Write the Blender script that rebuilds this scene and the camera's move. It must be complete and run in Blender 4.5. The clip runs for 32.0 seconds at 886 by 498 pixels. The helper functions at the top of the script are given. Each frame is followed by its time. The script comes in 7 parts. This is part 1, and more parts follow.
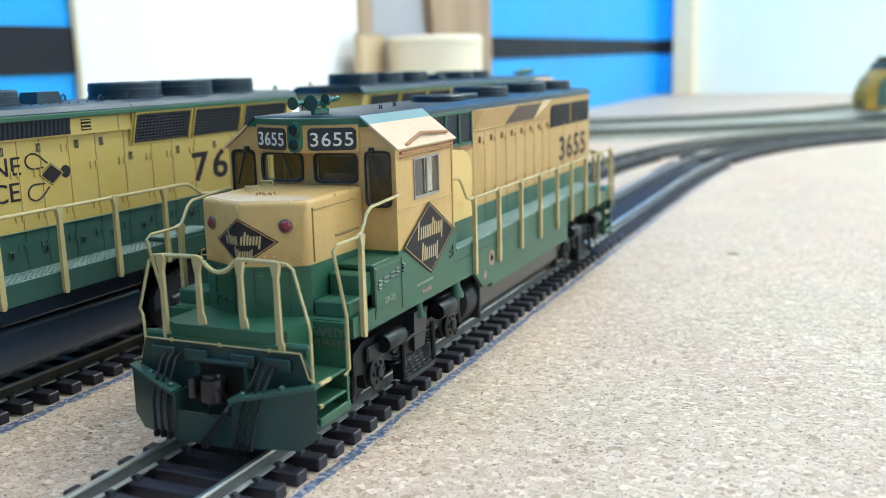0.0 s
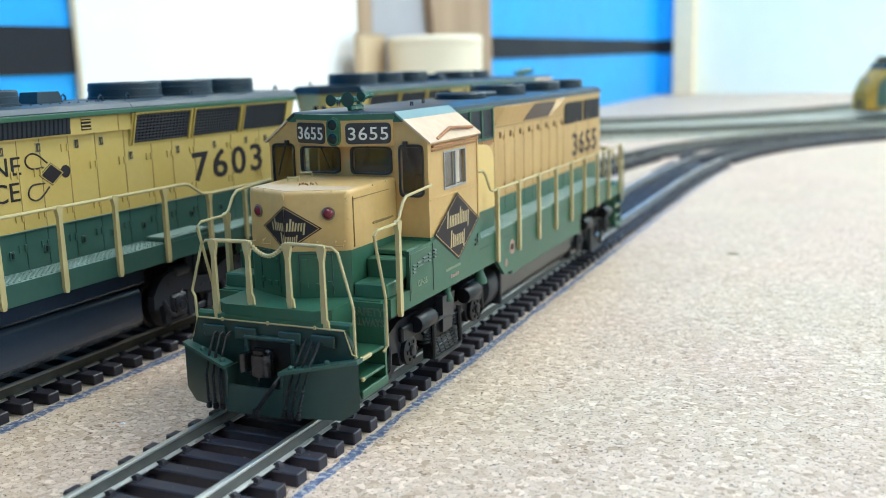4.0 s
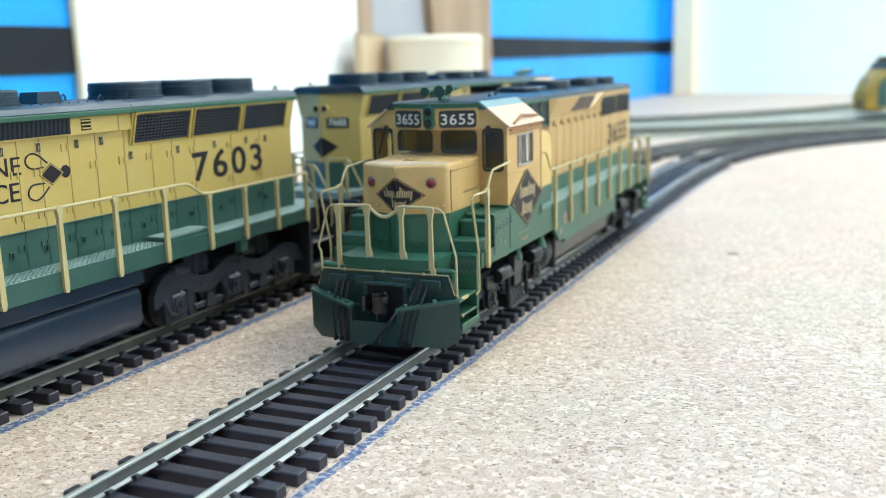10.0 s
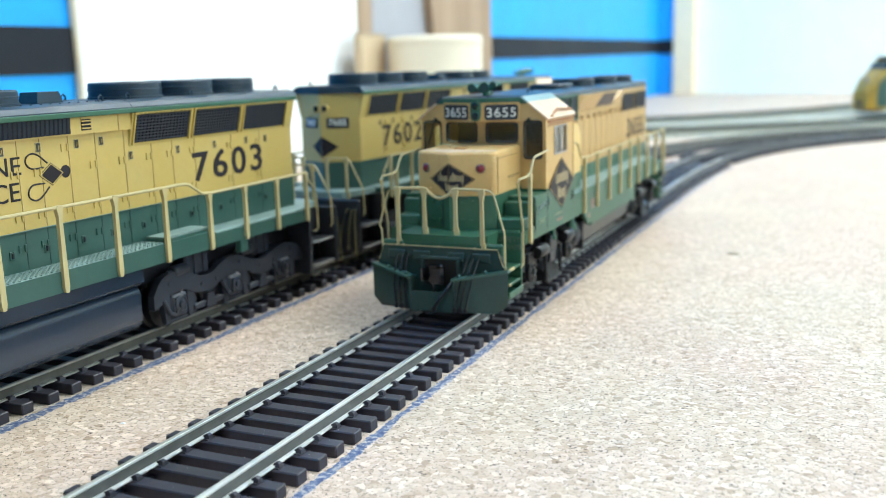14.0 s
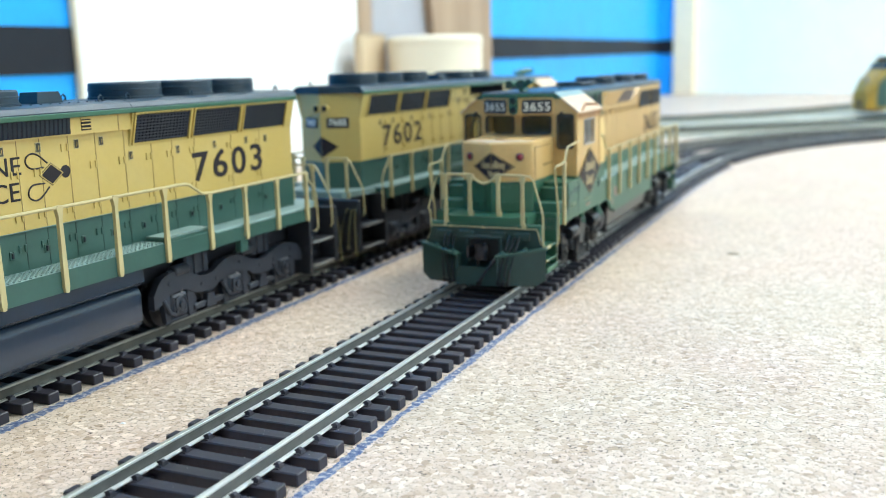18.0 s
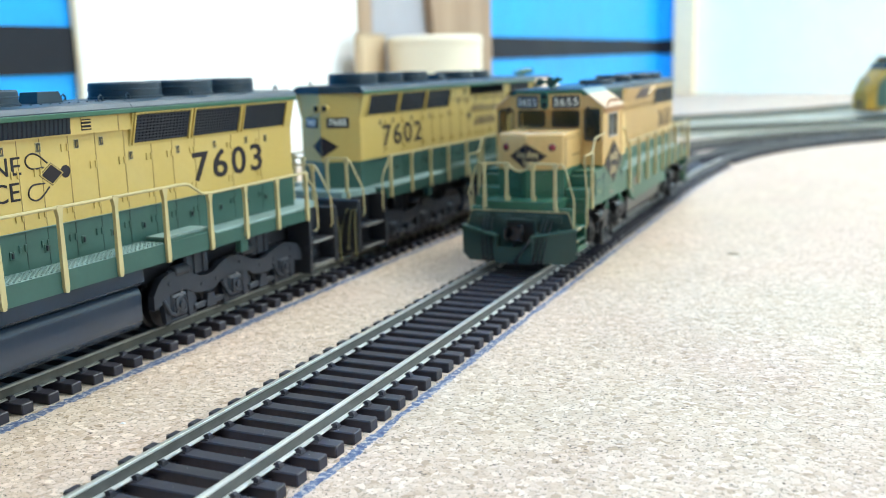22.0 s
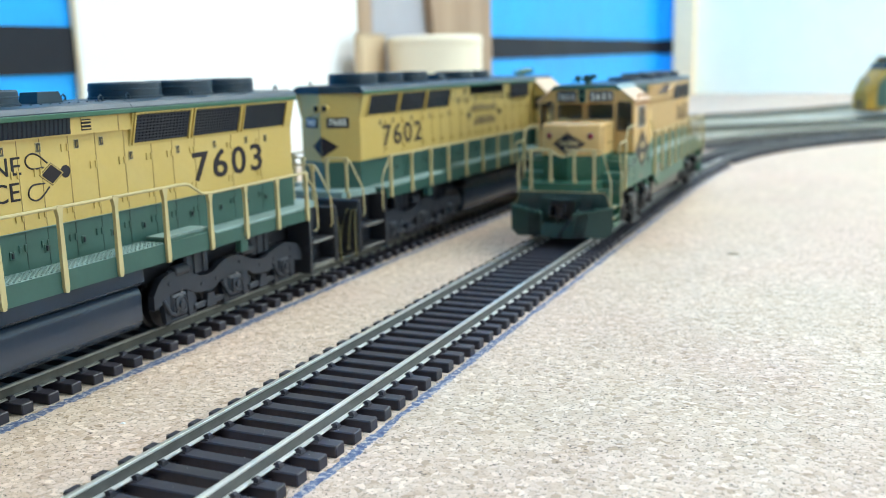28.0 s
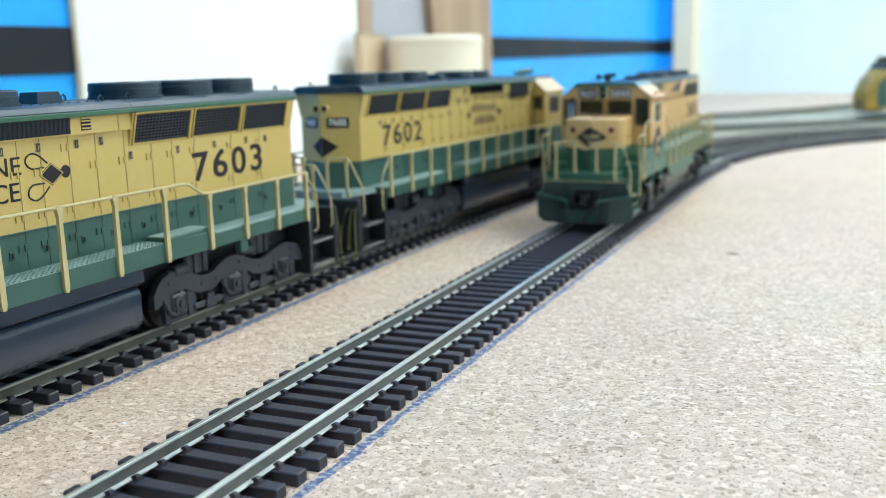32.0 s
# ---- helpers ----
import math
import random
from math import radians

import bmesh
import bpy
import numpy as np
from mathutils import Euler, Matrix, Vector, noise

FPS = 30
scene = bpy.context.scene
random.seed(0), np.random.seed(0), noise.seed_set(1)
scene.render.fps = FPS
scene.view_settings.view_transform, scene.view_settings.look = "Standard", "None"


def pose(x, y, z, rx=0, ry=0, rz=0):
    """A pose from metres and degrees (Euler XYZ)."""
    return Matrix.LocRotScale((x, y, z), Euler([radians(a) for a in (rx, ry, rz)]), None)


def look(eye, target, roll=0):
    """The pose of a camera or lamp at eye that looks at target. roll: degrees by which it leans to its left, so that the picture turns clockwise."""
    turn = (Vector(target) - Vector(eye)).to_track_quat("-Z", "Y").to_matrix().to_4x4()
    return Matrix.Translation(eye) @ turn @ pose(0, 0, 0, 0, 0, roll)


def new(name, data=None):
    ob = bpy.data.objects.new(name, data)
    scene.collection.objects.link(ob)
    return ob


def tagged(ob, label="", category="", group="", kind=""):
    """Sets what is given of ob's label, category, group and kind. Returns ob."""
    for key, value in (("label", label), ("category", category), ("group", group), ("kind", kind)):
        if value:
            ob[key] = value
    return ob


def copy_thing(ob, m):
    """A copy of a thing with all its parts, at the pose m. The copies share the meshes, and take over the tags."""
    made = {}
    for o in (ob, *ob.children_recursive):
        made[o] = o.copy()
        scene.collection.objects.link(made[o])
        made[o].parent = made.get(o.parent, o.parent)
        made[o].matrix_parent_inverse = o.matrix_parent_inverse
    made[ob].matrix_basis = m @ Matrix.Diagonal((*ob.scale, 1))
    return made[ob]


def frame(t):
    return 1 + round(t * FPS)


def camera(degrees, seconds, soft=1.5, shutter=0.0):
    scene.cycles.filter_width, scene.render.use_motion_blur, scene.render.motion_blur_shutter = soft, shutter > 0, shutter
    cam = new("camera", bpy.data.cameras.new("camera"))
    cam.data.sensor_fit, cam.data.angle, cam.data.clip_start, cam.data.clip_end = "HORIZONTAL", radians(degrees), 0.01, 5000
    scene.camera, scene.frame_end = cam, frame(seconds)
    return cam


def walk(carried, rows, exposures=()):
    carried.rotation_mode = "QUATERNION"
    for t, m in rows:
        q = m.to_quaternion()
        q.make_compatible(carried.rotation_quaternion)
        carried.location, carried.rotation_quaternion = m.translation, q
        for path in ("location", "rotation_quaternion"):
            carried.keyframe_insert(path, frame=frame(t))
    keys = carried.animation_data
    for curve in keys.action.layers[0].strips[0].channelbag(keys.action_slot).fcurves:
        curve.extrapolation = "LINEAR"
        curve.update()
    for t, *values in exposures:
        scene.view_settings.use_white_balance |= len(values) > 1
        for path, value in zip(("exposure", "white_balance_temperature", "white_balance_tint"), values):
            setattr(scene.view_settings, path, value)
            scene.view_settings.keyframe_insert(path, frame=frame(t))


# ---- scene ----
# All plans below are in millimetres; S turns them into metres. The layout is in 1:87 scale.
S = 0.001
cam = camera(49.77, 32.0, soft=0.7)
cam.data.dof.use_dof = True
cam.data.dof.focus_distance = 0.168
cam.data.dof.aperture_fstop = 23.0
EYE, AIM = (0.08855, -0.14283, 0.06114), (-0.31012, 0.75452, -0.12814)
STAND = look(EYE, AIM, -1.513)
walk(cam, [(0.0, STAND), (32.0, STAND)], [(0.0, -0.03), (7.0, -0.03), (7.9, 0.12), (9.5, 0.11), (13.0, 0.16), (23.0, 0.14), (25.5, 0.11), (28.0, 0.02), (32.0, -0.06)])

# ---- light ----
world = bpy.data.worlds.new("sky")
scene.world = world
world.use_nodes = True
wn = world.node_tree.nodes
sky = wn.new("ShaderNodeTexSky")
sky.sky_type, sky.sun_disc = "NISHITA", False
sky.sun_elevation, sky.sun_rotation = radians(40), radians(70)
wn["Background"].inputs[1].default_value = 0.1
world.node_tree.links.new(sky.outputs[0], wn["Background"].inputs[0])


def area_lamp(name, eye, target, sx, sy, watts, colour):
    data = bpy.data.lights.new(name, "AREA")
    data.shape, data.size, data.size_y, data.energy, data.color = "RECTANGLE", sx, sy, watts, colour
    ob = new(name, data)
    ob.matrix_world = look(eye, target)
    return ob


# Window and ceiling sources are unseen, assumed from light on the right and above.
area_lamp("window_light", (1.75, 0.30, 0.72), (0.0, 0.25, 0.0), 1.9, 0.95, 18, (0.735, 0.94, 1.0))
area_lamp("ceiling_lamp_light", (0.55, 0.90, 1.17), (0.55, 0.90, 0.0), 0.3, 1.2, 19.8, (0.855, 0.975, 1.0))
# Fill lamp added to lift the dark left side; no such source is known.
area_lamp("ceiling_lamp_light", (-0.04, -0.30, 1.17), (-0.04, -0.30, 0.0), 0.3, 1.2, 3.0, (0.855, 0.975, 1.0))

# ---- materials ----


def nodes_of(name):
    m = bpy.data.materials.new(name)
    m.use_nodes = True
    return m, m.node_tree.nodes, m.node_tree.links, m.node_tree.nodes["Principled BSDF"]


def paint(name, rgb, rough=0.5, metal=0.0, vary=0.12, grain=900.0, dust=0.0, dust_rgb=(0.42, 0.36, 0.28), bump=0.02, spec=0.5, per_object=0.0, streak=0.0, streak_rgb=(0.34, 0.16, 0.06)):
    """Paint or plastic with faint mottling at two scales, fine relief, and dust that gathers in blotches."""
    m, n, l, b = nodes_of(name)
    tc = n.new("ShaderNodeTexCoord")
    big, small = n.new("ShaderNodeTexNoise"), n.new("ShaderNodeTexNoise")
    big.inputs["Scale"].default_value, small.inputs["Scale"].default_value = grain * 0.12, grain
    big.inputs["Detail"].default_value = 5
    small.inputs["Detail"].default_value = 4
    for t in (big, small):
        l.new(tc.outputs["Object"], t.inputs["Vector"])
    add = n.new("ShaderNodeMath")
    add.operation = "ADD"
    l.new(big.outputs[0], add.inputs[0]), l.new(small.outputs[0], add.inputs[1])
    val = n.new("ShaderNodeMapRange")
    val.inputs[1].default_value, val.inputs[2].default_value = 0.6, 1.4
    val.inputs[3].default_value, val.inputs[4].default_value = 1 - vary, 1 + vary
    l.new(add.outputs[0], val.inputs[0])
    hsv = n.new("ShaderNodeHueSaturation")
    hsv.inputs["Color"].default_value = (*rgb, 1)
    l.new(val.outputs[0], hsv.inputs["Value"])
    out = hsv.outputs[0]
    if per_object:
        info = n.new("ShaderNodeObjectInfo")
        mr = n.new("ShaderNodeMapRange")
        mr.inputs[3].default_value, mr.inputs[4].default_value = 1 - per_object, 1 + per_object
        l.new(info.outputs["Random"], mr.inputs[0])
        h2 = n.new("ShaderNodeHueSaturation")
        l.new(out, h2.inputs["Color"]), l.new(mr.outputs[0], h2.inputs["Value"])
        out = h2.outputs[0]
    if dust:
        ramp = n.new("ShaderNodeMapRange")
        ramp.inputs[1].default_value, ramp.inputs[2].default_value = 0.45, 0.75
        ramp.inputs[3].default_value, ramp.inputs[4].default_value = 0.0, dust
        l.new(big.outputs[0], ramp.inputs[0])
        mix = n.new("ShaderNodeMix")
        mix.data_type = "RGBA"
        l.new(ramp.outputs[0], mix.inputs[0]), l.new(out, mix.inputs[6])
        mix.inputs[7].default_value = (*dust_rgb, 1)
        out = mix.outputs[2]
    if streak:
        mp, sn = n.new("ShaderNodeMapping"), n.new("ShaderNodeTexNoise")
        mp.inputs["Scale"].default_value = (420, 420, 60)
        sn.inputs["Scale"].default_value, sn.inputs["Detail"].default_value = 1.0, 6
        l.new(tc.outputs["Object"], mp.inputs[0]), l.new(mp.outputs[0], sn.inputs["Vector"])
        sr = n.new("ShaderNodeMapRange")
        sr.inputs[1].default_value, sr.inputs[2].default_value = 0.52, 0.78
        sr.inputs[3].default_value, sr.inputs[4].default_value = 0.0, streak
        l.new(sn.outputs[0], sr.inputs[0])
        mx = n.new("ShaderNodeMix")
        mx.data_type = "RGBA"
        mx.inputs[7].default_value = (*streak_rgb, 1)
        l.new(sr.outputs[0], mx.inputs[0]), l.new(out, mx.inputs[6])
        out = mx.outputs[2]
    l.new(out, b.inputs["Base Color"])
    rr = n.new("ShaderNodeMapRange")
    rr.inputs[3].default_value, rr.inputs[4].default_value = max(0.02, rough - 0.1), min(1, rough + 0.1)
    l.new(big.outputs[0], rr.inputs[0]), l.new(rr.outputs[0], b.inputs["Roughness"])
    b.inputs["Metallic"].default_value = metal
    b.inputs["Specular IOR Level"].default_value = spec
    if bump:
        bp = n.new("ShaderNodeBump")
        bp.inputs["Strength"].default_value, bp.inputs["Distance"].default_value = 0.5, bump * S
        l.new(add.outputs[0], bp.inputs["Height"]), l.new(bp.outputs[0], b.inputs["Normal"])
    return m


def cork_material():
    """Pressed cork: pale and dark granules of one to two millimetres, with pits between them."""
    m, n, l, b = nodes_of("cork")
    tc = n.new("ShaderNodeTexCoord")
    warp = n.new("ShaderNodeTexNoise")
    warp.inputs["Scale"].default_value, warp.inputs["Detail"].default_value = 700, 5
    l.new(tc.outputs["Object"], warp.inputs["Vector"])
    mixv = n.new("ShaderNodeVectorMath")
    mixv.operation = "MULTIPLY_ADD"
    mixv.inputs[1].default_value = (0.0017, 0.0017, 0.0017)
    l.new(warp.outputs["Color"], mixv.inputs[0]), l.new(tc.outputs["Object"], mixv.inputs[2])
    v1, v2 = n.new("ShaderNodeTexVoronoi"), n.new("ShaderNodeTexVoronoi")
    v1.inputs["Scale"].default_value, v2.inputs["Scale"].default_value = 900, 2300
    ve = n.new("ShaderNodeTexVoronoi")
    ve.feature = "DISTANCE_TO_EDGE"
    ve.inputs["Scale"].default_value = 900
    for v in (v1, v2, ve):
        l.new(mixv.outputs[0], v.inputs["Vector"])
    ramp = n.new("ShaderNodeValToRGB")
    e = ramp.color_ramp.elements
    e[0].position, e[0].color = 0.0, (0.38, 0.266, 0.178, 1)
    e[1].position, e[1].color = 1.0, (0.78, 0.634, 0.515, 1)
    for pos, c in ((0.08, (0.53, 0.39, 0.288)), (0.5, (0.60, 0.462, 0.361)), (0.84, (0.67, 0.528, 0.422))):
        k = ramp.color_ramp.elements.new(pos)
        k.color = (*c, 1)
    sep = n.new("ShaderNodeSeparateColor")
    l.new(v1.outputs["Color"], sep.inputs[0]), l.new(sep.outputs[0], ramp.inputs[0])
    ramp2 = n.new("ShaderNodeValToRGB")
    e = ramp2.color_ramp.elements
    e[0].position, e[0].color = 0.0, (0.72, 0.68, 0.64, 1)
    e[1].position, e[1].color = 0.6, (1, 1, 1, 1)
    sep2 = n.new("ShaderNodeSeparateColor")
    l.new(v2.outputs["Color"], sep2.inputs[0]), l.new(sep2.outputs[1], ramp2.inputs[0])
    mul0 = n.new("ShaderNodeMix")
    mul0.data_type, mul0.blend_type = "RGBA", "MULTIPLY"
    mul0.inputs[0].default_value = 0.4
    l.new(ramp.outputs[0], mul0.inputs[6]), l.new(ramp2.outputs[0], mul0.inputs[7])
    # dark bark specks in some of the joints between granules
    speck = n.new("ShaderNodeTexNoise")
    speck.inputs["Scale"].default_value, speck.inputs["Detail"].default_value = 1300, 3
    l.new(tc.outputs["Object"], speck.inputs["Vector"])
    joint, some = n.new("ShaderNodeMapRange"), n.new("ShaderNodeMapRange")
    joint.inputs[1].default_value, joint.inputs[2].default_value, joint.inputs[3].default_value, joint.inputs[4].default_value = 0.02, 0.09, 0.72, 0.0
    some.inputs[1].default_value, some.inputs[2].default_value = 0.50, 0.57
    l.new(ve.outputs["Distance"], joint.inputs[0]), l.new(speck.outputs[0], some.inputs[0])
    both = n.new("ShaderNodeMath")
    both.operation = "MULTIPLY"
    l.new(joint.outputs[0], both.inputs[0]), l.new(some.outputs[0], both.inputs[1])
    mul = n.new("ShaderNodeMix")
    mul.data_type = "RGBA"
    mul.inputs[7].default_value = (0.06, 0.042, 0.028, 1)
    l.new(both.outputs[0], mul.inputs[0]), l.new(mul0.outputs[2], mul.inputs[6])
    # small dark pits scattered among the granules
    v3 = n.new("ShaderNodeTexVoronoi")
    v3.inputs["Scale"].default_value = 700
    l.new(mixv.outputs[0], v3.inputs["Vector"])
    sep3, pit, few = n.new("ShaderNodeSeparateColor"), n.new("ShaderNodeMapRange"), n.new("ShaderNodeMapRange")
    l.new(v3.outputs["Color"], sep3.inputs[0])
    pit.inputs[1].default_value, pit.inputs[2].default_value, pit.inputs[3].default_value, pit.inputs[4].default_value = 0.12, 0.19, 1.0, 0.0
    few.inputs[1].default_value, few.inputs[2].default_value = 0.30, 0.46
    l.new(v3.outputs["Distance"], pit.inputs[0]), l.new(sep3.outputs[0], few.inputs[0])
    pits = n.new("ShaderNodeMath")
    pits.operation = "MULTIPLY"
    l.new(pit.outputs[0], pits.inputs[0]), l.new(few.outputs[0], pits.inputs[1])
    mul3 = n.new("ShaderNodeMix")
    mul3.data_type = "RGBA"
    mul3.inputs[7].default_value = (0.045, 0.03, 0.02, 1)
    l.new(pits.outputs[0], mul3.inputs[0]), l.new(mul.outputs[2], mul3.inputs[6])
    patch = n.new("ShaderNodeTexNoise")
    patch.inputs["Scale"].default_value, patch.inputs["Detail"].default_value = 22, 4
    l.new(tc.outputs["Object"], patch.inputs["Vector"])
    pr = n.new("ShaderNodeMapRange")
    pr.inputs[3].default_value, pr.inputs[4].default_value = 0.86, 1.14
    l.new(patch.outputs[0], pr.inputs[0])
    hsv = n.new("ShaderNodeHueSaturation")
    cast, cr = n.new("ShaderNodeTexNoise"), n.new("ShaderNodeValToRGB")
    cast.inputs["Scale"].default_value, cast.inputs["Detail"].default_value = 15, 3
    cr.color_ramp.elements[0].position, cr.color_ramp.elements[0].color = 0.36, (0.98, 1.0, 0.97, 1)
    cr.color_ramp.elements[1].position, cr.color_ramp.elements[1].color = 0.64, (1.0, 0.955, 0.95, 1)
    l.new(tc.outputs["Object"], cast.inputs["Vector"]), l.new(cast.outputs[0], cr.inputs[0])
    tint = n.new("ShaderNodeMix")
    tint.data_type, tint.blend_type = "RGBA", "MULTIPLY"
    tint.inputs[0].default_value = 1.0
    l.new(mul3.outputs[2], tint.inputs[6]), l.new(cr.outputs[0], tint.inputs[7])
    l.new(tint.outputs[2], hsv.inputs["Color"]), l.new(pr.outputs[0], hsv.inputs["Value"])
    l.new(hsv.outputs[0], b.inputs["Base Color"])
    b.inputs["Roughness"].default_value = 0.58
    b.inputs["Specular IOR Level"].default_value = 0.4
    hm = n.new("ShaderNodeMath")
    hm.operation = "MULTIPLY_ADD"
    hm.inputs[1].default_value = 0.6
    l.new(sep2.outputs[1], hm.inputs[0]), l.new(ve.outputs["Distance"], hm.inputs[2])
    bp = n.new("ShaderNodeBump")
    bp.inputs["Strength"].default_value, bp.inputs["Distance"].default_value = 0.35, 0.0002
    l.new(hm.outputs[0], bp.inputs["Height"]), l.new(bp.outputs[0], b.inputs["Normal"])
    return m


def rail_material():
    m, n, l, b = nodes_of("nickel_silver_rail")
    tc, tx = n.new("ShaderNodeTexCoord"), n.new("ShaderNodeTexNoise")
    mp = n.new("ShaderNodeMapping")
    mp.inputs["Scale"].default_value = (500, 14, 500)
    tx.inputs["Scale"].default_value, tx.inputs["Detail"].default_value = 1.0, 5
    l.new(tc.outputs["Object"], mp.inputs[0]), l.new(mp.outputs[0], tx.inputs["Vector"])
    r = n.new("ShaderNodeMapRange")
    r.inputs[3].default_value, r.inputs[4].default_value = 0.28, 0.36
    l.new(tx.outputs[0], r.inputs[0]), l.new(r.outputs[0], b.inputs["Roughness"])
    c = n.new("ShaderNodeValToRGB")
    c.color_ramp.elements[0].color, c.color_ramp.elements[1].color = (0.80, 0.79, 0.775, 1), (0.88, 0.87, 0.855, 1)
    l.new(tx.outputs[0], c.inputs[0]), l.new(c.outputs[0], b.inputs["Base Color"])
    b.inputs["Metallic"].default_value = 1.0
    return m


def wood_material(name, pale, dark, scale=40.0):
    m, n, l, b = nodes_of(name)
    tc, mp = n.new("ShaderNodeTexCoord"), n.new("ShaderNodeMapping")
    mp.inputs["Scale"].default_value = (scale, scale, scale * 0.08)
    tx = n.new("ShaderNodeTexNoise")
    tx.inputs["Scale"].default_value, tx.inputs["Detail"].default_value, tx.inputs["Distortion"].default_value = 1.0, 6, 1.2
    l.new(tc.outputs["Object"], mp.inputs[0]), l.new(mp.outputs[0], tx.inputs["Vector"])
    c = n.new("ShaderNodeValToRGB")
    c.color_ramp.elements[0].position, c.color_ramp.elements[1].position = 0.3, 0.7
    c.color_ramp.elements[0].color, c.color_ramp.elements[1].color = (*dark, 1), (*pale, 1)
    l.new(tx.outputs[0], c.inputs[0]), l.new(c.outputs[0], b.inputs["Base Color"])
    b.inputs["Roughness"].default_value = 0.6
    return m


def marker_material():
    """Blue marker ink that skips over the cork's pits."""
    m, n, l, b = nodes_of("blue_marker_ink")
    tc, v = n.new("ShaderNodeTexCoord"), n.new("ShaderNodeTexNoise")
    v.inputs["Scale"].default_value, v.inputs["Detail"].default_value, v.inputs["Roughness"].default_value = 900, 5, 0.7
    l.new(tc.outputs["Object"], v.inputs["Vector"])
    c = n.new("ShaderNodeValToRGB")
    e = c.color_ramp.elements
    e[0].position, e[0].color = 0.40, (0.045, 0.066, 0.155, 1)
    e[1].position, e[1].color = 0.61, (0.50, 0.44, 0.40, 1)
    k = e.new(0.52)
    k.color = (0.13, 0.165, 0.26, 1)
    l.new(v.outputs[0], c.inputs[0]), l.new(c.outputs[0], b.inputs["Base Color"])
    b.inputs["Roughness"].default_value = 0.7
    return m


def glass_material(name, tint=(0.75, 0.8, 0.8), ior=1.1):
    m, n, l, b = nodes_of(name)
    b.inputs["Base Color"].default_value = (*tint, 1)
    b.inputs["Transmission Weight"].default_value = 1.0
    b.inputs["Roughness"].default_value = 0.03
    b.inputs["IOR"].default_value = ior
    return m


# Bare metal web, painted dark for its shade and the ties it reflects.
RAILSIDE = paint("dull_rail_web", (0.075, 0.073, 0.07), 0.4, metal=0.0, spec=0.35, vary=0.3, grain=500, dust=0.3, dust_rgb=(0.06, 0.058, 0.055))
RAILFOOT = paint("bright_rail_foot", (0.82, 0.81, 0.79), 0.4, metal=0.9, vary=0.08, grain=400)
OLDNEAR = paint("weathered_near_rail", (0.36, 0.345, 0.305), 0.45, metal=0.4, vary=0.3, grain=420, dust=0.45, dust_rgb=(0.08, 0.07, 0.06))
OLDWEB = paint("dirty_rail_web", (0.085, 0.078, 0.066), 0.6, vary=0.35, grain=400, spec=0.2)
FARRAIL = paint("dull_turnout_rail", (0.16, 0.16, 0.16), 0.5, metal=0.3, vary=0.3, grain=300, spec=0.3)
DUSTW = paint("pale_dust", (0.42, 0.40, 0.38), 0.8, vary=0.2)
CORK, RAIL, INK = cork_material(), rail_material(), marker_material()
GLASS = glass_material("window_glass")
CABGLASS = glass_material("cab_window_glass", (0.92, 0.93, 0.91), 1.45)
TIE = paint("black_plastic_tie", (0.022, 0.019, 0.028), 0.45, vary=0.3, grain=1400, dust=0.35, dust_rgb=(0.05, 0.045, 0.058), per_object=0.15)
YEL = paint("cream_yellow_paint", (0.505, 0.348, 0.098), 0.42, vary=0.05, dust=0.1)
TAN = paint("weathered_yellow_paint", (0.53, 0.322, 0.114), 0.45, vary=0.08, dust=0.25, dust_rgb=(0.64, 0.43, 0.21), streak=0.2, streak_rgb=(0.42, 0.21, 0.07))
HOODTAN = paint("stained_yellow_hood_paint", (0.48, 0.29, 0.10), 0.45, vary=0.1, dust=0.3, dust_rgb=(0.60, 0.39, 0.19), streak=0.38, streak_rgb=(0.33, 0.15, 0.05))
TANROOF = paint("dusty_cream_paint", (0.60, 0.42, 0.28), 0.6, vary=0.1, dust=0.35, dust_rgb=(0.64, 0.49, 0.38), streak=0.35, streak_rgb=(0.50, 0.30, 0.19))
RUST = paint("rusty_trim", (0.36, 0.16, 0.07), 0.7, vary=0.25)
GRN = paint("green_paint", (0.021, 0.090, 0.050), 0.42, vary=0.1, dust=0.12, dust_rgb=(0.10, 0.18, 0.14))
GRNSD = paint("dark_green_paint", (0.030, 0.083, 0.065), 0.42, vary=0.08, dust=0.1, dust_rgb=(0.10, 0.16, 0.13))
ROOF = paint("dark_green_roof_paint", (0.011, 0.027, 0.044), 0.38, vary=0.12, spec=0.4, dust=0.1, dust_rgb=(0.05, 0.07, 0.075))
# Walkway tops, paler than the green sides.
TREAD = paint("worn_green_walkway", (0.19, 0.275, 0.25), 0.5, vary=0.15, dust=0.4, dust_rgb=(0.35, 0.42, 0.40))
PILOT = paint("dark_green_pilot_paint", (0.017, 0.044, 0.037), 0.38, vary=0.15, dust=0.15, dust_rgb=(0.028, 0.05, 0.05))
RAILING = paint("cream_handrail_paint", (0.46, 0.365, 0.18), 0.45, vary=0.08)
BLACK = paint("black_underframe", (0.019, 0.020, 0.026), 0.42, vary=0.25, dust=0.15, dust_rgb=(0.033, 0.034, 0.040))
TANK = paint("satin_black_tank", (0.021, 0.032, 0.052), 0.20, vary=0.06, bump=0.0, spec=0.7)
TANK_G = paint("grey_weathered_tank", (0.045, 0.04, 0.036), 0.4, vary=0.15, dust=0.5, dust_rgb=(0.09, 0.078, 0.065))
GRILLE = paint("dark_grille", (0.006, 0.006, 0.012), 0.5, vary=0.2, spec=0.2)
TRUCKBLK = paint("black_truck_casting", (0.0045, 0.005, 0.008), 0.42, vary=0.25, dust=0.12, dust_rgb=(0.014, 0.015, 0.02), spec=0.35)
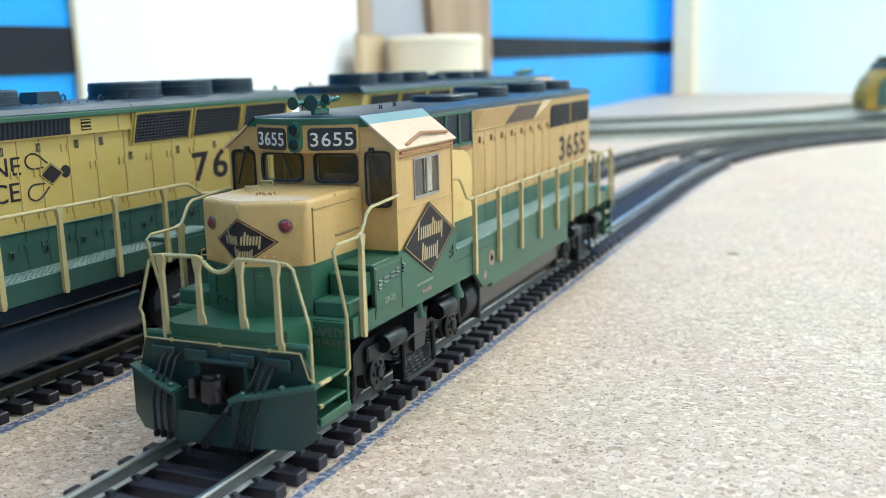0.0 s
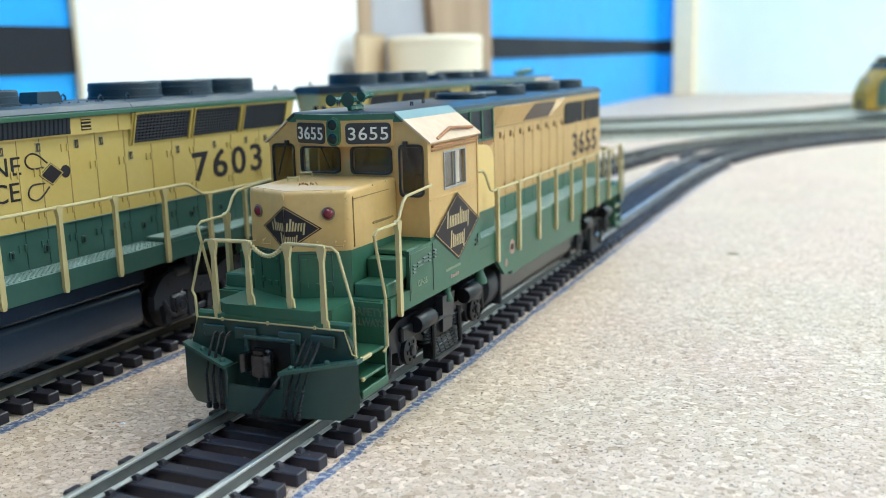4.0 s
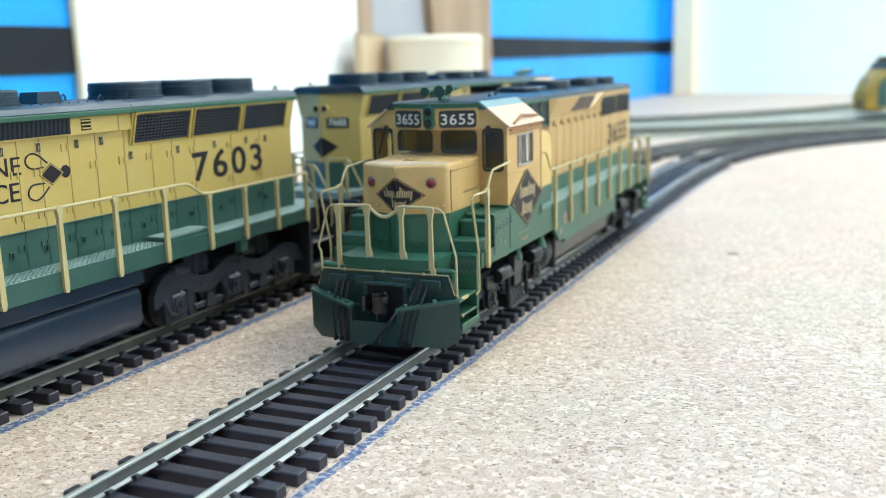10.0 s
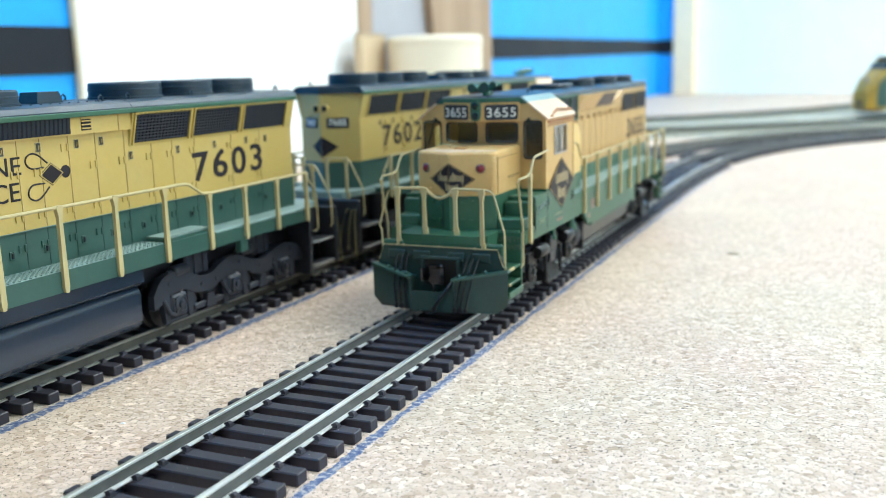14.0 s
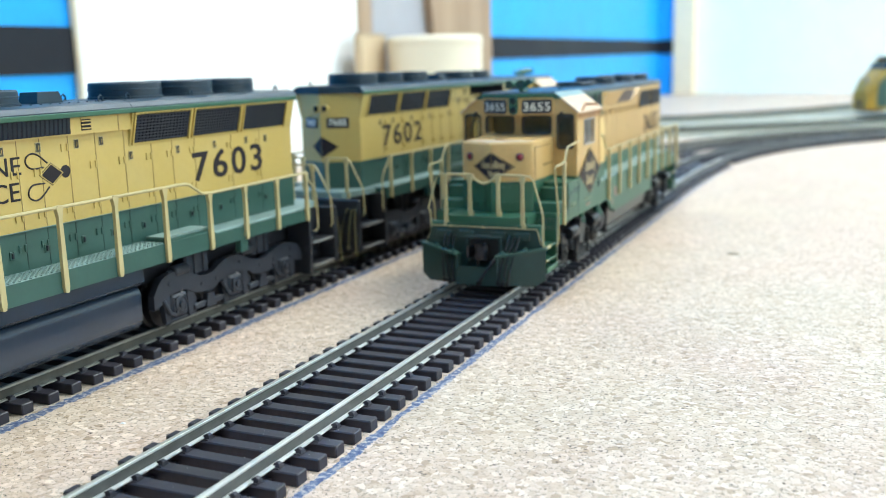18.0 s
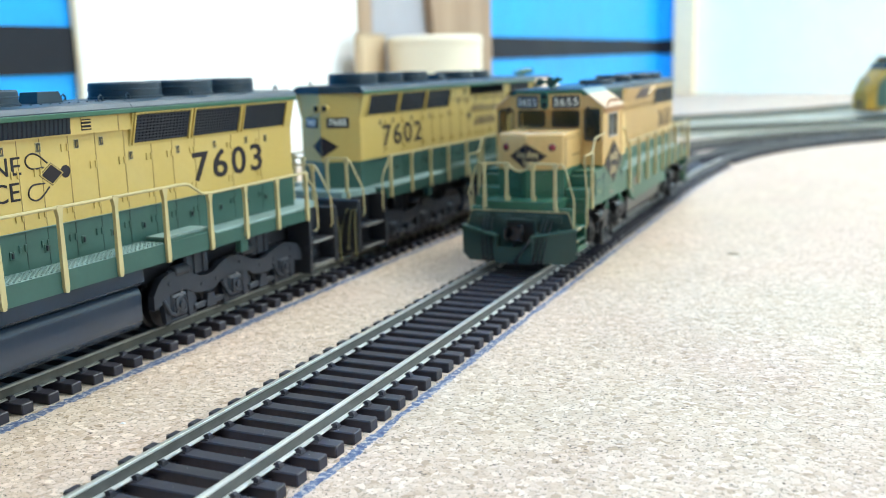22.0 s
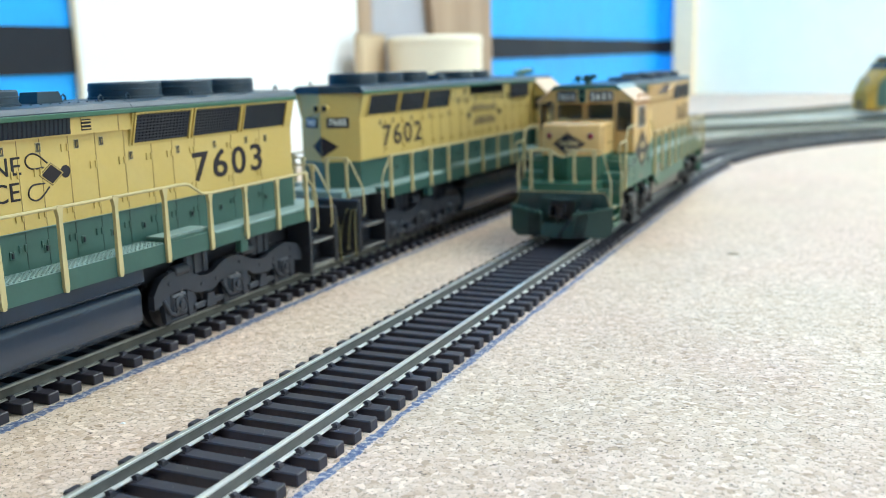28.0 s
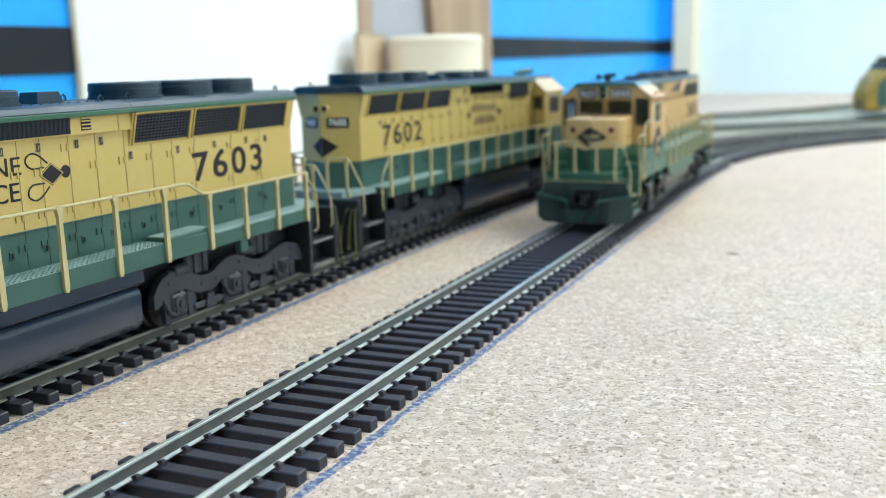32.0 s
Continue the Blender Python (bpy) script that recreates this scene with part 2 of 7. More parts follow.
SEAM = paint("seam_line", (0.25, 0.165, 0.06), 0.7, vary=0.2)
LATCH = paint("dark_latch", (0.045, 0.035, 0.02), 0.5, vary=0.2)
INKBLK = paint("dark_lettering", (0.022, 0.017, 0.021), 0.55, vary=0.15, spec=0.2)
WHITE_T = paint("cream_lettering", (0.68, 0.65, 0.58), 0.5, vary=0.05)
TANTXT = paint("tan_emblem_lettering", (0.43, 0.32, 0.165), 0.5, vary=0.12)
PALEINK = paint("worn_brown_lettering", (0.10, 0.075, 0.06), 0.55, vary=0.3, spec=0.2)
BOARD = paint("black_number_board", (0.015, 0.016, 0.024), 0.3, vary=0.1)
RUBBER = paint("black_window_gasket", (0.014, 0.011, 0.009), 0.5, vary=0.1)
DARKIN = paint("dark_cab_interior", (0.045, 0.04, 0.034), 0.7, vary=0.1)
REDLENS = paint("red_marker_lens", (0.20, 0.02, 0.03), 0.12, vary=0.05)
STEEL = paint("blackened_coupler_steel", (0.05, 0.05, 0.058), 0.24, metal=0.9, vary=0.4, grain=1500, bump=0.05)
SILVER = paint("silver_window_frame", (0.27, 0.26, 0.27), 0.4, vary=0.05)
LENS = paint("dark_headlight_lens", (0.02, 0.024, 0.024), 0.1, vary=0.05)
HORN = paint("green_horn_paint", (0.025, 0.105, 0.07), 0.25, vary=0.1)
PINK = paint("faded_red_decal", (0.32, 0.19, 0.16), 0.5, vary=0.25)
GHOST = paint("faint_green_lettering", (0.085, 0.12, 0.08), 0.5, vary=0.1)
GPTXT = paint("faded_cream_lettering", (0.20, 0.25, 0.17), 0.5, vary=0.1)
WHEEL = paint("dark_wheel_steel", (0.010, 0.010, 0.013), 0.45, vary=0.2, spec=0.35)
BLUEW = paint("bright_blue_paint", (0.010, 0.35, 0.88), 0.45, vary=0.16, grain=40, bump=0.1, spec=0.35)
STRIPE = paint("charcoal_stripe_paint", (0.013, 0.015, 0.022), 0.6, vary=0.1, grain=80, spec=0.2)
WHITEP = paint("white_panel_paint", (0.80, 0.81, 0.82), 0.5, vary=0.02, grain=60)
CREAMW = paint("cream_wood_edge", (0.87, 0.72, 0.51), 0.6, vary=0.06, grain=80)
PLASTER = paint("white_wall_paint", (0.79, 0.86, 0.82), 0.6, vary=0.03, grain=40)
GREYP = paint("grey_paint", (0.36, 0.35, 0.38), 0.6, vary=0.06, grain=60)
CARD = paint("tan_cardboard", (0.56, 0.42, 0.27), 0.7, vary=0.08, grain=80)
CREAMP = paint("cream_plastic_tub", (0.80, 0.71, 0.55), 0.5, vary=0.03, grain=80)
WOODB = wood_material("brown_wood", (0.42, 0.29, 0.19), (0.30, 0.19, 0.12))
PLY = wood_material("plywood", (0.6, 0.45, 0.28), (0.45, 0.31, 0.18))
CARPET = paint("grey_floor_covering", (0.25, 0.24, 0.23), 0.9, vary=0.2, grain=60)
GREYTRK = paint("weathered_grey_roadbed", (0.35, 0.345, 0.29), 0.95, vary=0.35, grain=150, spec=0.1)
OLDRAIL = paint("weathered_far_rail", (0.12, 0.122, 0.108), 0.55, metal=0.3, vary=0.2, spec=0.25)

# ---- mesh helpers, in millimetres ----


def box(bm, x0, x1, y0, y1, z0, z1, b=0.0):
    xs, ys, zs = sorted((x0, x1)), sorted((y0, y1)), sorted((z0, z1))
    if not b:
        v = [bm.verts.new((x * S, y * S, z * S)) for x in xs for y in ys for z in zs]
        for f in ((0, 1, 3, 2), (4, 6, 7, 5), (0, 4, 5, 1), (2, 3, 7, 6), (0, 2, 6, 4), (1, 5, 7, 3)):
            bm.faces.new([v[i] for i in f])
        return bm
    pts = []
    for i in (0, 1):
        for j in (0, 1):
            for k in (0, 1):
                sx, sy, sz = (b, -b)[i], (b, -b)[j], (b, -b)[k]
                x, y, z = xs[i], ys[j], zs[k]
                pts += [(x, y + sy, z + sz), (x + sx, y, z + sz), (x + sx, y + sy, z)]
    return hull(bm, pts)


def hull(bm, pts):
    vs = [bm.verts.new((x * S, y * S, z * S)) for x, y, z in pts]
    bmesh.ops.convex_hull(bm, input=vs)
    return bm


def prism(bm, pts, axis, a, b):
    """A flat outline pushed from a to b along axis. The outline's two numbers are the other two axes in order."""
    def at(p, c):
        q = {"x": (c, p[0], p[1]), "y": (p[0], c, p[1]), "z": (p[0], p[1], c)}[axis]
        return [k * S for k in q]
    lo, hi = [bm.verts.new(at(p, a)) for p in pts], [bm.verts.new(at(p, b)) for p in pts]
    bm.faces.new(lo), bm.faces.new(hi)
    n = len(pts)
    for i in range(n):
        j = (i + 1) % n
        bm.faces.new((lo[i], lo[j], hi[j], hi[i]))
    return bm


def tube(bm, pts, r, seg=8, r_end=None, caps=True):
    """A round bar along a line of points."""
    P = [Vector(p) for p in pts]
    rings = []
    for i, p in enumerate(P):
        d = (P[min(i + 1, len(P) - 1)] - P[max(i - 1, 0)]).normalized()
        ref = Vector((0, 0, 1)) if abs(d.z) < 0.9 else Vector((1, 0, 0))
        u = d.cross(ref).normalized()
        w = d.cross(u)
        rr = r if r_end is None else r + (r_end - r) * i / (len(P) - 1)
        rings.append([bm.verts.new((p + (u * math.cos(a) + w * math.sin(a)) * rr) * S) for a in (2 * math.pi * k / seg for k in range(seg))])
    for a, b in zip(rings, rings[1:]):
        for k in range(seg):
            bm.faces.new((a[k], a[(k + 1) % seg], b[(k + 1) % seg], b[k]))
    if caps:
        bm.faces.new(rings[0]), bm.faces.new(rings[-1])
    return bm


def lathe(bm, prof, c, axis="z", seg=24):
    """A turned shape: prof is a list of (radius, along)."""
    rings = []
    for r, h in prof:
        ring = []
        for k in range(seg):
            a = 2 * math.pi * k / seg
            u, w = r * math.cos(a), r * math.sin(a)
            q = {"z": (u, w, h), "y": (u, h, w), "x": (h, u, w)}[axis]
            ring.append(bm.verts.new([(c[i] + q[i]) * S for i in range(3)]))
        rings.append(ring)
    for a, b in zip(rings, rings[1:]):
        for k in range(seg):
            bm.faces.new((a[k], a[(k + 1) % seg], b[(k + 1) % seg], b[k]))
    bm.faces.new(rings[0]), bm.faces.new(rings[-1])
    return bm


def spline(pts, n=6):
    """Points of a smooth line through pts."""
    P = [np.array(p, float) for p in pts]
    P = [2 * P[0] - P[1]] + P + [2 * P[-1] - P[-2]]
    out = []
    for a, b, c, d in zip(P, P[1:], P[2:], P[3:]):
        for k in range(n):
            t = k / n
            out.append(0.5 * (2 * b + (c - a) * t + (2 * a - 5 * b + 4 * c - d) * t * t + (3 * b - a - 3 * c + d) * t ** 3))
    return [tuple(q) for q in out + [P[-2]]]


def soft_block(plan, z0, z1, r, seg=3, lift=None):
    """A block on a many-cornered plan whose upright and upper edges are rounded."""
    bm = NB()
    prism(bm, plan, "z", z0, z1)
    if lift:
        for v in bm.verts:
            if v.co.z > (z0 + z1) / 2 * S:
                v.co.z += lift(v.co.x / S, v.co.y / S) * S
    edges = [e for e in bm.edges if max(v.co.z for v in e.verts) > (z0 + 0.01) * S]
    bmesh.ops.bevel(bm, geom=edges, offset=r * S, segments=seg, affect="EDGES", profile=0.5)
    return bm


def mesh_of(name, bm, material):
    bmesh.ops.recalc_face_normals(bm, faces=bm.faces)
    me = bpy.data.meshes.new(name)
    bm.to_mesh(me)
    bm.free()
    me.materials.append(material)
    me.polygons.foreach_set("use_smooth", [True] * len(me.polygons))
    me.set_sharp_from_angle(angle=radians(32))
    return me


def holder(parent):
    """No deeper than thing, part, sub-part: what hangs lower is fixed to the part above."""
    while parent.parent and parent.parent.parent:
        parent = parent.parent
    return parent


def part(name, bm, material, parent, label="", at=None):
    ob = new(name, mesh_of(name, bm, material))
    ob.parent = holder(parent)
    if at:
        ob.location = [k * S for k in at]
    return tagged(ob, label)


def like(ob, parent, at):
    """Another piece on the same mesh."""
    o = new(ob.name.split(".")[0], ob.data)
    o.parent = holder(parent)
    o.matrix_basis = pose(at[0] * S, at[1] * S, at[2] * S)
    return tagged(o, ob.get("label", ""))


def thing(name, label, category, group="", at=None):
    ob = new(name)
    ob.empty_display_size = 0.01
    if at is not None:
        ob.matrix_basis = at
    return tagged(ob, label, category, group)


def NB():
    return bmesh.new()


def place(ob, m):
    ob.matrix_basis = m


def text_mesh(words, height, width, depth, bold=0.0, spread=1.0):
    """Lettering as a mesh lying in the xz plane, facing -y, its lower left corner at the origin."""
    cu = bpy.data.curves.new("lettering", "FONT")
    cu.body, cu.size, cu.extrude, cu.offset, cu.resolution_u = words, 1.0, 0.01, bold, 3
    cu.space_character = spread
    ob = bpy.data.objects.new("lettering", cu)
    me = bpy.data.meshes.new_from_object(ob)
    co = np.array([v.co[:] for v in me.vertices])
    lo, hi = co.min(0), co.max(0)
    k = np.array([width / (hi[0] - lo[0]), height / (hi[1] - lo[1]), depth / (hi[2] - lo[2])])
    co = (co - lo) * k * S
    for v, q in zip(me.vertices, co):
        v.co = (q[0], -q[2], q[1])
    bpy.data.objects.remove(ob)
    return me


def lettering(name, words, height, width, material, parent, corner, turn=0.0, bold=0.0, label="", lean=0.0, spread=1.0):
    """turn: degrees about z; 0 faces -y, 90 faces +x, -90 faces -x, 180 faces +y."""
    me = text_mesh(words, height, width, 0.12, bold, spread)
    me.materials.clear()
    me.materials.append(material)
    ob = new(name, me)
    ob.parent = holder(parent)
    ob.matrix_basis = pose(corner[0] * S, corner[1] * S, corner[2] * S, lean, 0, turn)
    return tagged(ob, label)


def bars(bm, u0, u1, z0, z1, n, face, out, gap=0.25, seed=1):
    """A row of small upright bars that stands for lettering; face 'x' lies on a side, 'y' on a front."""
    rnd = random.Random(seed)
    w = (u1 - u0) / n
    for i in range(n):
        a, b = u0 + i * w, u0 + (i + 1 - gap) * w
        h = z1 - (z1 - z0) * rnd.choice((0.0, 0.0, 0.28))
        if face == "x":
            box(bm, out[0], out[1], a, b, z0, h)
        else:
            box(bm, a, b, out[0], out[1], z0, h)
    return bm

# ---- the room and the tabletop ----


def slab(name, material, label, *dims, b=0.0):
    ob = new(name, mesh_of(name, box(NB(), *dims, b), material))
    return tagged(ob, label, kind="structure")


ground = slab("tabletop", CORK, "pale speckled cork sheet covering the layout tabletop", -245, 950, -700, 1700, -6, 0)
slab("tabletop_board", PLY, "plywood board under the cork sheet", -245, 955, -705, 1700, -25, -6)
slab("floor", CARPET, "grey floor of the hobby room", -300, 1900, -2100, 1800, -960, -900)
slab("ceiling", PLASTER, "white painted ceiling", -300, 1900, -2100, 1800, 1250, 1310)
wall_w = slab("wall_west", BLUEW, "bright blue painted wall beside the layout", -300, -245, -2100, 1700, -900, 1500)
slab("wall_north", PLASTER, "white painted wall behind the layout", -219, 1900, 1560, 1620, 0, 1500)
slab("wall_north_lower", PLASTER, "white wall below the table's height", -300, 1900, 1701, 1760, -900, 1500)
slab("wall_south", PLASTER, "white painted wall", -300, 1900, -2160, -2100, -900, 1500)
wall_e = new("wall_east", mesh_of("wall_east", box(box(box(box(NB(), 1800, 1860, -2100, -700, -900, 1500), 1800, 1860, 1400, 1800, -900, 1500), 1800, 1860, -700, 1400, -900, 180), 1800, 1860, -700, 1400, 1320, 1500), PLASTER))
tagged(wall_e, "white wall with an assumed wide window opening", kind="structure")
wall_r = slab("wall_return", BLUEW, "blue painted return of the wall beside the post", -244.5, -219.5, 1540, 1559, 0, 1500)
post = slab("trim", CREAMW, "cream painted corner post", -219, -183, 1532, 1559, 0, 1500, b=2)
bm = NB()
prism(bm, [(-2100, 45.6), (1539.5, 71.2), (1539.5, 92.4), (-2100, 64.9)], "x", -245, -243.5)
part("stripe", bm, STRIPE, wall_w, "charcoal painted stripe")
part("stripe", box(NB(), -243.4, -219.6, 1538.5, 1540, 69.5, 93.0), STRIPE, wall_r, "charcoal painted stripe")

# Assumed window, out of view, as an opening for the right-hand light.
win = thing("window_1", "assumed unseen wide window with a white frame", "window")
tagged(win, kind="structure")
for y0, y1, z0, z1 in ((-700, -650, 180, 1320), (1350, 1400, 180, 1320), (-650, 1350, 180, 230), (-650, 1350, 1270, 1320), (330, 370, 230, 1270)):
    part("window_frame", box(NB(), 1810, 1850, y0, y1, z0, z1, 3), WHITEP, win)
pane = part("pane", box(NB(), 1828, 1832, -650, 1350, 230, 1270), GLASS, win)
pane.visible_shadow = False
# Glowing ceiling fitting added out of view to go with the lamps.
lamp = thing("ceiling_light", "added unseen long white ceiling light fitting", "lamp")
glow, gn, gl, gb = nodes_of("lamp_diffuser")
gb.inputs["Emission Color"].default_value, gb.inputs["Emission Strength"].default_value = (1, 0.97, 0.92, 1), 3.0
part("housing", box(NB(), 380, 720, 280, 1520, 1192, 1250, 4), WHITEP, lamp)
part("diffuser", box(NB(), 395, 705, 295, 1505, 1188, 1192), glow, lamp)
# Second fitting, made up to go with the fill lamp.
copy_thing(lamp, pose(-0.59, -1.20, 0))

# Things that stand along the blue wall.
panel = thing("white_panel", "tall white board with a raw cream edge against the blue wall", "board")
part("face", box(NB(), -244.6, -241.3, 198.2, 462.3, 0, 620, 0.6), WHITEP, panel)
part("edge_band", box(NB(), -244.8, -241.0, 196.6, 198.2, 0, 620, 0.6), CREAMW, panel, "raw cream wooden edge")
def bowed_board():
    """An upright board whose near edge bows outward as it rises."""
    edge = [(592 - 34 * math.sin(min(1, z / 260) * math.pi / 2), z) for z in (0, 30, 60, 90, 120, 160, 200, 260, 400, 640)]
    return prism(NB(), [(704, 0), (704, 640)] + edge[::-1], "x", -240, -233)


ob = tagged(new("wooden_board", mesh_of("wooden_board", bowed_board(), WOODB)), "upright brown wooden board against the blue wall", "board")
ob = tagged(new("grey_panel", mesh_of("grey_panel", box(NB(), -244, -240.6, 484.0, 640, 0, 560, 1), GREYP)), "upright grey panel against the wall", "board")
ob = tagged(new("wooden_board", mesh_of("wooden_board", box(NB(), -244, -240.6, 462.9, 483.6, 0, 600, 1), WOODB)), "narrow brown wooden board against the wall", "board")
carton = thing("carton", "small tan cardboard carton", "box")
part("body", box(NB(), -230, -224, 434, 472, 0, 82, 1.5), CARD, carton)
part("flap", box(NB(), -230, -224, 434, 472, 82.2, 83.4, 0.4), CARD, carton)
tub = thing("tub", "round cream plastic tub with a shallow lid", "tub")
part("body", lathe(NB(), [(31.5, 0), (33, 2), (33.5, 74)], (-194, 487.5, 0), seg=48), CREAMP, tub)
part("lid", lathe(NB(), [(33.6, 74.1), (33.9, 75), (33.9, 79), (32.5, 81), (28, 81.4)], (-194, 487.5, 0), seg=48), CREAMP, tub)

# ---- tracks ----
TIE_PITCH = 5.652


def tie_bmesh():
    bm = box(NB(), -15.1, 14.2, -1.35, 1.35, 0, 2.1, 0.18)
    for s in (-1, 1):
        box(bm, s * 8.7 - 1.9, s * 8.7 + 1.9, -0.95, 0.95, 2.1, 2.28)
        for d, e in ((1.3, 0.0), (-1.3, 0.0)):
            hull(bm, [(s * 8.7 + d + a, e + c, z) for a, c, z in ((-0.65, -0.65, 2.2), (0.65, -0.65, 2.2), (-0.65, 0.65, 2.2), (0.65, 0.65, 2.2), (-0.55, -0.5, 2.8), (0.55, -0.5, 2.8), (-0.55, 0.5, 2.8), (0.55, 0.5, 2.8), (0.0, -0.3, 3.05), (0.0, 0.3, 3.05))])
    return bm


TIE_MESH = mesh_of("tie", tie_bmesh(), TIE)
FOOT_PROFILE = [(-1.1, 2.28), (1.1, 2.28), (1.1, 2.5), (1.0, 2.56), (-1.0, 2.56), (-1.1, 2.5)]
WEB_PROFILE = [(-0.34, 2.5), (0.34, 2.5), (0.22, 2.75), (0.22, 4.0), (0.38, 4.28), (-0.38, 4.28), (-0.22, 4.0), (-0.34, 2.75)]
HEAD_PROFILE = [(-0.40, 4.26), (0.40, 4.26), (0.46, 4.34), (0.46, 4.6), (0.4, 4.68), (-0.4, 4.68), (-0.46, 4.6), (-0.46, 4.34)]


def sweep(bm, path, profile, off):
    """Push a profile along a path of (x, y, heading from +y towards +x in radians)."""
    rings = []
    for x, y, h in path:
        nx, ny = math.cos(h), -math.sin(h)
        rings.append([bm.verts.new(((x + nx * (off + a)) * S, (y + ny * (off + a)) * S, z * S)) for a, z in profile])
    for a, b in zip(rings, rings[1:]):
        for k in range(len(profile)):
            j = (k + 1) % len(profile)
            bm.faces.new((a[k], a[j], b[j], b[k]))
    bm.faces.new(rings[0]), bm.faces.new(rings[-1])
    return bm


def path_from(x, y, h, legs, step=4.0):
    """A path of legs (length, curvature), in degrees and millimetres."""
    h = radians(h)
    out = [(x, y, h)]
    for length, curve in legs:
        n = max(1, round(length / step))
        d = length / n
        for _ in range(n):
            h2 = h + curve * d
            x, y, h = x + math.sin((h + h2) / 2) * d, y + math.cos((h + h2) / 2) * d, h2
            out.append((x, y, h))
    return out


def at_length(path, s):
    for a, b in zip(path, path[1:]):
        d = math.hypot(b[0] - a[0], b[1] - a[1])
        if s <= d:
            k = s / d
            return tuple(p + (q - p) * k for p, q in zip(a, b))
        s -= d
    return None


def track(label, path, first, pitch, group="", rail_mat=None, tie_mesh=None, gap=None, web_mat=None):
    t = thing("railway_track", label, "track", group)
    for off in (-8.7, 8.7):
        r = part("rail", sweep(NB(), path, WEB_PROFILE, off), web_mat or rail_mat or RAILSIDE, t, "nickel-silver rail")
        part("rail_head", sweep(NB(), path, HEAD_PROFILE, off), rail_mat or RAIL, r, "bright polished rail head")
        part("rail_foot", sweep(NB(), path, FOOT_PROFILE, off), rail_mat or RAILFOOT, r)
        part("tie_strip", sweep(NB(), path, [(-0.8, 0.05), (0.8, 0.05), (0.8, 0.8), (-0.8, 0.8)], off), TIE, t)
    s = first
    rnd = random.Random(4)
    while True:
        q = at_length(path, s)
        if q is None:
            break
        if gap and gap[0] < q[1] < gap[1]:
            s += pitch
            continue
        ob = new("tie", tie_mesh or TIE_MESH)
        ob.parent = t
        ob.matrix_basis = pose((q[0] + rnd.uniform(-0.15, 0.15)) * S, q[1] * S, 0.0, 0, 0, -math.degrees(q[2]) + rnd.uniform(-0.5, 0.5))
        s += pitch
    return t


PATH_A = path_from(0, -120, 0, [(420, 0), (120, 1 / 1500)])
PATH_E = path_from(*PATH_A[-1][:2], math.degrees(PATH_A[-1][2]), [(330, 1 / 330)])
PATH_B = path_from(-64.0, -260, 0, [(355, 0), (360, 1 / 2564), (330, 1 / 330)])
TRACK_A = track("straight model railway track with black ties and bright rails on cork", PATH_A, 120 - 35.15 - 14 * TIE_PITCH + 0.2, TIE_PITCH, "layout tracks", gap=(428, 447))
track("dull curved turnout track with weathered rails", PATH_E, 20.0, TIE_PITCH, "layout tracks", FARRAIL)
track("model railway track with black ties under the parked locomotives", PATH_B, 3.0, 5.9, "layout tracks", OLDNEAR, gap=(451, 465), web_mat=OLDWEB)


bm, rnd = NB(), random.Random(12)
for k in range(230):
    q = at_length(PATH_A, 120 - 35.15 - 14 * TIE_PITCH + 0.2 + TIE_PITCH * rnd.randrange(0, 48))
    x, y, r = q[0] + rnd.uniform(-14.5, 13.8), q[1] + rnd.uniform(-1.1, 1.1), rnd.uniform(0.05, 0.13)
    hull(bm, [(x - r, y, 2.09), (x + r, y - r, 2.09), (x, y + r, 2.09), (x, y, 2.12 + r)])
tagged(part("dust_speck", bm, DUSTW, TRACK_A, "pale dust specks on the ties"), kind="stuff")


def marker_line(path, off, width, seed):
    """A hand-drawn marker line of uneven width beside the ties."""
    rnd = random.Random(seed)
    bm = NB()
    last = None
    dense = [at_length(path, s) for s in np.arange(0, 640, 0.45)]
    wob, wid = 0.0, 1.0
    for q in dense:
        if q is None:
            break
        wob += rnd.uniform(-0.08, 0.08) - wob * 0.04
        wid += rnd.uniform(-0.12, 0.12) - (wid - 1.0) * 0.12
        w = width * wid / 2
        nx, ny = math.cos(q[2]), -math.sin(q[2])
        a, b = off + wob - w * rnd.uniform(0.72, 1.25), off + wob + w * rnd.uniform(0.6, 1.25)
        pair = [bm.verts.new(((q[0] + nx * c) * S, (q[1] + ny * c) * S, 0.06 * S)) for c in (a, b)]
        if last:
            bm.faces.new((last[0], last[1], pair[1], pair[0]))
        last = pair
    return part("marker_line", bm, INK, ground, "blue hand-drawn marker line beside the ties")


# Long ties where the two near tracks draw together.
for k in (0, 1, 2, 3, 4, 5, 6, 7, 8, 13, 14, 15, 16, 17):
    part("long_tie", box(NB(), -15.5, 15.4 + 0.6 * max(0, k - 6), 372 + k * 6.0, 374.7 + k * 6.0, 0.05, 2.0, 0.18), TIE, TRACK_A)
for pts in ([(-26, 440), (-8, 470), (14, 498)], [(-40, 470), (-16, 500), (6, 522)]):
    part("guard_rail", tube(NB(), [(x, y, 4.2) for x, y in spline(pts, 5)], 0.5, 6), FARRAIL, TRACK_A)
marker_line(PATH_A, 15.5, 1.7, 1)
marker_line(PATH_A, -15.0, 1.1, 2)
marker_line(PATH_B, 16.1, 2.4, 3)

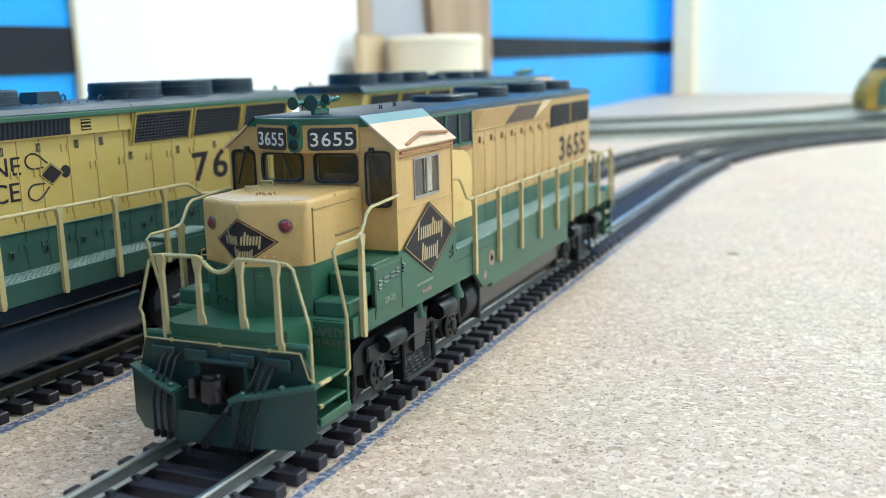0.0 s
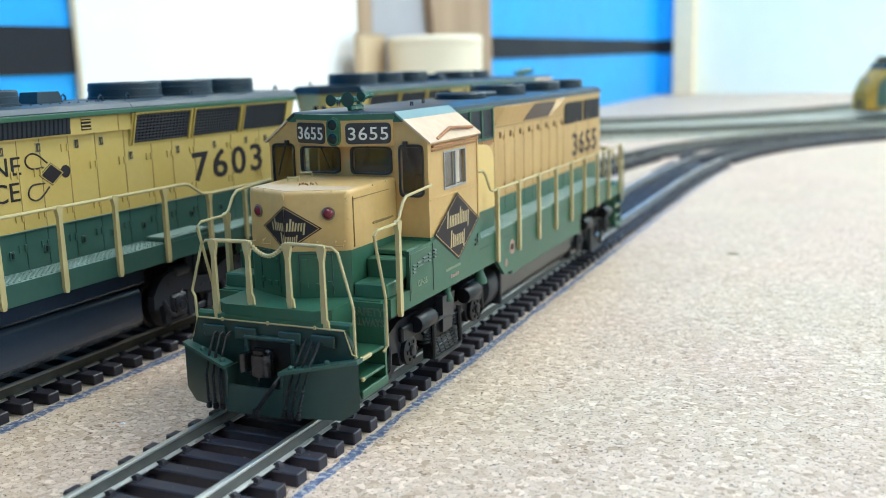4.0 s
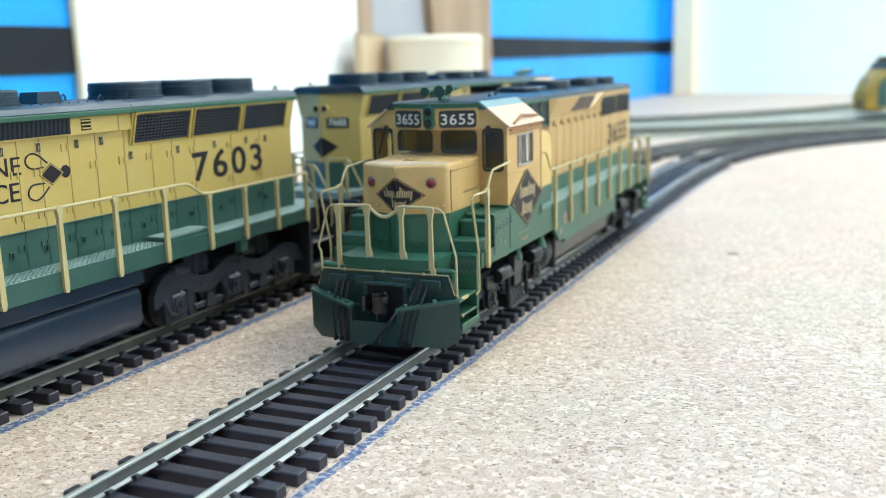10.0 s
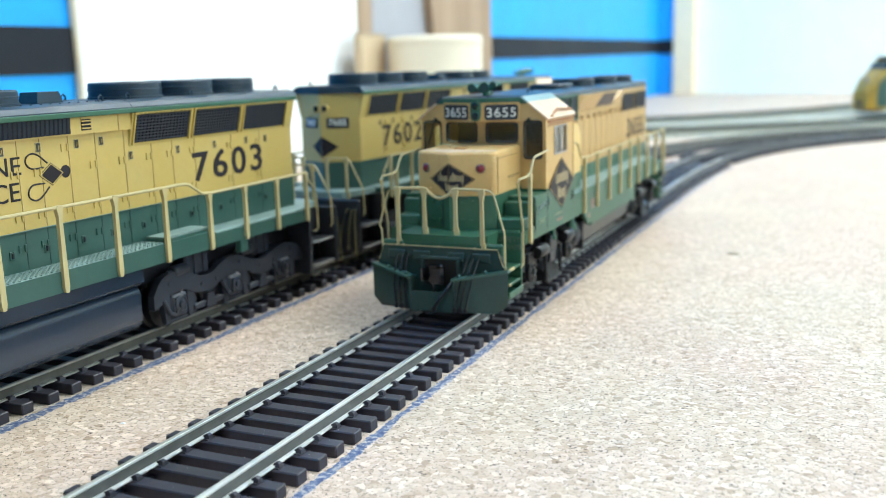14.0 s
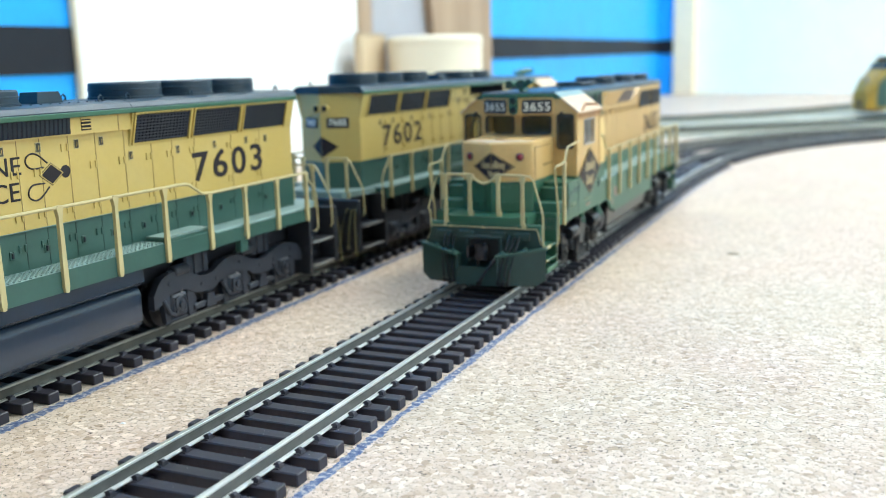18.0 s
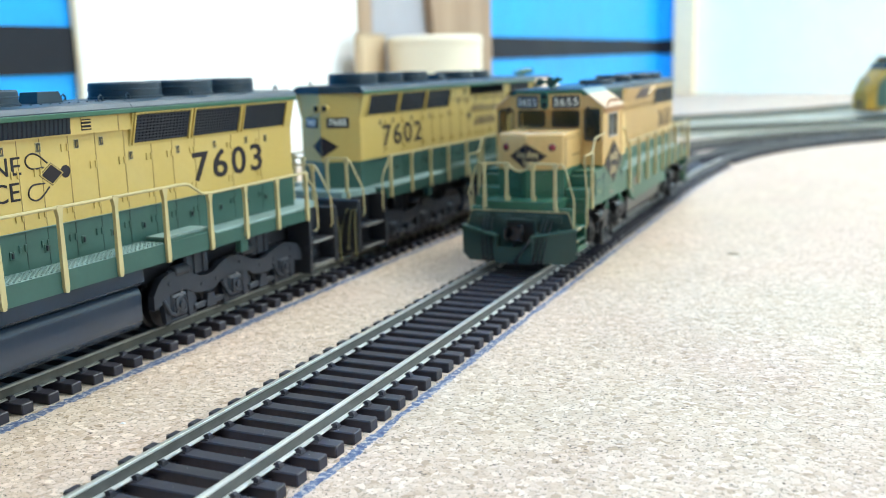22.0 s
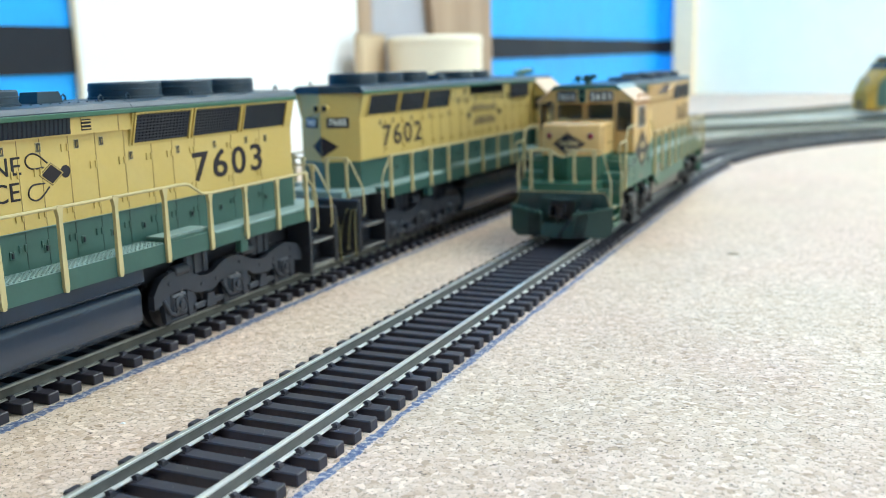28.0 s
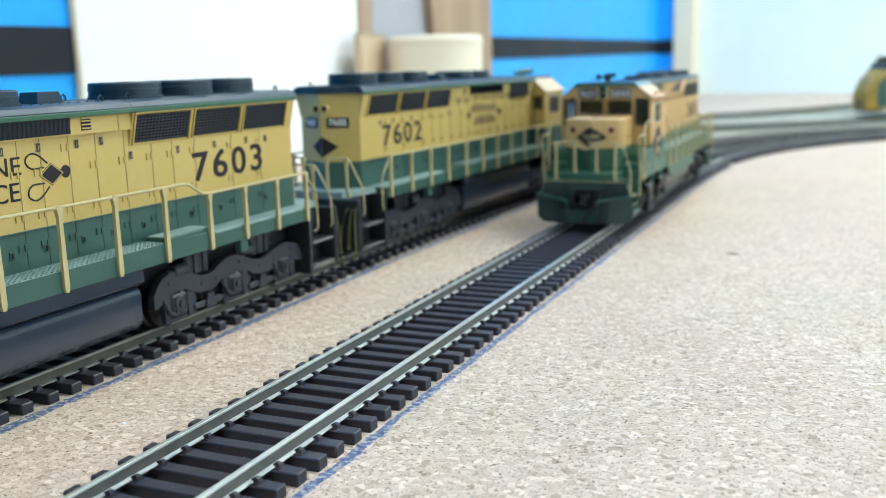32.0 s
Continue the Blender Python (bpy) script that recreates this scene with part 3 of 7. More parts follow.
# Far curved tracks on grey roadbed.
PATH_C = path_from(-266, 526, 70, [(180, -1 / 900), (250, -1 / 1500), (300, 1 / 900)])
PATH_D = path_from(-300, 668, 70, [(160, -1 / 900), (200, -1 / 500), (320, -1 / 700)])
GREY_TIE = mesh_of("grey_tie", tie_bmesh(), GREYTRK)
for path, lab in ((PATH_C, "curved far track on weathered grey roadbed"), (PATH_D, "farther curved track on weathered grey roadbed")):
    reach = 19 if path is PATH_C else 80
    ob = new("roadbed", mesh_of("roadbed", sweep(NB(), path, [(-24, 0.1), (reach + 5, 0.1), (reach, 2.4), (-19, 2.4)], 0), GREYTRK))
    tagged(ob, "weathered grey roadbed strip", kind="structure")
    t = track(lab, path, 2.0, 6.0, "layout tracks", OLDRAIL, GREY_TIE)
    t.location.z = 2.4 * S

# Loose bits on the cork.
x, y = (52.2, 164.8)
chip = new("cork_chip", mesh_of("cork_chip", hull(NB(), [(x - 2.2, y - 1, 0.05), (x + 2.0, y - 1.4, 0.05), (x + 2.4, y + 1.0, 0.05), (x - 1.6, y + 1.5, 0.05), (x - 1.2, y - 0.6, 0.7), (x + 1.2, y + 0.4, 0.8)]), paint("dark_cork_chip", (0.46, 0.36, 0.27), 0.8, vary=0.3)))
tagged(chip, "small brown chip lying on the cork sheet", "chip")
x, y = (-29.6, -19.0)
chip = new("paper_flake", mesh_of("paper_flake", hull(NB(), [(x - 0.5, y - 0.3, 0.05), (x + 0.6, y - 0.2, 0.05), (x + 0.4, y + 0.4, 0.05), (x, y, 0.35)]), WHITEP))
tagged(chip, "tiny white flake lying on the cork sheet", "flake")

# ---- the running locomotive: four-axle hood unit ----


def wheelset(parent, y, x_half=10.6, r=5.75):
    """An axle with two flanged wheels, its origin on the axle so that it can turn."""
    bm = NB()
    lathe(bm, [(1.4, -x_half), (1.4, x_half)], (0, 0, 0), "x", 12)
    for s in (-1, 1):
        lathe(bm, [(r - 2.2, s * 10.4), (r - 0.8, s * 10.6), (r, s * 10.3), (r, s * 8.4), (r + 0.6, s * 8.1), (r + 0.6, s * 7.7), (r - 1, s * 7.5)], (0, 0, 0), "x", 24)
        for k in range(5):
            a = 2 * math.pi * k / 5
            box(bm, s * 10.3, s * 10.75, math.cos(a) * 2.4 - 0.45, math.cos(a) * 2.4 + 0.45, math.sin(a) * 2.4 - 0.45, math.sin(a) * 2.4 + 0.45)
    return part("wheelset", bm, WHEEL, parent, "dark steel wheels on an axle", (0, y, 4.7 + r))


def four_wheel_truck(loco, yc):
    """Two-axle truck with drop-equaliser side frames, journals, springs and brake gear."""
    bm = box(NB(), -9, 9, yc - 17, yc + 17, 11.5, 15.5, 0.6)
    t = part("truck", bm, TRUCKBLK, loco, "black two-axle truck")
    sets = [wheelset(t, yc + d) for d in (-15.75, 15.75)]
    for s in (-1, 1):
        bm = NB()
        outline = [(-22.5, 11.5), (-22.5, 15.2), (-19, 16.6), (-11, 16.6), (-8, 13.8), (8, 13.8), (11, 16.6), (19, 16.6), (22.5, 15.2), (22.5, 11.5), (19.5, 11), (18.6, 8.2), (13, 8.2), (11.5, 11.2), (6, 9.2), (-6, 9.2), (-11.5, 11.2), (-13, 8.2), (-18.6, 8.2), (-19.5, 11)]
        prism(bm, [(yc + a, z) for a, z in outline], "x", s * 12.6, s * 14.2)
        f = part("side_frame", bm, TRUCKBLK, t)
        for d in (-15.75, 15.75):
            bm = NB()
            lathe(bm, [(2.7, s * 14.2), (2.7, s * 15.0), (2.2, s * 15.2), (1.0, s * 15.25), (0.9, s * 15.7), (0.4, s * 15.8)], (0, yc + d, 10.45), "x", 16)
            for k in range(6):
                a = 2 * math.pi * k / 6
                lathe(bm, [(0.35, s * 15.2), (0.35, s * 15.5)], (0, yc + d + 1.7 * math.cos(a), 10.45 + 1.7 * math.sin(a)), "x", 6)
            box(bm, s * 13.8, s * 15.1, yc + d - 3.1, yc + d + 3.1, 12.6, 15.4, 0.3)
            part("journal_box", bm, TRUCKBLK, f)
            bm = NB()
            lathe(bm, [(1.5, -3.4), (1.7, -3.0), (1.7, 3.0), (1.5, 3.4), (0.6, 3.5), (0.6, 5.0)], (s * 15.6, yc + d * 0.72, 15.0), "y", 14)
            part("brake_cylinder", bm, TRUCKBLK, f)
            bm = NB()
            tube(bm, [(s * 13.8, yc + d * 1.37, 14), (s * 13.9, yc + d * 1.42, 9.0), (s * 13.2, yc + d * 1.37, 6.9)], 0.5, 6)
            box(bm, s * 12.2, s * 13.7, yc + d * 1.37 - 0.6, yc + d * 1.37 + 0.6, 6.6, 9.8, 0.2)
            part("brake_shoe", bm, TRUCKBLK, f)
        bm = NB()
        for k in range(7):
            h = 9.8 - k * 0.62
            for c in range(5):
                box(bm, s * 12.8, s * (14.2 + 0.26 * k), yc - 5.4 + c * 2.2, yc - 3.5 + c * 2.2, h - 0.46, h, 0.1)
        hull(bm, [(s * x, yc + e, z) for e in (-5.5, 5.5) for x, z in ((12.6, 10.2), (13.9, 10.0), (15.4, 5.6), (12.6, 5.6))])
        part("leaf_spring", bm, TRUCKBLK, f)
        bm = NB()
        tube(bm, [(s * 15.4, yc - 6.6, 14.6), (s * 15.5, yc - 6.6, 6.4), (s * 15.5, yc - 5.8, 5.7), (s * 15.5, yc + 5.6, 5.7), (s * 15.4, yc + 6.4, 6.4), (s * 15.2, yc + 6.4, 13.5)], 0.5, 8)
        tube(bm, [(s * 14.6, yc - 9.5, 11.8), (s * 14.9, yc - 2, 13.0), (s * 14.6, yc + 9.5, 11.6)], 0.4, 6)
        part("swing_hanger", bm, TRUCKBLK, f)
        for d in (-12.2, -9.0, 9.0, 12.2):
            bm = NB()
            for k in range(5):
                lathe(bm, [(1.0, 9.4 + k * 0.62), (1.25, 9.6 + k * 0.62), (1.0, 9.85 + k * 0.62)], (s * 13.9, yc + d * 0.62, 0), "z", 10)
            part("coil_spring", bm, TRUCKBLK, f)
    return t, sets


def diamond(name, parent, c, u, v, w, h, out, mat, trim=None):
    """A flat diamond with a thin trim line: centre c, in-plane directions u and v, outward direction out."""
    c, u, v, out = Vector(c), Vector(u).normalized(), Vector(v).normalized(), Vector(out).normalized()
    bm = NB()
    def ring(k0, k1, o0, o1):
        a, b = [], []
        for du, dv in ((1, 0), (0, 1), (-1, 0), (0, -1)):
            for lst, o in ((a, o0), (b, o1)):
                lst.append(bm.verts.new((c + u * du * w / 2 * k0 + v * dv * h / 2 * k0 + out * o) * S))
        bm.faces.new(b), bm.faces.new(a[::-1])
        for i in range(4):
            bm.faces.new((a[i], a[(i + 1) % 4], b[(i + 1) % 4], b[i]))
    ring(1, 1, 0.02, 0.07)
    d = part(name, bm, mat, parent, "dark diamond emblem with a cream outline")
    bm = NB()
    k0, k1 = 0.94, (0.84 if trim else 0.92)
    pts0 = [c + u * a * w / 2 * k0 + v * b * h / 2 * k0 + out * 0.09 for a, b in ((1, 0), (0, 1), (-1, 0), (0, -1))]
    pts1 = [c + u * a * w / 2 * k1 + v * b * h / 2 * k1 + out * 0.09 for a, b in ((1, 0), (0, 1), (-1, 0), (0, -1))]
    A, B = [bm.verts.new(p * S) for p in pts0], [bm.verts.new(p * S) for p in pts1]
    for i in range(4):
        j = (i + 1) % 4
        bm.faces.new((A[i], A[j], B[j], B[i]))
    part("outline", bm, trim or TAN, d, "thin cream outline")
    return d, (c, u, v, out)


GLYPHS_UP = ((1.15, 0.5, 0, 0), (0.9, 0, 0, 0), (0.9, 0, 0, 0), (0.95, 0, 0.5, 0), (0.45, 0.2, 0, 0), (0.95, 0, 0, 0), (0.95, 0, 0, 0.45))
GLYPHS_LOW = ((0.5, 0.5, 0, 0), (0.45, 0.2, 0, 0), (1.0, 0, 0, 0), (0.95, 0, 0, 0), (0.9, 0, 0.2, 0.3))


def emblem_blocks(parent, basis, rows, mat=None):
    """Plain leaning bars where an emblem carries lettering. rows: (from, to, low, high, glyphs) in the emblem's own plane; a glyph is its
    width and how far its near bar, its far bar and its foot reach out of the row."""
    c, u, v, out = basis
    bm = NB()

    def bar(x0, x1, z0, z1):
        bm.faces.new([bm.verts.new((c + u * (p + 0.14 * q) + v * q + out * 0.10) * S) for p, q in ((x0, z0), (x1, z0), (x1, z1), (x0, z1))])
    for a, b, lo, hi, glyphs in rows:
        k = (b - a) / sum(g[0] for g in glyphs)
        x, h = a, hi - lo
        t = 0.3 * k
        for w, up1, up2, tail in glyphs:
            bar(x, x + t, lo, hi + up1 * h)
            if w > 0.6:
                bar(x + k * w * 0.82 - t, x + k * w * 0.82, lo - tail * h, hi + up2 * h)
            x += k * w
    part("lettering_bar", bm, mat or TANTXT, parent, "tan emblem lettering")


RIM = paint("grey_window_rim", (0.12, 0.115, 0.11), 0.3, vary=0.2)


def gasket_window(name, parent, quad, t=0.8, depth=0.5, frame_mat=None, out=(0, -1, 0), pane_mat=None, label="dark window in a black gasket"):
    """A window with a rounded gasket round a four-cornered opening; its corners run round from lower left, seen from outside."""
    P = [Vector(q) for q in quad]
    o = Vector(out).normalized()
    cen = sum(P, Vector()) / 4
    def rounded(k):
        pts = []
        for i in range(4):
            a, b, d = P[i - 1], P[i], P[(i + 1) % 4]
            b = b + (cen - b).normalized() * k * 1.35
            e0, e1 = (a - P[i]).normalized(), (d - P[i]).normalized()
            r = 1.1
            for s in (0.0, 0.25, 0.5, 0.75, 1.0):
                pts.append(b + e0 * r * (1 - s) ** 2 + e1 * r * s ** 2)
        return pts
    O, I = rounded(0), rounded(t)
    bm = NB()
    n = len(O)
    vo = [bm.verts.new((p + o * depth) * S) for p in O]
    vi = [bm.verts.new((p + o * depth * 0.9) * S) for p in I]
    vb = [bm.verts.new((p + o * 0.02) * S) for p in O]
    vj = [bm.verts.new((p + o * 0.02) * S) for p in I]
    for i in range(n):
        j = (i + 1) % n
        bm.faces.new((vo[i], vo[j], vi[j], vi[i])), bm.faces.new((vb[j], vb[i], vo[i], vo[j])), bm.faces.new((vi[i], vi[j], vj[j], vj[i]))
    w = part(name, bm, frame_mat or RUBBER, parent, label)
    bm = NB()
    if pane_mat is None:
        bm.faces.new([bm.verts.new((p + o * 0.06) * S) for p in I])
    else:
        lo, hi = [bm.verts.new((p - o * 0.3) * S) for p in I], [bm.verts.new((p - o * 0.15) * S) for p in I]
        bm.faces.new(lo), bm.faces.new(hi)
        for i in range(n):
            bm.faces.new((lo[i], lo[i - 1], hi[i - 1], hi[i]))
    pane = part("pane", bm, pane_mat or LENS, w)
    if pane_mat:
        pane.visible_shadow = False
        ins = [cen + (p - cen) * 0.965 for p in I]
        part("pane_rim", tube(NB(), [tuple(p + o * 0.05) for p in ins + ins[:1]], 0.09, 5), RIM, w, "thin grey inner rim")
    return w


def fan(parent, x, y, z, r, h, mat):
    bm = lathe(NB(), [(r + 0.3, z), (r + 0.3, z + 0.5), (r, z + 0.6), (r, z + h * 0.5), (r + 0.14, z + h * 0.52), (r + 0.14, z + h * 0.6), (r, z + h * 0.62), (r, z + h - 0.3), (r - 0.25, z + h), (r - 0.8, z + h), (r - 0.9, z + h - 0.5), (0.01, z + h - 0.5)], (x, y, 0), "z", 40)
    f = part("fan_housing", bm, mat, parent)
    bm = NB()
    for k in range(5):
        rr = (r - 1.0) * (k + 1) / 5.2
        tube(bm, [(x + rr * math.cos(a), y + rr * math.sin(a), z + h - 0.15) for a in np.linspace(0, 2 * math.pi, 25)], 0.12, 5)
    for k in range(6):
        a = math.pi * k / 6
        tube(bm, [(x - (r - 0.9) * math.cos(a), y - (r - 0.9) * math.sin(a), z + h - 0.25), (x + (r - 0.9) * math.cos(a), y + (r - 0.9) * math.sin(a), z + h - 0.25)], 0.15, 5)
    part("fan_grille", bm, mat, f)
    return f


def rail_post(parent, x, y, z0, z1, name="stanchion", wide=0.75):
    """Flat handrail post with a blunt pointed foot, a taper upward and a flared head under the rail."""
    bm = hull(NB(), [(x + a, y + b, z) for a in (-0.38, 0.38) for b, z in ((-wide * 0.6, z0 - 0.3), (wide * 0.6, z0 - 0.3), (-wide, z0 + 0.8), (wide, z0 + 0.8), (-wide * 0.9, z0 + 4), (wide * 0.9, z0 + 4), (-0.42, z1 - 1.8), (0.42, z1 - 1.8))])
    hull(bm, [(x + a, y + b, z) for a in (-0.42, 0.42) for b, z in ((-0.42, z1 - 1.8), (0.42, z1 - 1.8), (-0.8, z1 - 0.2), (0.8, z1 - 0.2), (-0.8, z1 + 0.2), (0.8, z1 + 0.2), (-0.4, z1 + 0.45), (0.4, z1 + 0.45))])
    return part(name, bm, RAILING, parent)


def front_post(parent, x, y, z0, z1, name="stanchion"):
    """Flat end-rail post with a small flare under the rail and a tab beside its foot."""
    d = 1 if y > 50 else -1
    bm = hull(NB(), [(x + a, y + b, z) for b in (-0.3, 0.3) for a, z in ((-0.36, z0), (0.36, z0), (-0.5, z0 + 1.2), (0.5, z0 + 1.2), (-0.37, z1 - 2.2), (0.37, z1 - 2.2))])
    hull(bm, [(x + a, y + b, z) for b in (-0.36, 0.36) for a, z in ((-0.37, z1 - 2.3), (0.37, z1 - 2.3), (-0.8, z1 - 0.3), (0.8, z1 - 0.3), (-0.6, z1 + 0.35), (0.6, z1 + 0.35))])
    hull(bm, [(x + a, y + d * b, z) for a, z in ((0.3, z0 + 0.1), (0.95, z0 + 0.1), (0.3, z0 + 2.2), (0.8, z0 + 1.4)) for b in (-0.2, 0.25)])
    return part(name, bm, RAILING, parent)


def knuckle_coupler(loco, y, s, z=14.0):
    """Knuckle coupler on a draft shank, pointing to s along y: head, hooked knuckle, guard arm, pivot pin and a hanging pin."""
    c = part("coupler", box(NB(), -1.2, 1.2, y + s * 4.2, y - s * 1.5, z - 0.9, z + 0.9, 0.25), STEEL, loco, "blackened metal knuckle coupler")
    bm = NB()
    for z0, z1 in ((-1.9, -0.7), (0.7, 1.9)):
        hull(bm, [(a, y + s * b, z + d) for d in (z0, z1) for a, b in ((-2.2, 3.0), (1.6, 3.0), (2.3, 4.2), (2.0, 5.2), (-1.4, 5.0))])
    hull(bm, [(a, y + s * b, z + d) for d in (-1.2, 1.2) for a, b in ((-1.6, 3.2), (1.2, 3.2), (1.5, 4.4), (-1.2, 4.6))])
    part("coupler_head", bm, STEEL, c)
    bm = hull(NB(), [(a, y + s * b, z + d) for d in (-1.75, 1.75) for a, b in ((1.1, 4.6), (2.5, 4.8), (2.8, 6.0), (2.2, 6.9), (1.2, 6.9))])
    hull(bm, [(a, y + s * b, z + d) for d in (-1.75, 1.75) for a, b in ((2.2, 6.9), (1.2, 6.2), (-0.1, 6.1), (-0.4, 6.7), (0.6, 7.1))])
    part("knuckle", bm, STEEL, c)
    part("pivot_pin", lathe(NB(), [(0.01, -2.2), (0.5, -2.15), (0.5, 2.15), (0.3, 2.4), (0.01, 2.4)], (1.9, y + s * 5.2, z), "z", 10), STEEL, c)
    bm = hull(NB(), [(a, y + s * b, z + d) for d in (-1.5, 1.6) for a, b in ((-2.2, 3.2), (-1.2, 3.4), (-1.9, 5.8), (-2.7, 6.6), (-3.0, 6.2))])
    part("guard_arm", bm, STEEL, c)
    part("spring", tube(NB(), [(-1.4 + 0.18 * k, y + s * (4.9 + 0.28 * math.cos(k * 1.3)), z + 0.28 * math.sin(k * 1.3)) for k in range(12)], 0.11, 5), STEEL, c)
    part("uncoupling_pin", tube(NB(), [(-0.4, y + s * 4.6, z - 1.6), (-0.5, y + s * 4.8, z - 3.4), (0.1, y + s * 5.6, z - 4.2)], 0.22, 6), STEEL, c)
    return c


def hood_doors(parent, x, ys, z0, z1, s, seam_mat, latch=True, zh=None):
    """Narrow door seams down a hood's side, with hinges and latches."""
    for y in ys:
        part("door_seam", box(NB(), s * (x - 0.02), s * (x + 0.05), y - 0.06, y + 0.06, z0, z1), seam_mat, parent)
    if latch:
        for i, y in enumerate(ys):
            for z in zh or (z0 + 2.0, z1 - 3.0):
                part("door_hinge", box(NB(), s * x, s * (x + 0.3), y - 0.8, y - 0.35, z, z + 1.2, 0.1), parent.data.materials[0], parent)


RING = paint("dull_metal_ring", (0.20, 0.15, 0.11), 0.35, metal=0.5, vary=0.3)


BROWNL = paint("brown_latch", (0.20, 0.115, 0.05), 0.5, vary=0.2)


def cab_shell(outline):
    """Front wall with four window openings, side walls with one each, and a plain back wall."""
    def top(x):
        return min(52.6, 47.6 + (16.8 - abs(x)) * 5.0 / 6.3)
    bm = NB()
    holes = {(-15.8, -11.3): (37.86, 46.94), (-9.44, -1.36): (41.82, 46.48), (1.36, 9.44): (41.82, 46.48), (11.3, 15.8): (37.86, 46.94)}
    cuts = [-16.8] + [x for h in holes for x in h] + [16.8]
    for x0, x1 in zip(cuts, cuts[1:]):
        z = 29.6
        if (x0, x1) in holes:
            lo, z = holes[x0, x1]
            box(bm, x0, x1, 0, 0.9, 29.6, lo)
        knee = [(k, 52.6) for k in (10.5, -10.5) if x0 < k < x1]
        prism(bm, [(x0, z), (x1, z), (x1, top(x1))] + knee + [(x0, top(x0))], "y", 0, 0.9)
    for s in (-1, 1):
        for y0, y1, z0, z1 in ((0.9, 7.0, 29.6, 47.6), (17.2, 22.9, 29.6, 47.6), (7.0, 17.2, 29.6, 38.4), (7.0, 17.2, 45.2, 47.6)):
            box(bm, s * 16.1, s * 16.8, y0, y1, z0, z1)
    prism(bm, outline, "y", 22.9, 23.7)
    bmesh.ops.remove_doubles(bm, verts=bm.verts, dist=1e-7)
    return bm


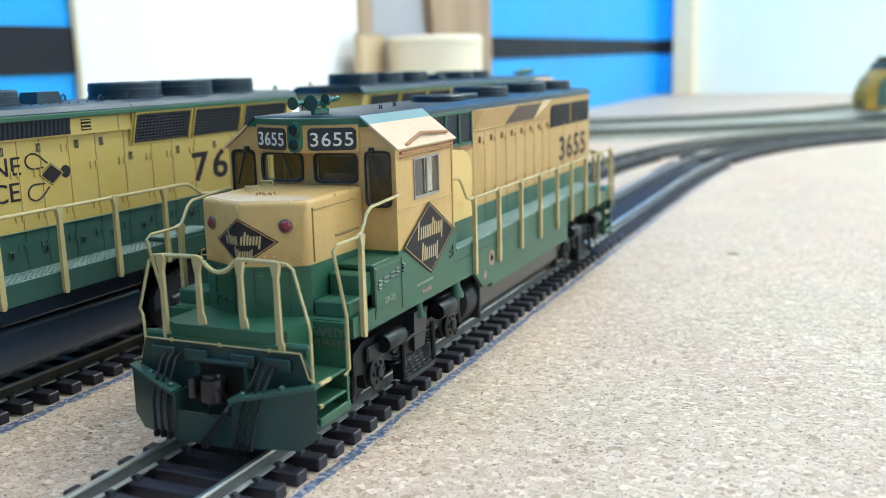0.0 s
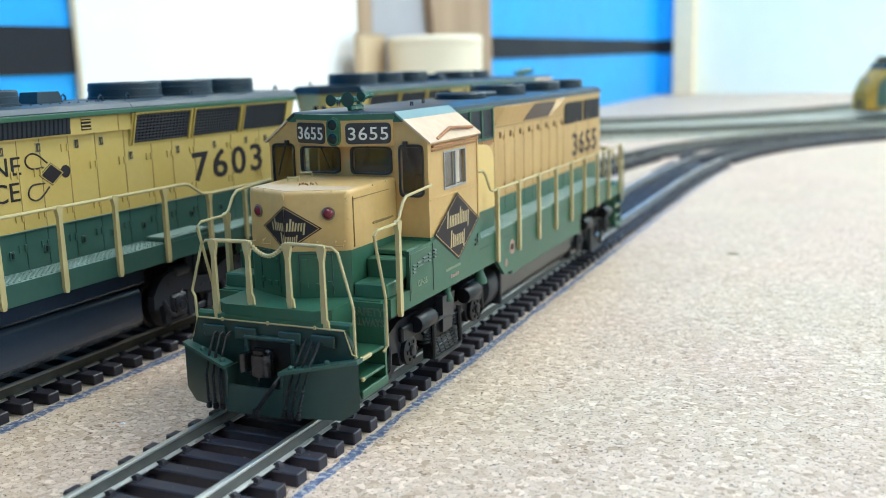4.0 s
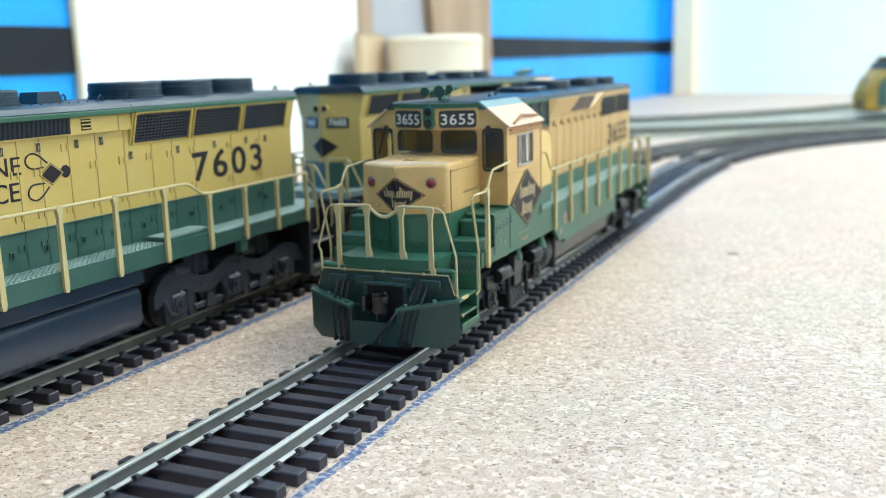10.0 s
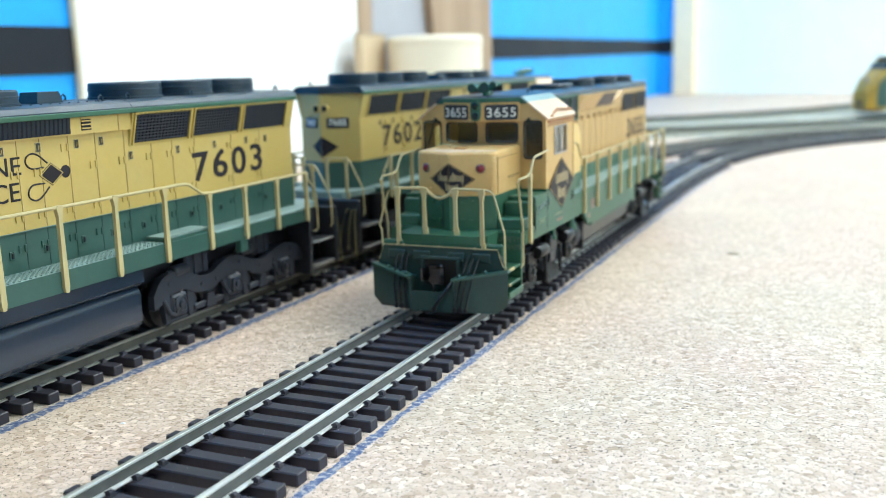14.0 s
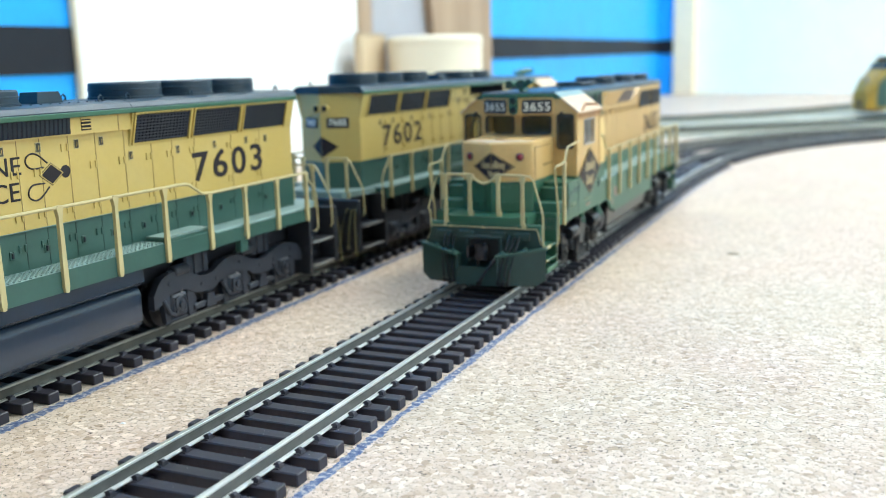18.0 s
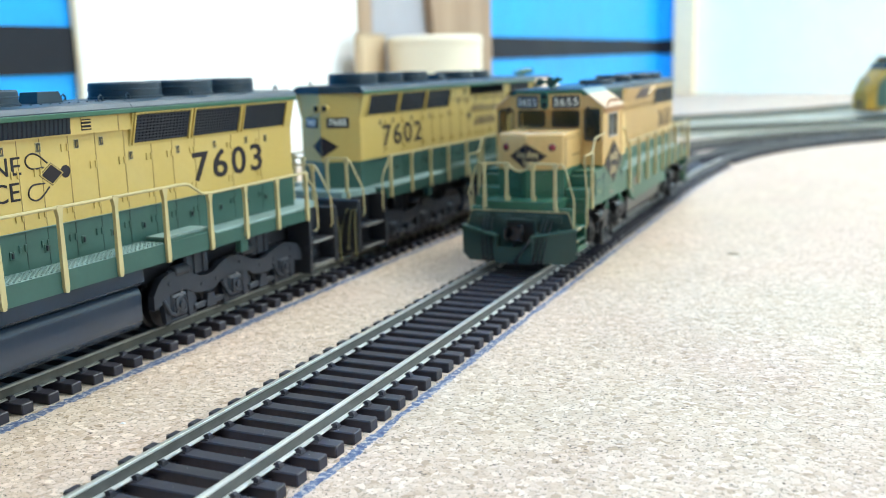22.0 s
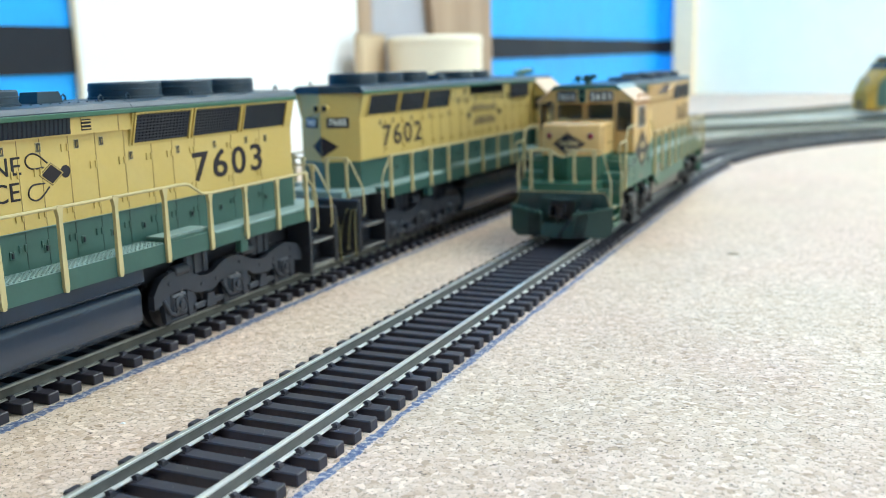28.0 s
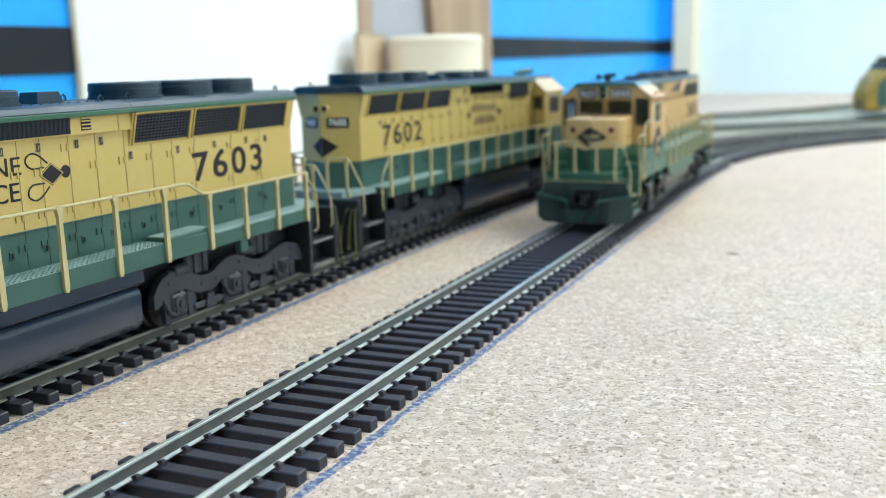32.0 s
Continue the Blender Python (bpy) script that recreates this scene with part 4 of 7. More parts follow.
def build_gp():
    L = thing("diesel_locomotive", "cream-yellow and green four-axle model diesel locomotive on the track", "locomotive", "model locomotives")
    # underframe, platforms and pilots
    bm = NB()
    prism(bm, [(-16, -17), (-16, -18.8), (-11.2, -18.8), (-11.2, -26.6), (-8.5, -28.2), (8.5, -28.2), (11.2, -26.6), (11.2, -18.8), (16, -18.8), (16, -17)], "z", 20.9, 22.7)
    part("front_platform", bm, GRN, L)
    bm = NB()
    box(bm, -15.0, 15.0, -26.9, -25.6, 15.5, 20.4, 0.4)
    part("end_sill", bm, PILOT, L)
    part("platform_fascia", box(NB(), -10.5, 10.5, -28.1, -26.6, 19.7, 20.95, 0.2), GRN, L)
    for s in (-1, 1):
        part("corner_block", box(NB(), s * 10.6, s * 15.3, -27.6, -26.2, 15.6, 21.0, 0.4), GRN, L)
    for s in (-1, 1):
        bm = NB()
        prism(bm, [(-17, 19.4), (33.8, 19.2), (38.5, 15.2), (44.6, 15.2), (47.2, 19.2), (151, 19.2), (151, 22.4), (132, 22.6), (130, 25.6), (24.4, 25.6), (24.4, 30.2), (-9.4, 29.4), (-9.4, 22.6), (-17, 22.6)], "x", s * 16.2, s * 17)
        side = part("side_sill", bm, GRN, L)
        bm = box(NB(), s * 16.98, s * 17.12, -9.2, -0.2, 21.8, 28.9, 0.05)
        for y0, n, z0 in ((-8.4, 3, 25.3), (-6.6, 2, 26.1), (-4.2, 2, 26.5), (-1.9, 3, 26.2), (0.7, 3, 26.4)):
            for k in range(n):
                # Louvres take the dark pilot paint for the shade in their recesses.
                part("louvre", hull(NB(), [(s * x, y, z0 + k * 0.62 + z) for y in (y0, y0 + (1.0 if n == 3 else 2.0)) for x, z in ((17.0, 0.0), (17.42, 0.05), (17.0, 0.42))]), PILOT, side)
        part("battery_door", bm, GRN, side)
        bm = box(NB(), s * 17.02, s * 17.1, 0.35, 0.6, 20.4, 29.2)
        box(bm, s * 17.02, s * 17.1, -9.6, -9.35, 20.6, 29)
        box(bm, s * 17.02, s * 17.1, 24.0, 130, 23.4, 23.6)
        part("sill_vent", box(box(box(NB(), s * 17.0, s * 17.2, 21.2, 22.8, 24.9, 25.3), s * 17.0, s * 17.2, 21.2, 22.8, 25.9, 26.3), s * 17.0, s * 17.2, 22.5, 22.8, 24.9, 27.2), BLACK, side)
        part("panel_seam", bm, PILOT, side)
        # walkway
        bm = NB()
        for k in range(58):
            y = 25.2 + k * 1.8
            box(bm, s * 10.6, s * 16.9, y, y + 1.7, 25.6, 25.95, 0.1)
        part("walkway_tread", bm, TREAD, L, "pale green walkway tread")
        bm = box(NB(), s * 14.8, s * 16.0, 46.0, 104, 13.6, 19.3, 0.25)
        part("skirt", bm, GRN, L)
        # steps beside the nose
        for y0, z1 in ((-17.2, 25.2), (-12.4, 28.6)):
            part("step", box(NB(), s * 10.2, s * 16.4, y0, -9.3, 22.6, z1, 0.25), GRN, L)
        part("step_top", box(NB(), s * 10.2, s * 16.6, -9.4, 0.0, 28.7, 29.6, 0.15), GRN, L)
        # corner step wells
        for f, y0 in ((1, -28.0), (-1, 141.6)):
            bm = box(NB(), s * 10.2, s * 11, y0, y0 + 9.2, 8.8, 20.9)
            box(bm, s * 10.2, s * 16.8, y0 + (8.6 if f > 0 else 0), y0 + (9.3 if f > 0 else 0.7), 9.6, 22.5)
            w = part("step_well", bm, GRN, L)
            part("stair_tread", box(NB(), s * 11, s * 16.8, y0 + 0.8, y0 + 8.6, 8.9, 9.6, 0.12), GRN, w)
            part("well_lip", box(NB(), s * 16.5, s * 17.0, y0 + 0.2, y0 + 9.3, 8.7, 10.1, 0.12), GRN, w)
            for z, y1 in ((15.4, 4.0), (12.0, 1.4)):
                part("stair_tread", box(NB(), s * 11, s * 16.7, y0 + 0.6, y0 + 8.6, z - 0.5, z, 0.12), GRN, w)
                part("tread_edge", box(NB(), s * 16.3, s * 16.9, y0 + 0.6, y0 + y1, z - 0.55, z + 0.1, 0.12), RAILING, w, "cream worn tread edge")
    lettering("lettering", "SAFETY", 1.35, 5.9, GHOST, L, (10.9, -19.4, 20.2), 0, 0.02, "faint lettering")
    lettering("lettering", "ALWAYS", 1.35, 5.9, GHOST, L, (10.9, -19.4, 18.4), 0, 0.02, "faint lettering")
    part("rear_platform", box(NB(), -16, 16, 145, 151.5, 20.9, 22.7, 0.3), GRN, L)
    part("rear_pilot", box(NB(), -16.4, 16.4, 150.2, 151.8, 7, 20.8, 0.4), PILOT, L)
    part("frame", box(NB(), -8, 8, -24, 148, 15.5, 20.9), BLACK, L)
    # front pilot with plow wings
    bm = NB()
    prism(bm, [(-15.8, 8.5), (-15.8, 16.6), (-14.4, 20.0), (14.4, 20.0), (15.8, 16.6), (15.8, 8.5)], "y", -28.2, -26.9)
    pil = part("pilot", bm, PILOT, L, "very dark green pilot plate")
    bm = tube(NB(), [(-15.6, -28.3, 16.4), (-14.3, -28.3, 20.0), (14.3, -28.3, 20.0), (15.6, -28.3, 16.2), (16.6, -28.3, 15.9)], 0.14, 6)
    part("uncoupling_lever", bm, RAILING, pil)
    for x in (-9, 0, 9):
        part("lever_bracket", box(NB(), x - 0.22, x + 0.22, -28.7, -28.35, 19.8, 20.4, 0.05), RAILING, pil)
    # Flat black plate stands for the shade inside the open pocket.
    part("coupler_pocket", box(NB(), -3.6, 4.6, -28.75, -28.3, 11.2, 17.2), RUBBER, pil, "black plate for the shade in the coupler pocket")
    bm = NB()
    for x0, x1, z0, z1 in ((-4.4, 5.4, 17.2, 17.9), (-4.4, -3.6, 11.0, 17.2), (4.6, 5.4, 11.0, 17.2)):
        box(bm, x0, x1, -29.3, -28.2, z0, z1, 0.12)
    part("pocket_frame", bm, PILOT, pil)
    for s in (-1, 1):
        for x0, x1 in ((2.2, 6.4), (8.4, 12.8)):
            part("hose_bracket", box(NB(), s * x0, s * x1, -29.0, -28.55, 17.0, 19.0, 0.15), PILOT, pil)
    bm = NB()
    for s in (-1, 1):
        hull(bm, [(s * 5.4, -33.6, 6.3), (s * 5.4, -33.0, 13.4), (s * 5.4, -32.4, 13.4), (s * 5.4, -33.0, 6.3), (s * 17.0, -29.0, 7.4), (s * 17.0, -29.0, 15.0), (s * 16.6, -28.4, 15.0), (s * 16.6, -28.4, 7.4), (s * 14.4, -30.2, 5.6), (s * 14.2, -29.6, 5.6)])
    hull(bm, [(-5.6, -33.6, 6.0), (5.6, -33.6, 6.0), (-5.6, -33.2, 10.6), (5.6, -33.2, 10.6), (-5.6, -32.8, 6.0), (5.6, -32.8, 6.0), (-5.6, -32.4, 10.4), (5.6, -32.4, 10.4)])
    plow = part("snowplow", bm, PILOT, L, "dark green snowplow blade")
    for s in (-1, 1):
        bm = hull(NB(), [(s * 5.2, -34.2, 13.3), (s * 5.2, -31.5, 13.3), (s * 5.2, -34.2, 13.9), (s * 5.2, -31.5, 13.9), (s * 17.1, -29.4, 15.0), (s * 17.1, -27.6, 15.0), (s * 17.1, -29.4, 15.6), (s * 17.1, -27.6, 15.6)])
        part("foot_ledge", bm, GRNSD, plow)
        for q in (0.12, 0.58):
            part("ledge_bolt", lathe(NB(), [(0.55, 0), (0.5, 0.5), (0.2, 0.75), (0.02, 0.78)], (s * (5.2 + 11.9 * q), -33.0 + 4.6 * q, 13.8 + 1.7 * q), "z", 10), GRNSD, plow)
        bm = hull(NB(), [(s * 5.1, -33.5, 7.5), (s * 5.1, -32.2, 7.5), (s * 5.1, -33.4, 13.4), (s * 5.1, -30.0, 13.4), (s * 5.6, -33.5, 7.5), (s * 5.6, -33.4, 13.4), (s * 5.6, -30.0, 13.4)])
        part("brace", bm, PILOT, plow)
        for k in range(3):
            x = s * (7.4 + k * 1.3)
            bm = tube(NB(), [(x, -28.6, 18.0), (x + s * 0.2, -29.6, 17.6), (x - s * 0.2, -31.6, 15.0), (x - s * 0.6, -33.2, 12.0), (x - s * 1.2, -34.0, 8.2), (x - s * 1.4, -34.1, 7.2)], 0.23, 8)
            for j in range(5):
                lathe(bm, [(0.24, -0.2), (0.36, 0), (0.24, 0.2)], (x - s * (0.75 + 0.12 * j), -33.45 - 0.13 * j, 11.0 - 0.78 * j), "z", 7)
            lathe(bm, [(0.42, 0), (0.52, 0.4), (0.42, 1.1)], (x - s * 1.4, -34.1, 6.4), "z", 8)
            part("air_hose", bm, TRUCKBLK, L)
    bm = tube(NB(), [(4.8, -31, 13.2), (4.2, -33.6, 11.6), (2.6, -34.6, 9.2), (1.4, -35.0, 7.4)], 0.4, 8)
    lathe(bm, [(0.55, 0), (0.72, 0.5), (0.6, 1.4)], (1.3, -35.0, 6.2), "z", 8)
    part("brake_hose", bm, TRUCKBLK, L)
    knuckle_coupler(L, -26.4, -1, 14.2)
    knuckle_coupler(L, 151.5, 1, 14.2)
    # nose: yellow above, green below, with a creased front
    nose_plan = [(-10, -17.2), (-9.0, -18.0), (0, -21.8), (9.0, -18.0), (10, -17.2), (10.3, 0.2), (-10.3, 0.2)]
    part("nose_base", prism(NB(), nose_plan, "z", 22.7, 30.8), GRN, L)
    rear = [(-10, -17.4), (-8.6, -18.3), (0, -21.8), (8.6, -18.3), (10, -17.4), (10.3, 0.2), (-10.3, 0.2)]
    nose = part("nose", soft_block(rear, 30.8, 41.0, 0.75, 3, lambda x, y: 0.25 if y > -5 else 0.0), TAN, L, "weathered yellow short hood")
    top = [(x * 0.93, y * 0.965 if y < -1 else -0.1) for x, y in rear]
    # Dusty top; part of its paler tone is light painted into the colour.
    part("nose_top", prism(NB(), top, "z", 40.95, 41.06), paint("dusty_yellow_nose_top", (0.51, 0.355, 0.215), 0.55, vary=0.14, dust=0.5, dust_rgb=(0.54, 0.42, 0.32)), nose, "dusty nose top, tinted paler for the light on it")
    bm = tube(NB(), [(-7.6, -4, 41.1), (-7.6, -4, 42.1), (-5.6, -3.2, 42.1), (-5.6, -3.2, 41.1)], 0.2, 6)
    part("grab_iron", bm, RAILING, nose)
    bm = tube(NB(), [(-7.0, -9.4, 41.0), (-7.0, -9.4, 41.8), (-5.0, -9.0, 41.8), (-5.0, -9.0, 41.0)], 0.2, 6)
    part("grab_iron", bm, RAILING, nose)
    bm = NB()
    rnd = random.Random(8)
    for k in range(7):
        bx, by, r = -1.3 + 0.42 * k, -14.1 + 0.13 * k + rnd.uniform(-0.2, 0.2), rnd.uniform(0.18, 0.34)
        hull(bm, [(bx + r * rnd.uniform(-1, 1), by + r * rnd.uniform(-1, 1), 41.05 + rnd.uniform(0, 0.6)) for _ in range(8)])
    part("broken_bracket", bm, RUST, nose, "rusty broken bracket")
    bm, rnd = NB(), random.Random(31)
    for x, y, z, a in [(0.05, -21.95, 40.55, 0.55), (0.1, -21.9, 39.9, 0.3), (9.75, -17.75, 39.6, 0.4), (9.8, -17.7, 38.8, 0.25), (9.85, -17.6, 36.2, 0.22), (7.4, -18.6, 40.9, 0.35), (4.6, -19.9, 40.95, 0.2), (-5.2, -19.6, 40.95, 0.3), (10.1, -9.0, 40.9, 0.3), (10.2, -4.0, 40.95, 0.35), (9.9, -16.4, 31.4, 0.4), (5.2, -19.7, 31.2, 0.25)]:
        hull(bm, [(x + a * rnd.uniform(-0.6, 0.6), y + 0.12 * rnd.uniform(-1, 1), z + a * rnd.uniform(-0.8, 0.8)) for _ in range(8)])
    part("paint_chip", bm, paint("bare_cream_chip", (0.62, 0.46, 0.20), 0.5, vary=0.1), nose, "pale chips along the worn edges")
    bm = box(NB(), 9.95, 10.3, -9.5, -1.5, 34.0, 34.5, 0.1)
    box(bm, -10.3, -9.95, -9.5, -1.5, 34.0, 34.5, 0.1)
    for sx in (9.98, -10.2):
        box(bm, sx, sx + 0.22, -16.2, -16.05, 31.2, 39.8)
        box(bm, sx + 0.05, sx + 0.27, -15.8, -0.6, 39.3, 39.45)
    part("nose_groove", bm, SEAM, nose)
    for x in (-9.2, -4.8, 4.4, 8.6):
        y = -21.8 + abs(x) * 3.8 / 9.0 - 0.3
        part("lift_ring", tube(NB(), [(x - 0.7, y + 0.5, 32.5), (x - 0.7, y - 0.3, 32.4), (x - 0.7, y - 0.4, 31.7), (x + 0.7, y - 0.1, 31.7), (x + 0.7, y, 32.4), (x + 0.7, y + 0.8, 32.5)], 0.15, 5), TAN, nose)
    for s in (-1, 1):
        u, out = Vector((s * 9.0, 3.8, 0)).normalized(), Vector((s * 3.8, -9.0, 0)).normalized()
        c0 = Vector((0, -21.8, 0))
        for q0, q1, z0, z1 in ((2.0, 2.2, 23.4, 30.4), (7.6, 7.8, 23.4, 30.4), (2.0, 7.8, 30.2, 30.4)):
            part("door_seam", hull(NB(), [tuple(c0 + u * q + out * e + Vector((0, 0, z))) for q in (q0, q1) for z in (z0, z1) for e in (-0.02, 0.12)]), PILOT, L)
        for q0, z0 in ((2.6, 28.6), (4.9, 28.9), (2.6, 24.6), (6.8, 24.8), (4.8, 24.4)):
            part("door_latch", hull(NB(), [tuple(c0 + u * q + out * e + Vector((0, 0, z))) for q in (q0, q0 + 0.9) for z in (z0, z0 + 0.8) for e in (0.0, 0.35)]), GRN, L)
    for s in (-1, 1):
        cy = -21.8 + 6.9 * 3.8 / 9.0
        out = Vector((s * 3.8, -9.0, 0)).normalized()
        m = Matrix.Translation(Vector((s * 6.9, cy, 37.2)) * S) @ out.to_track_quat("Z", "Y").to_matrix().to_4x4()
        for nm, prof, mat in (("marker_ring", [(1.15, -0.1), (1.15, 0.3), (0.92, 0.4), (0.85, 0.2)], RING), ("marker_light", [(0.9, 0.0), (0.86, 0.4), (0.6, 0.68), (0.2, 0.8), (0.01, 0.8)], REDLENS)):
            o = part(nm, lathe(NB(), prof, (0, 0, 0), "z", 18), mat, nose)
            o.matrix_basis = m
    # diamond folded over the crease: one half on each nose face
    for s in (-1, 1):
        u, out = Vector((s * 9.0, 3.8, 0)).normalized(), Vector((s * 3.8, -9.0, 0)).normalized()
        c = Vector((0, -21.8, 34.7))
        bm = NB()
        tri = [c + Vector((0, 0, 3.9)), c + u * 6.3, c - Vector((0, 0, 3.9))]
        bm.faces.new([bm.verts.new((q + out * 0.12) * S) for q in tri])
        d = part("diamond_emblem", bm, INKBLK, nose, "dark diamond emblem with a cream outline")
        bm = NB()
        for k0, k1 in ((0.94, 0.905),):
            for a, b in ((0, 1), (1, 2)):
                bm.faces.new([bm.verts.new((c + (q - c) * k + out * 0.15) * S) for q, k in ((tri[a], k0), (tri[b], k0), (tri[b], k1), (tri[a], k1))])
        part("outline", bm, TAN, d)
        up, low = (GLYPHS_UP[3:], GLYPHS_LOW[2:]) if s > 0 else (GLYPHS_UP[2::-1], GLYPHS_LOW[1::-1])
        emblem_blocks(d, (c + out * 0.08, u, Vector((0, 0, 1)), out), [(0.2, 3.6, -0.4, 1.0, up), (0.2, 2.4 if s > 0 else 1.5, -2.6, -1.3, low)])
    # cab
    cab_front = [(-16.8, 29.6), (16.8, 29.6), (16.8, 47.6), (10.5, 52.6), (-10.5, 52.6), (-16.8, 47.6)]
    cab = part("cab", cab_shell(cab_front), TAN, L, "weathered yellow hollow cab body")
    part("cab_floor", box(NB(), -15.9, 15.9, 1.0, 22.8, 30.3, 30.9), DARKIN, cab, "dark cab floor")
    # Dark plates added so that the cab looks shaded through its windows.
    part("cab_lining", prism(NB(), [(-16.0, 31), (16.0, 31), (16.0, 47.4), (10.4, 52.0), (-10.4, 52.0), (-16.0, 47.4)], "y", 22.4, 22.85), DARKIN, cab, "added dark plate for the shade inside the cab")
    part("cab_lining", box(NB(), -10.4, 10.4, 1.2, 22.3, 52.2, 52.5), DARKIN, cab)
    for sx in (-9.5, 9.5):
        seat = box(NB(), sx - 2.6, sx + 2.6, 10.5, 15.5, 30.9, 35.0, 0.5)
        box(seat, sx - 2.5, sx + 2.5, 14.8, 15.9, 34.8, 40.0, 0.4)
        part("cab_seat", seat, DARKIN, cab, "dark cab seat")
    part("cab_base_band", box(NB(), -16.86, 16.86, -0.06, 24, 29.2, 30.2), GRN, cab)
    bm = NB()
    hull(bm, [(x, y, z) for x, y, z in ((-10.6, -0.45, 52.55), (10.6, -0.45, 52.55), (-10.6, 24.6, 52.55), (10.6, 24.6, 52.55), (-10.4, 0.0, 52.95), (10.4, 0.0, 52.95), (-9.4, 1.0, 53.2), (9.4, 1.0, 53.2), (-10.4, 24.6, 52.95), (10.4, 24.6, 52.95), (-9.4, 24.6, 53.2), (9.4, 24.6, 53.2))])
    part("cab_roof", bm, ROOF, L, "dark green cab roof")
    part("roof_band", prism(NB(), [(-12.1, 51.25), (12.1, 51.25), (10.5, 52.54), (-10.5, 52.54)], "y", -0.35, -0.01), GRN, cab, "green band under the roof")
    for s in (-1, 1):
        n = Vector((5.0, 0, 6.3)).normalized()
        def slope_strip(k0, k1, lift, y0, y1, th=0.35):
            a, b = Vector((10.5 + 6.9 * k0, 0, 52.7 - 5.47 * k0)), Vector((10.5 + 6.9 * k1, 0, 52.7 - 5.47 * k1))
            pts = []
            for q in (a, b):
                for y in (y0, y1):
                    for e in (0.0, th):
                        p = q + n * (lift + e)
                        pts.append((s * p.x, y, p.z))
            return hull(NB(), pts)
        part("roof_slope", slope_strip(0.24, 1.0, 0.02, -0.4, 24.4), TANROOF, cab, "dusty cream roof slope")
        # The +x band is painted paler for the reflection along it.
        part("roof_slope_band", slope_strip(-0.02, 0.24, 0.02, -0.45, 24.4), paint("pale_green_roof_band", (0.15, 0.25, 0.25), 0.35, vary=0.06) if s > 0 else ROOF, cab)
        bm = tube(NB(), [(s * 17.2, 3.4, 47.9), (s * 16.0, 12.0, 49.4), (s * 16.6, 22.0, 48.9)], 0.32, 6)
        part("rain_gutter", bm, RUST, cab, "rust-brown rain gutter")
        bm = box(NB(), s * 16.75, s * 17.35, 1.5, 23.5, 46.4, 46.9, 0.1)
        box(bm, s * 16.75, s * 17.1, 1.5, 23.5, 45.7, 46.0, 0.1)
        part("window_awning", bm, RUST, cab)
        # side window with sliding sashes
        bm = NB()
        for y0, y1, z0, z1 in ((6.8, 17.4, 38.1, 38.5), (6.8, 17.4, 45.0, 45.3), (6.8, 7.1, 38.5, 45.0), (17.1, 17.4, 38.5, 45.0), (11.95, 12.35, 38.5, 45.0)):
            box(bm, s * 16.75, s * 17.05, y0, y1, z0, z1, 0.06)
        sw = part("side_window", bm, SILVER, cab, "silver-framed sliding side window")
        for y0, y1 in ((7.1, 11.9), (12.4, 17.1)):
            part("pane", box(NB(), s * 16.5, s * 16.62, y0, y1, 38.5, 45.0), CABGLASS, sw).visible_shadow = False
        part("sun_blind", box(NB(), s * 15.9, s * 16.0, 12.9, 16.2, 38.6, 44.9), paint("dull_cream_blind", (0.40, 0.33, 0.24), 0.6, vary=0.25, grain=500), sw, "cream blind inside the window")
        part("sill_line", box(NB(), s * 16.75, s * 16.95, 0.3, 23.6, 36.9, 37.15), TAN, cab)
        d, basis = diamond("diamond_emblem", cab, (s * 17.06, 12.4, 30.4), (0, s, 0), (0, 0, 1), 22.4, 13.2, (s, 0, 0), INKBLK)
        emblem_blocks(d, basis, [(-5.4, 5.6, 0.3, 2.5, GLYPHS_UP), (-3.4, 3.8, -3.7, -1.5, GLYPHS_LOW)])
        bm = NB()
        box(bm, s * 16.8, s * 17.0, 23.4, 24.0, 30.2, 47.4)
        part("cab_corner_trim", bm, TAN, cab)
        # front outer windows, set between nose and cab side
        gasket_window("front_door_window" if s > 0 else "front_side_window", cab, [(s * 11.1, 0, 37.6), (s * 16.0, 0, 37.6), (s * 16.0, 0, 47.2), (s * 11.1, 0, 47.2)], 0.36, pane_mat=CABGLASS)
        gasket_window("windshield", cab, [(s * 1.1, 0, 41.6), (s * 9.7, 0, 41.6), (s * 9.7, 0, 46.7), (s * 1.1, 0, 46.7)], 0.38, pane_mat=CABGLASS)
        bm = tube(NB(), [(s * 12.6, -0.7, 47.4), (s * 13.2, -1.0, 45.0), (s * 14.6, -0.7, 41.0)], 0.26, 6, 0.14)
        box(bm, s * 12.2, s * 12.9, -0.9, 0, 46.8, 47.8, 0.1)
        part("wiper", bm, RUBBER, cab)
        bm = tube(NB(), [(s * 5.0, -0.6, 46.8), (s * 4.0, -0.75, 44.6), (s * 3.2, -0.6, 42.6)], 0.13, 5)
        part("wiper", bm, RUBBER, cab)
    # number board housing, a shallow wedge
    wedge = [(-10.2, 0), (-10.2, -0.4), (-1.75, -3.7), (1.75, -3.7), (10.2, -0.4), (10.2, 0)]
    part("number_board_housing", prism(NB(), wedge, "z", 47.0, 51.7), TAN, cab)
    part("housing_top", prism(NB(), [(x * 1.02, y * 1.05 if y else -0.36) for x, y in wedge], "z", 51.7, 52.75), GRN, cab, "green band over the number boards")
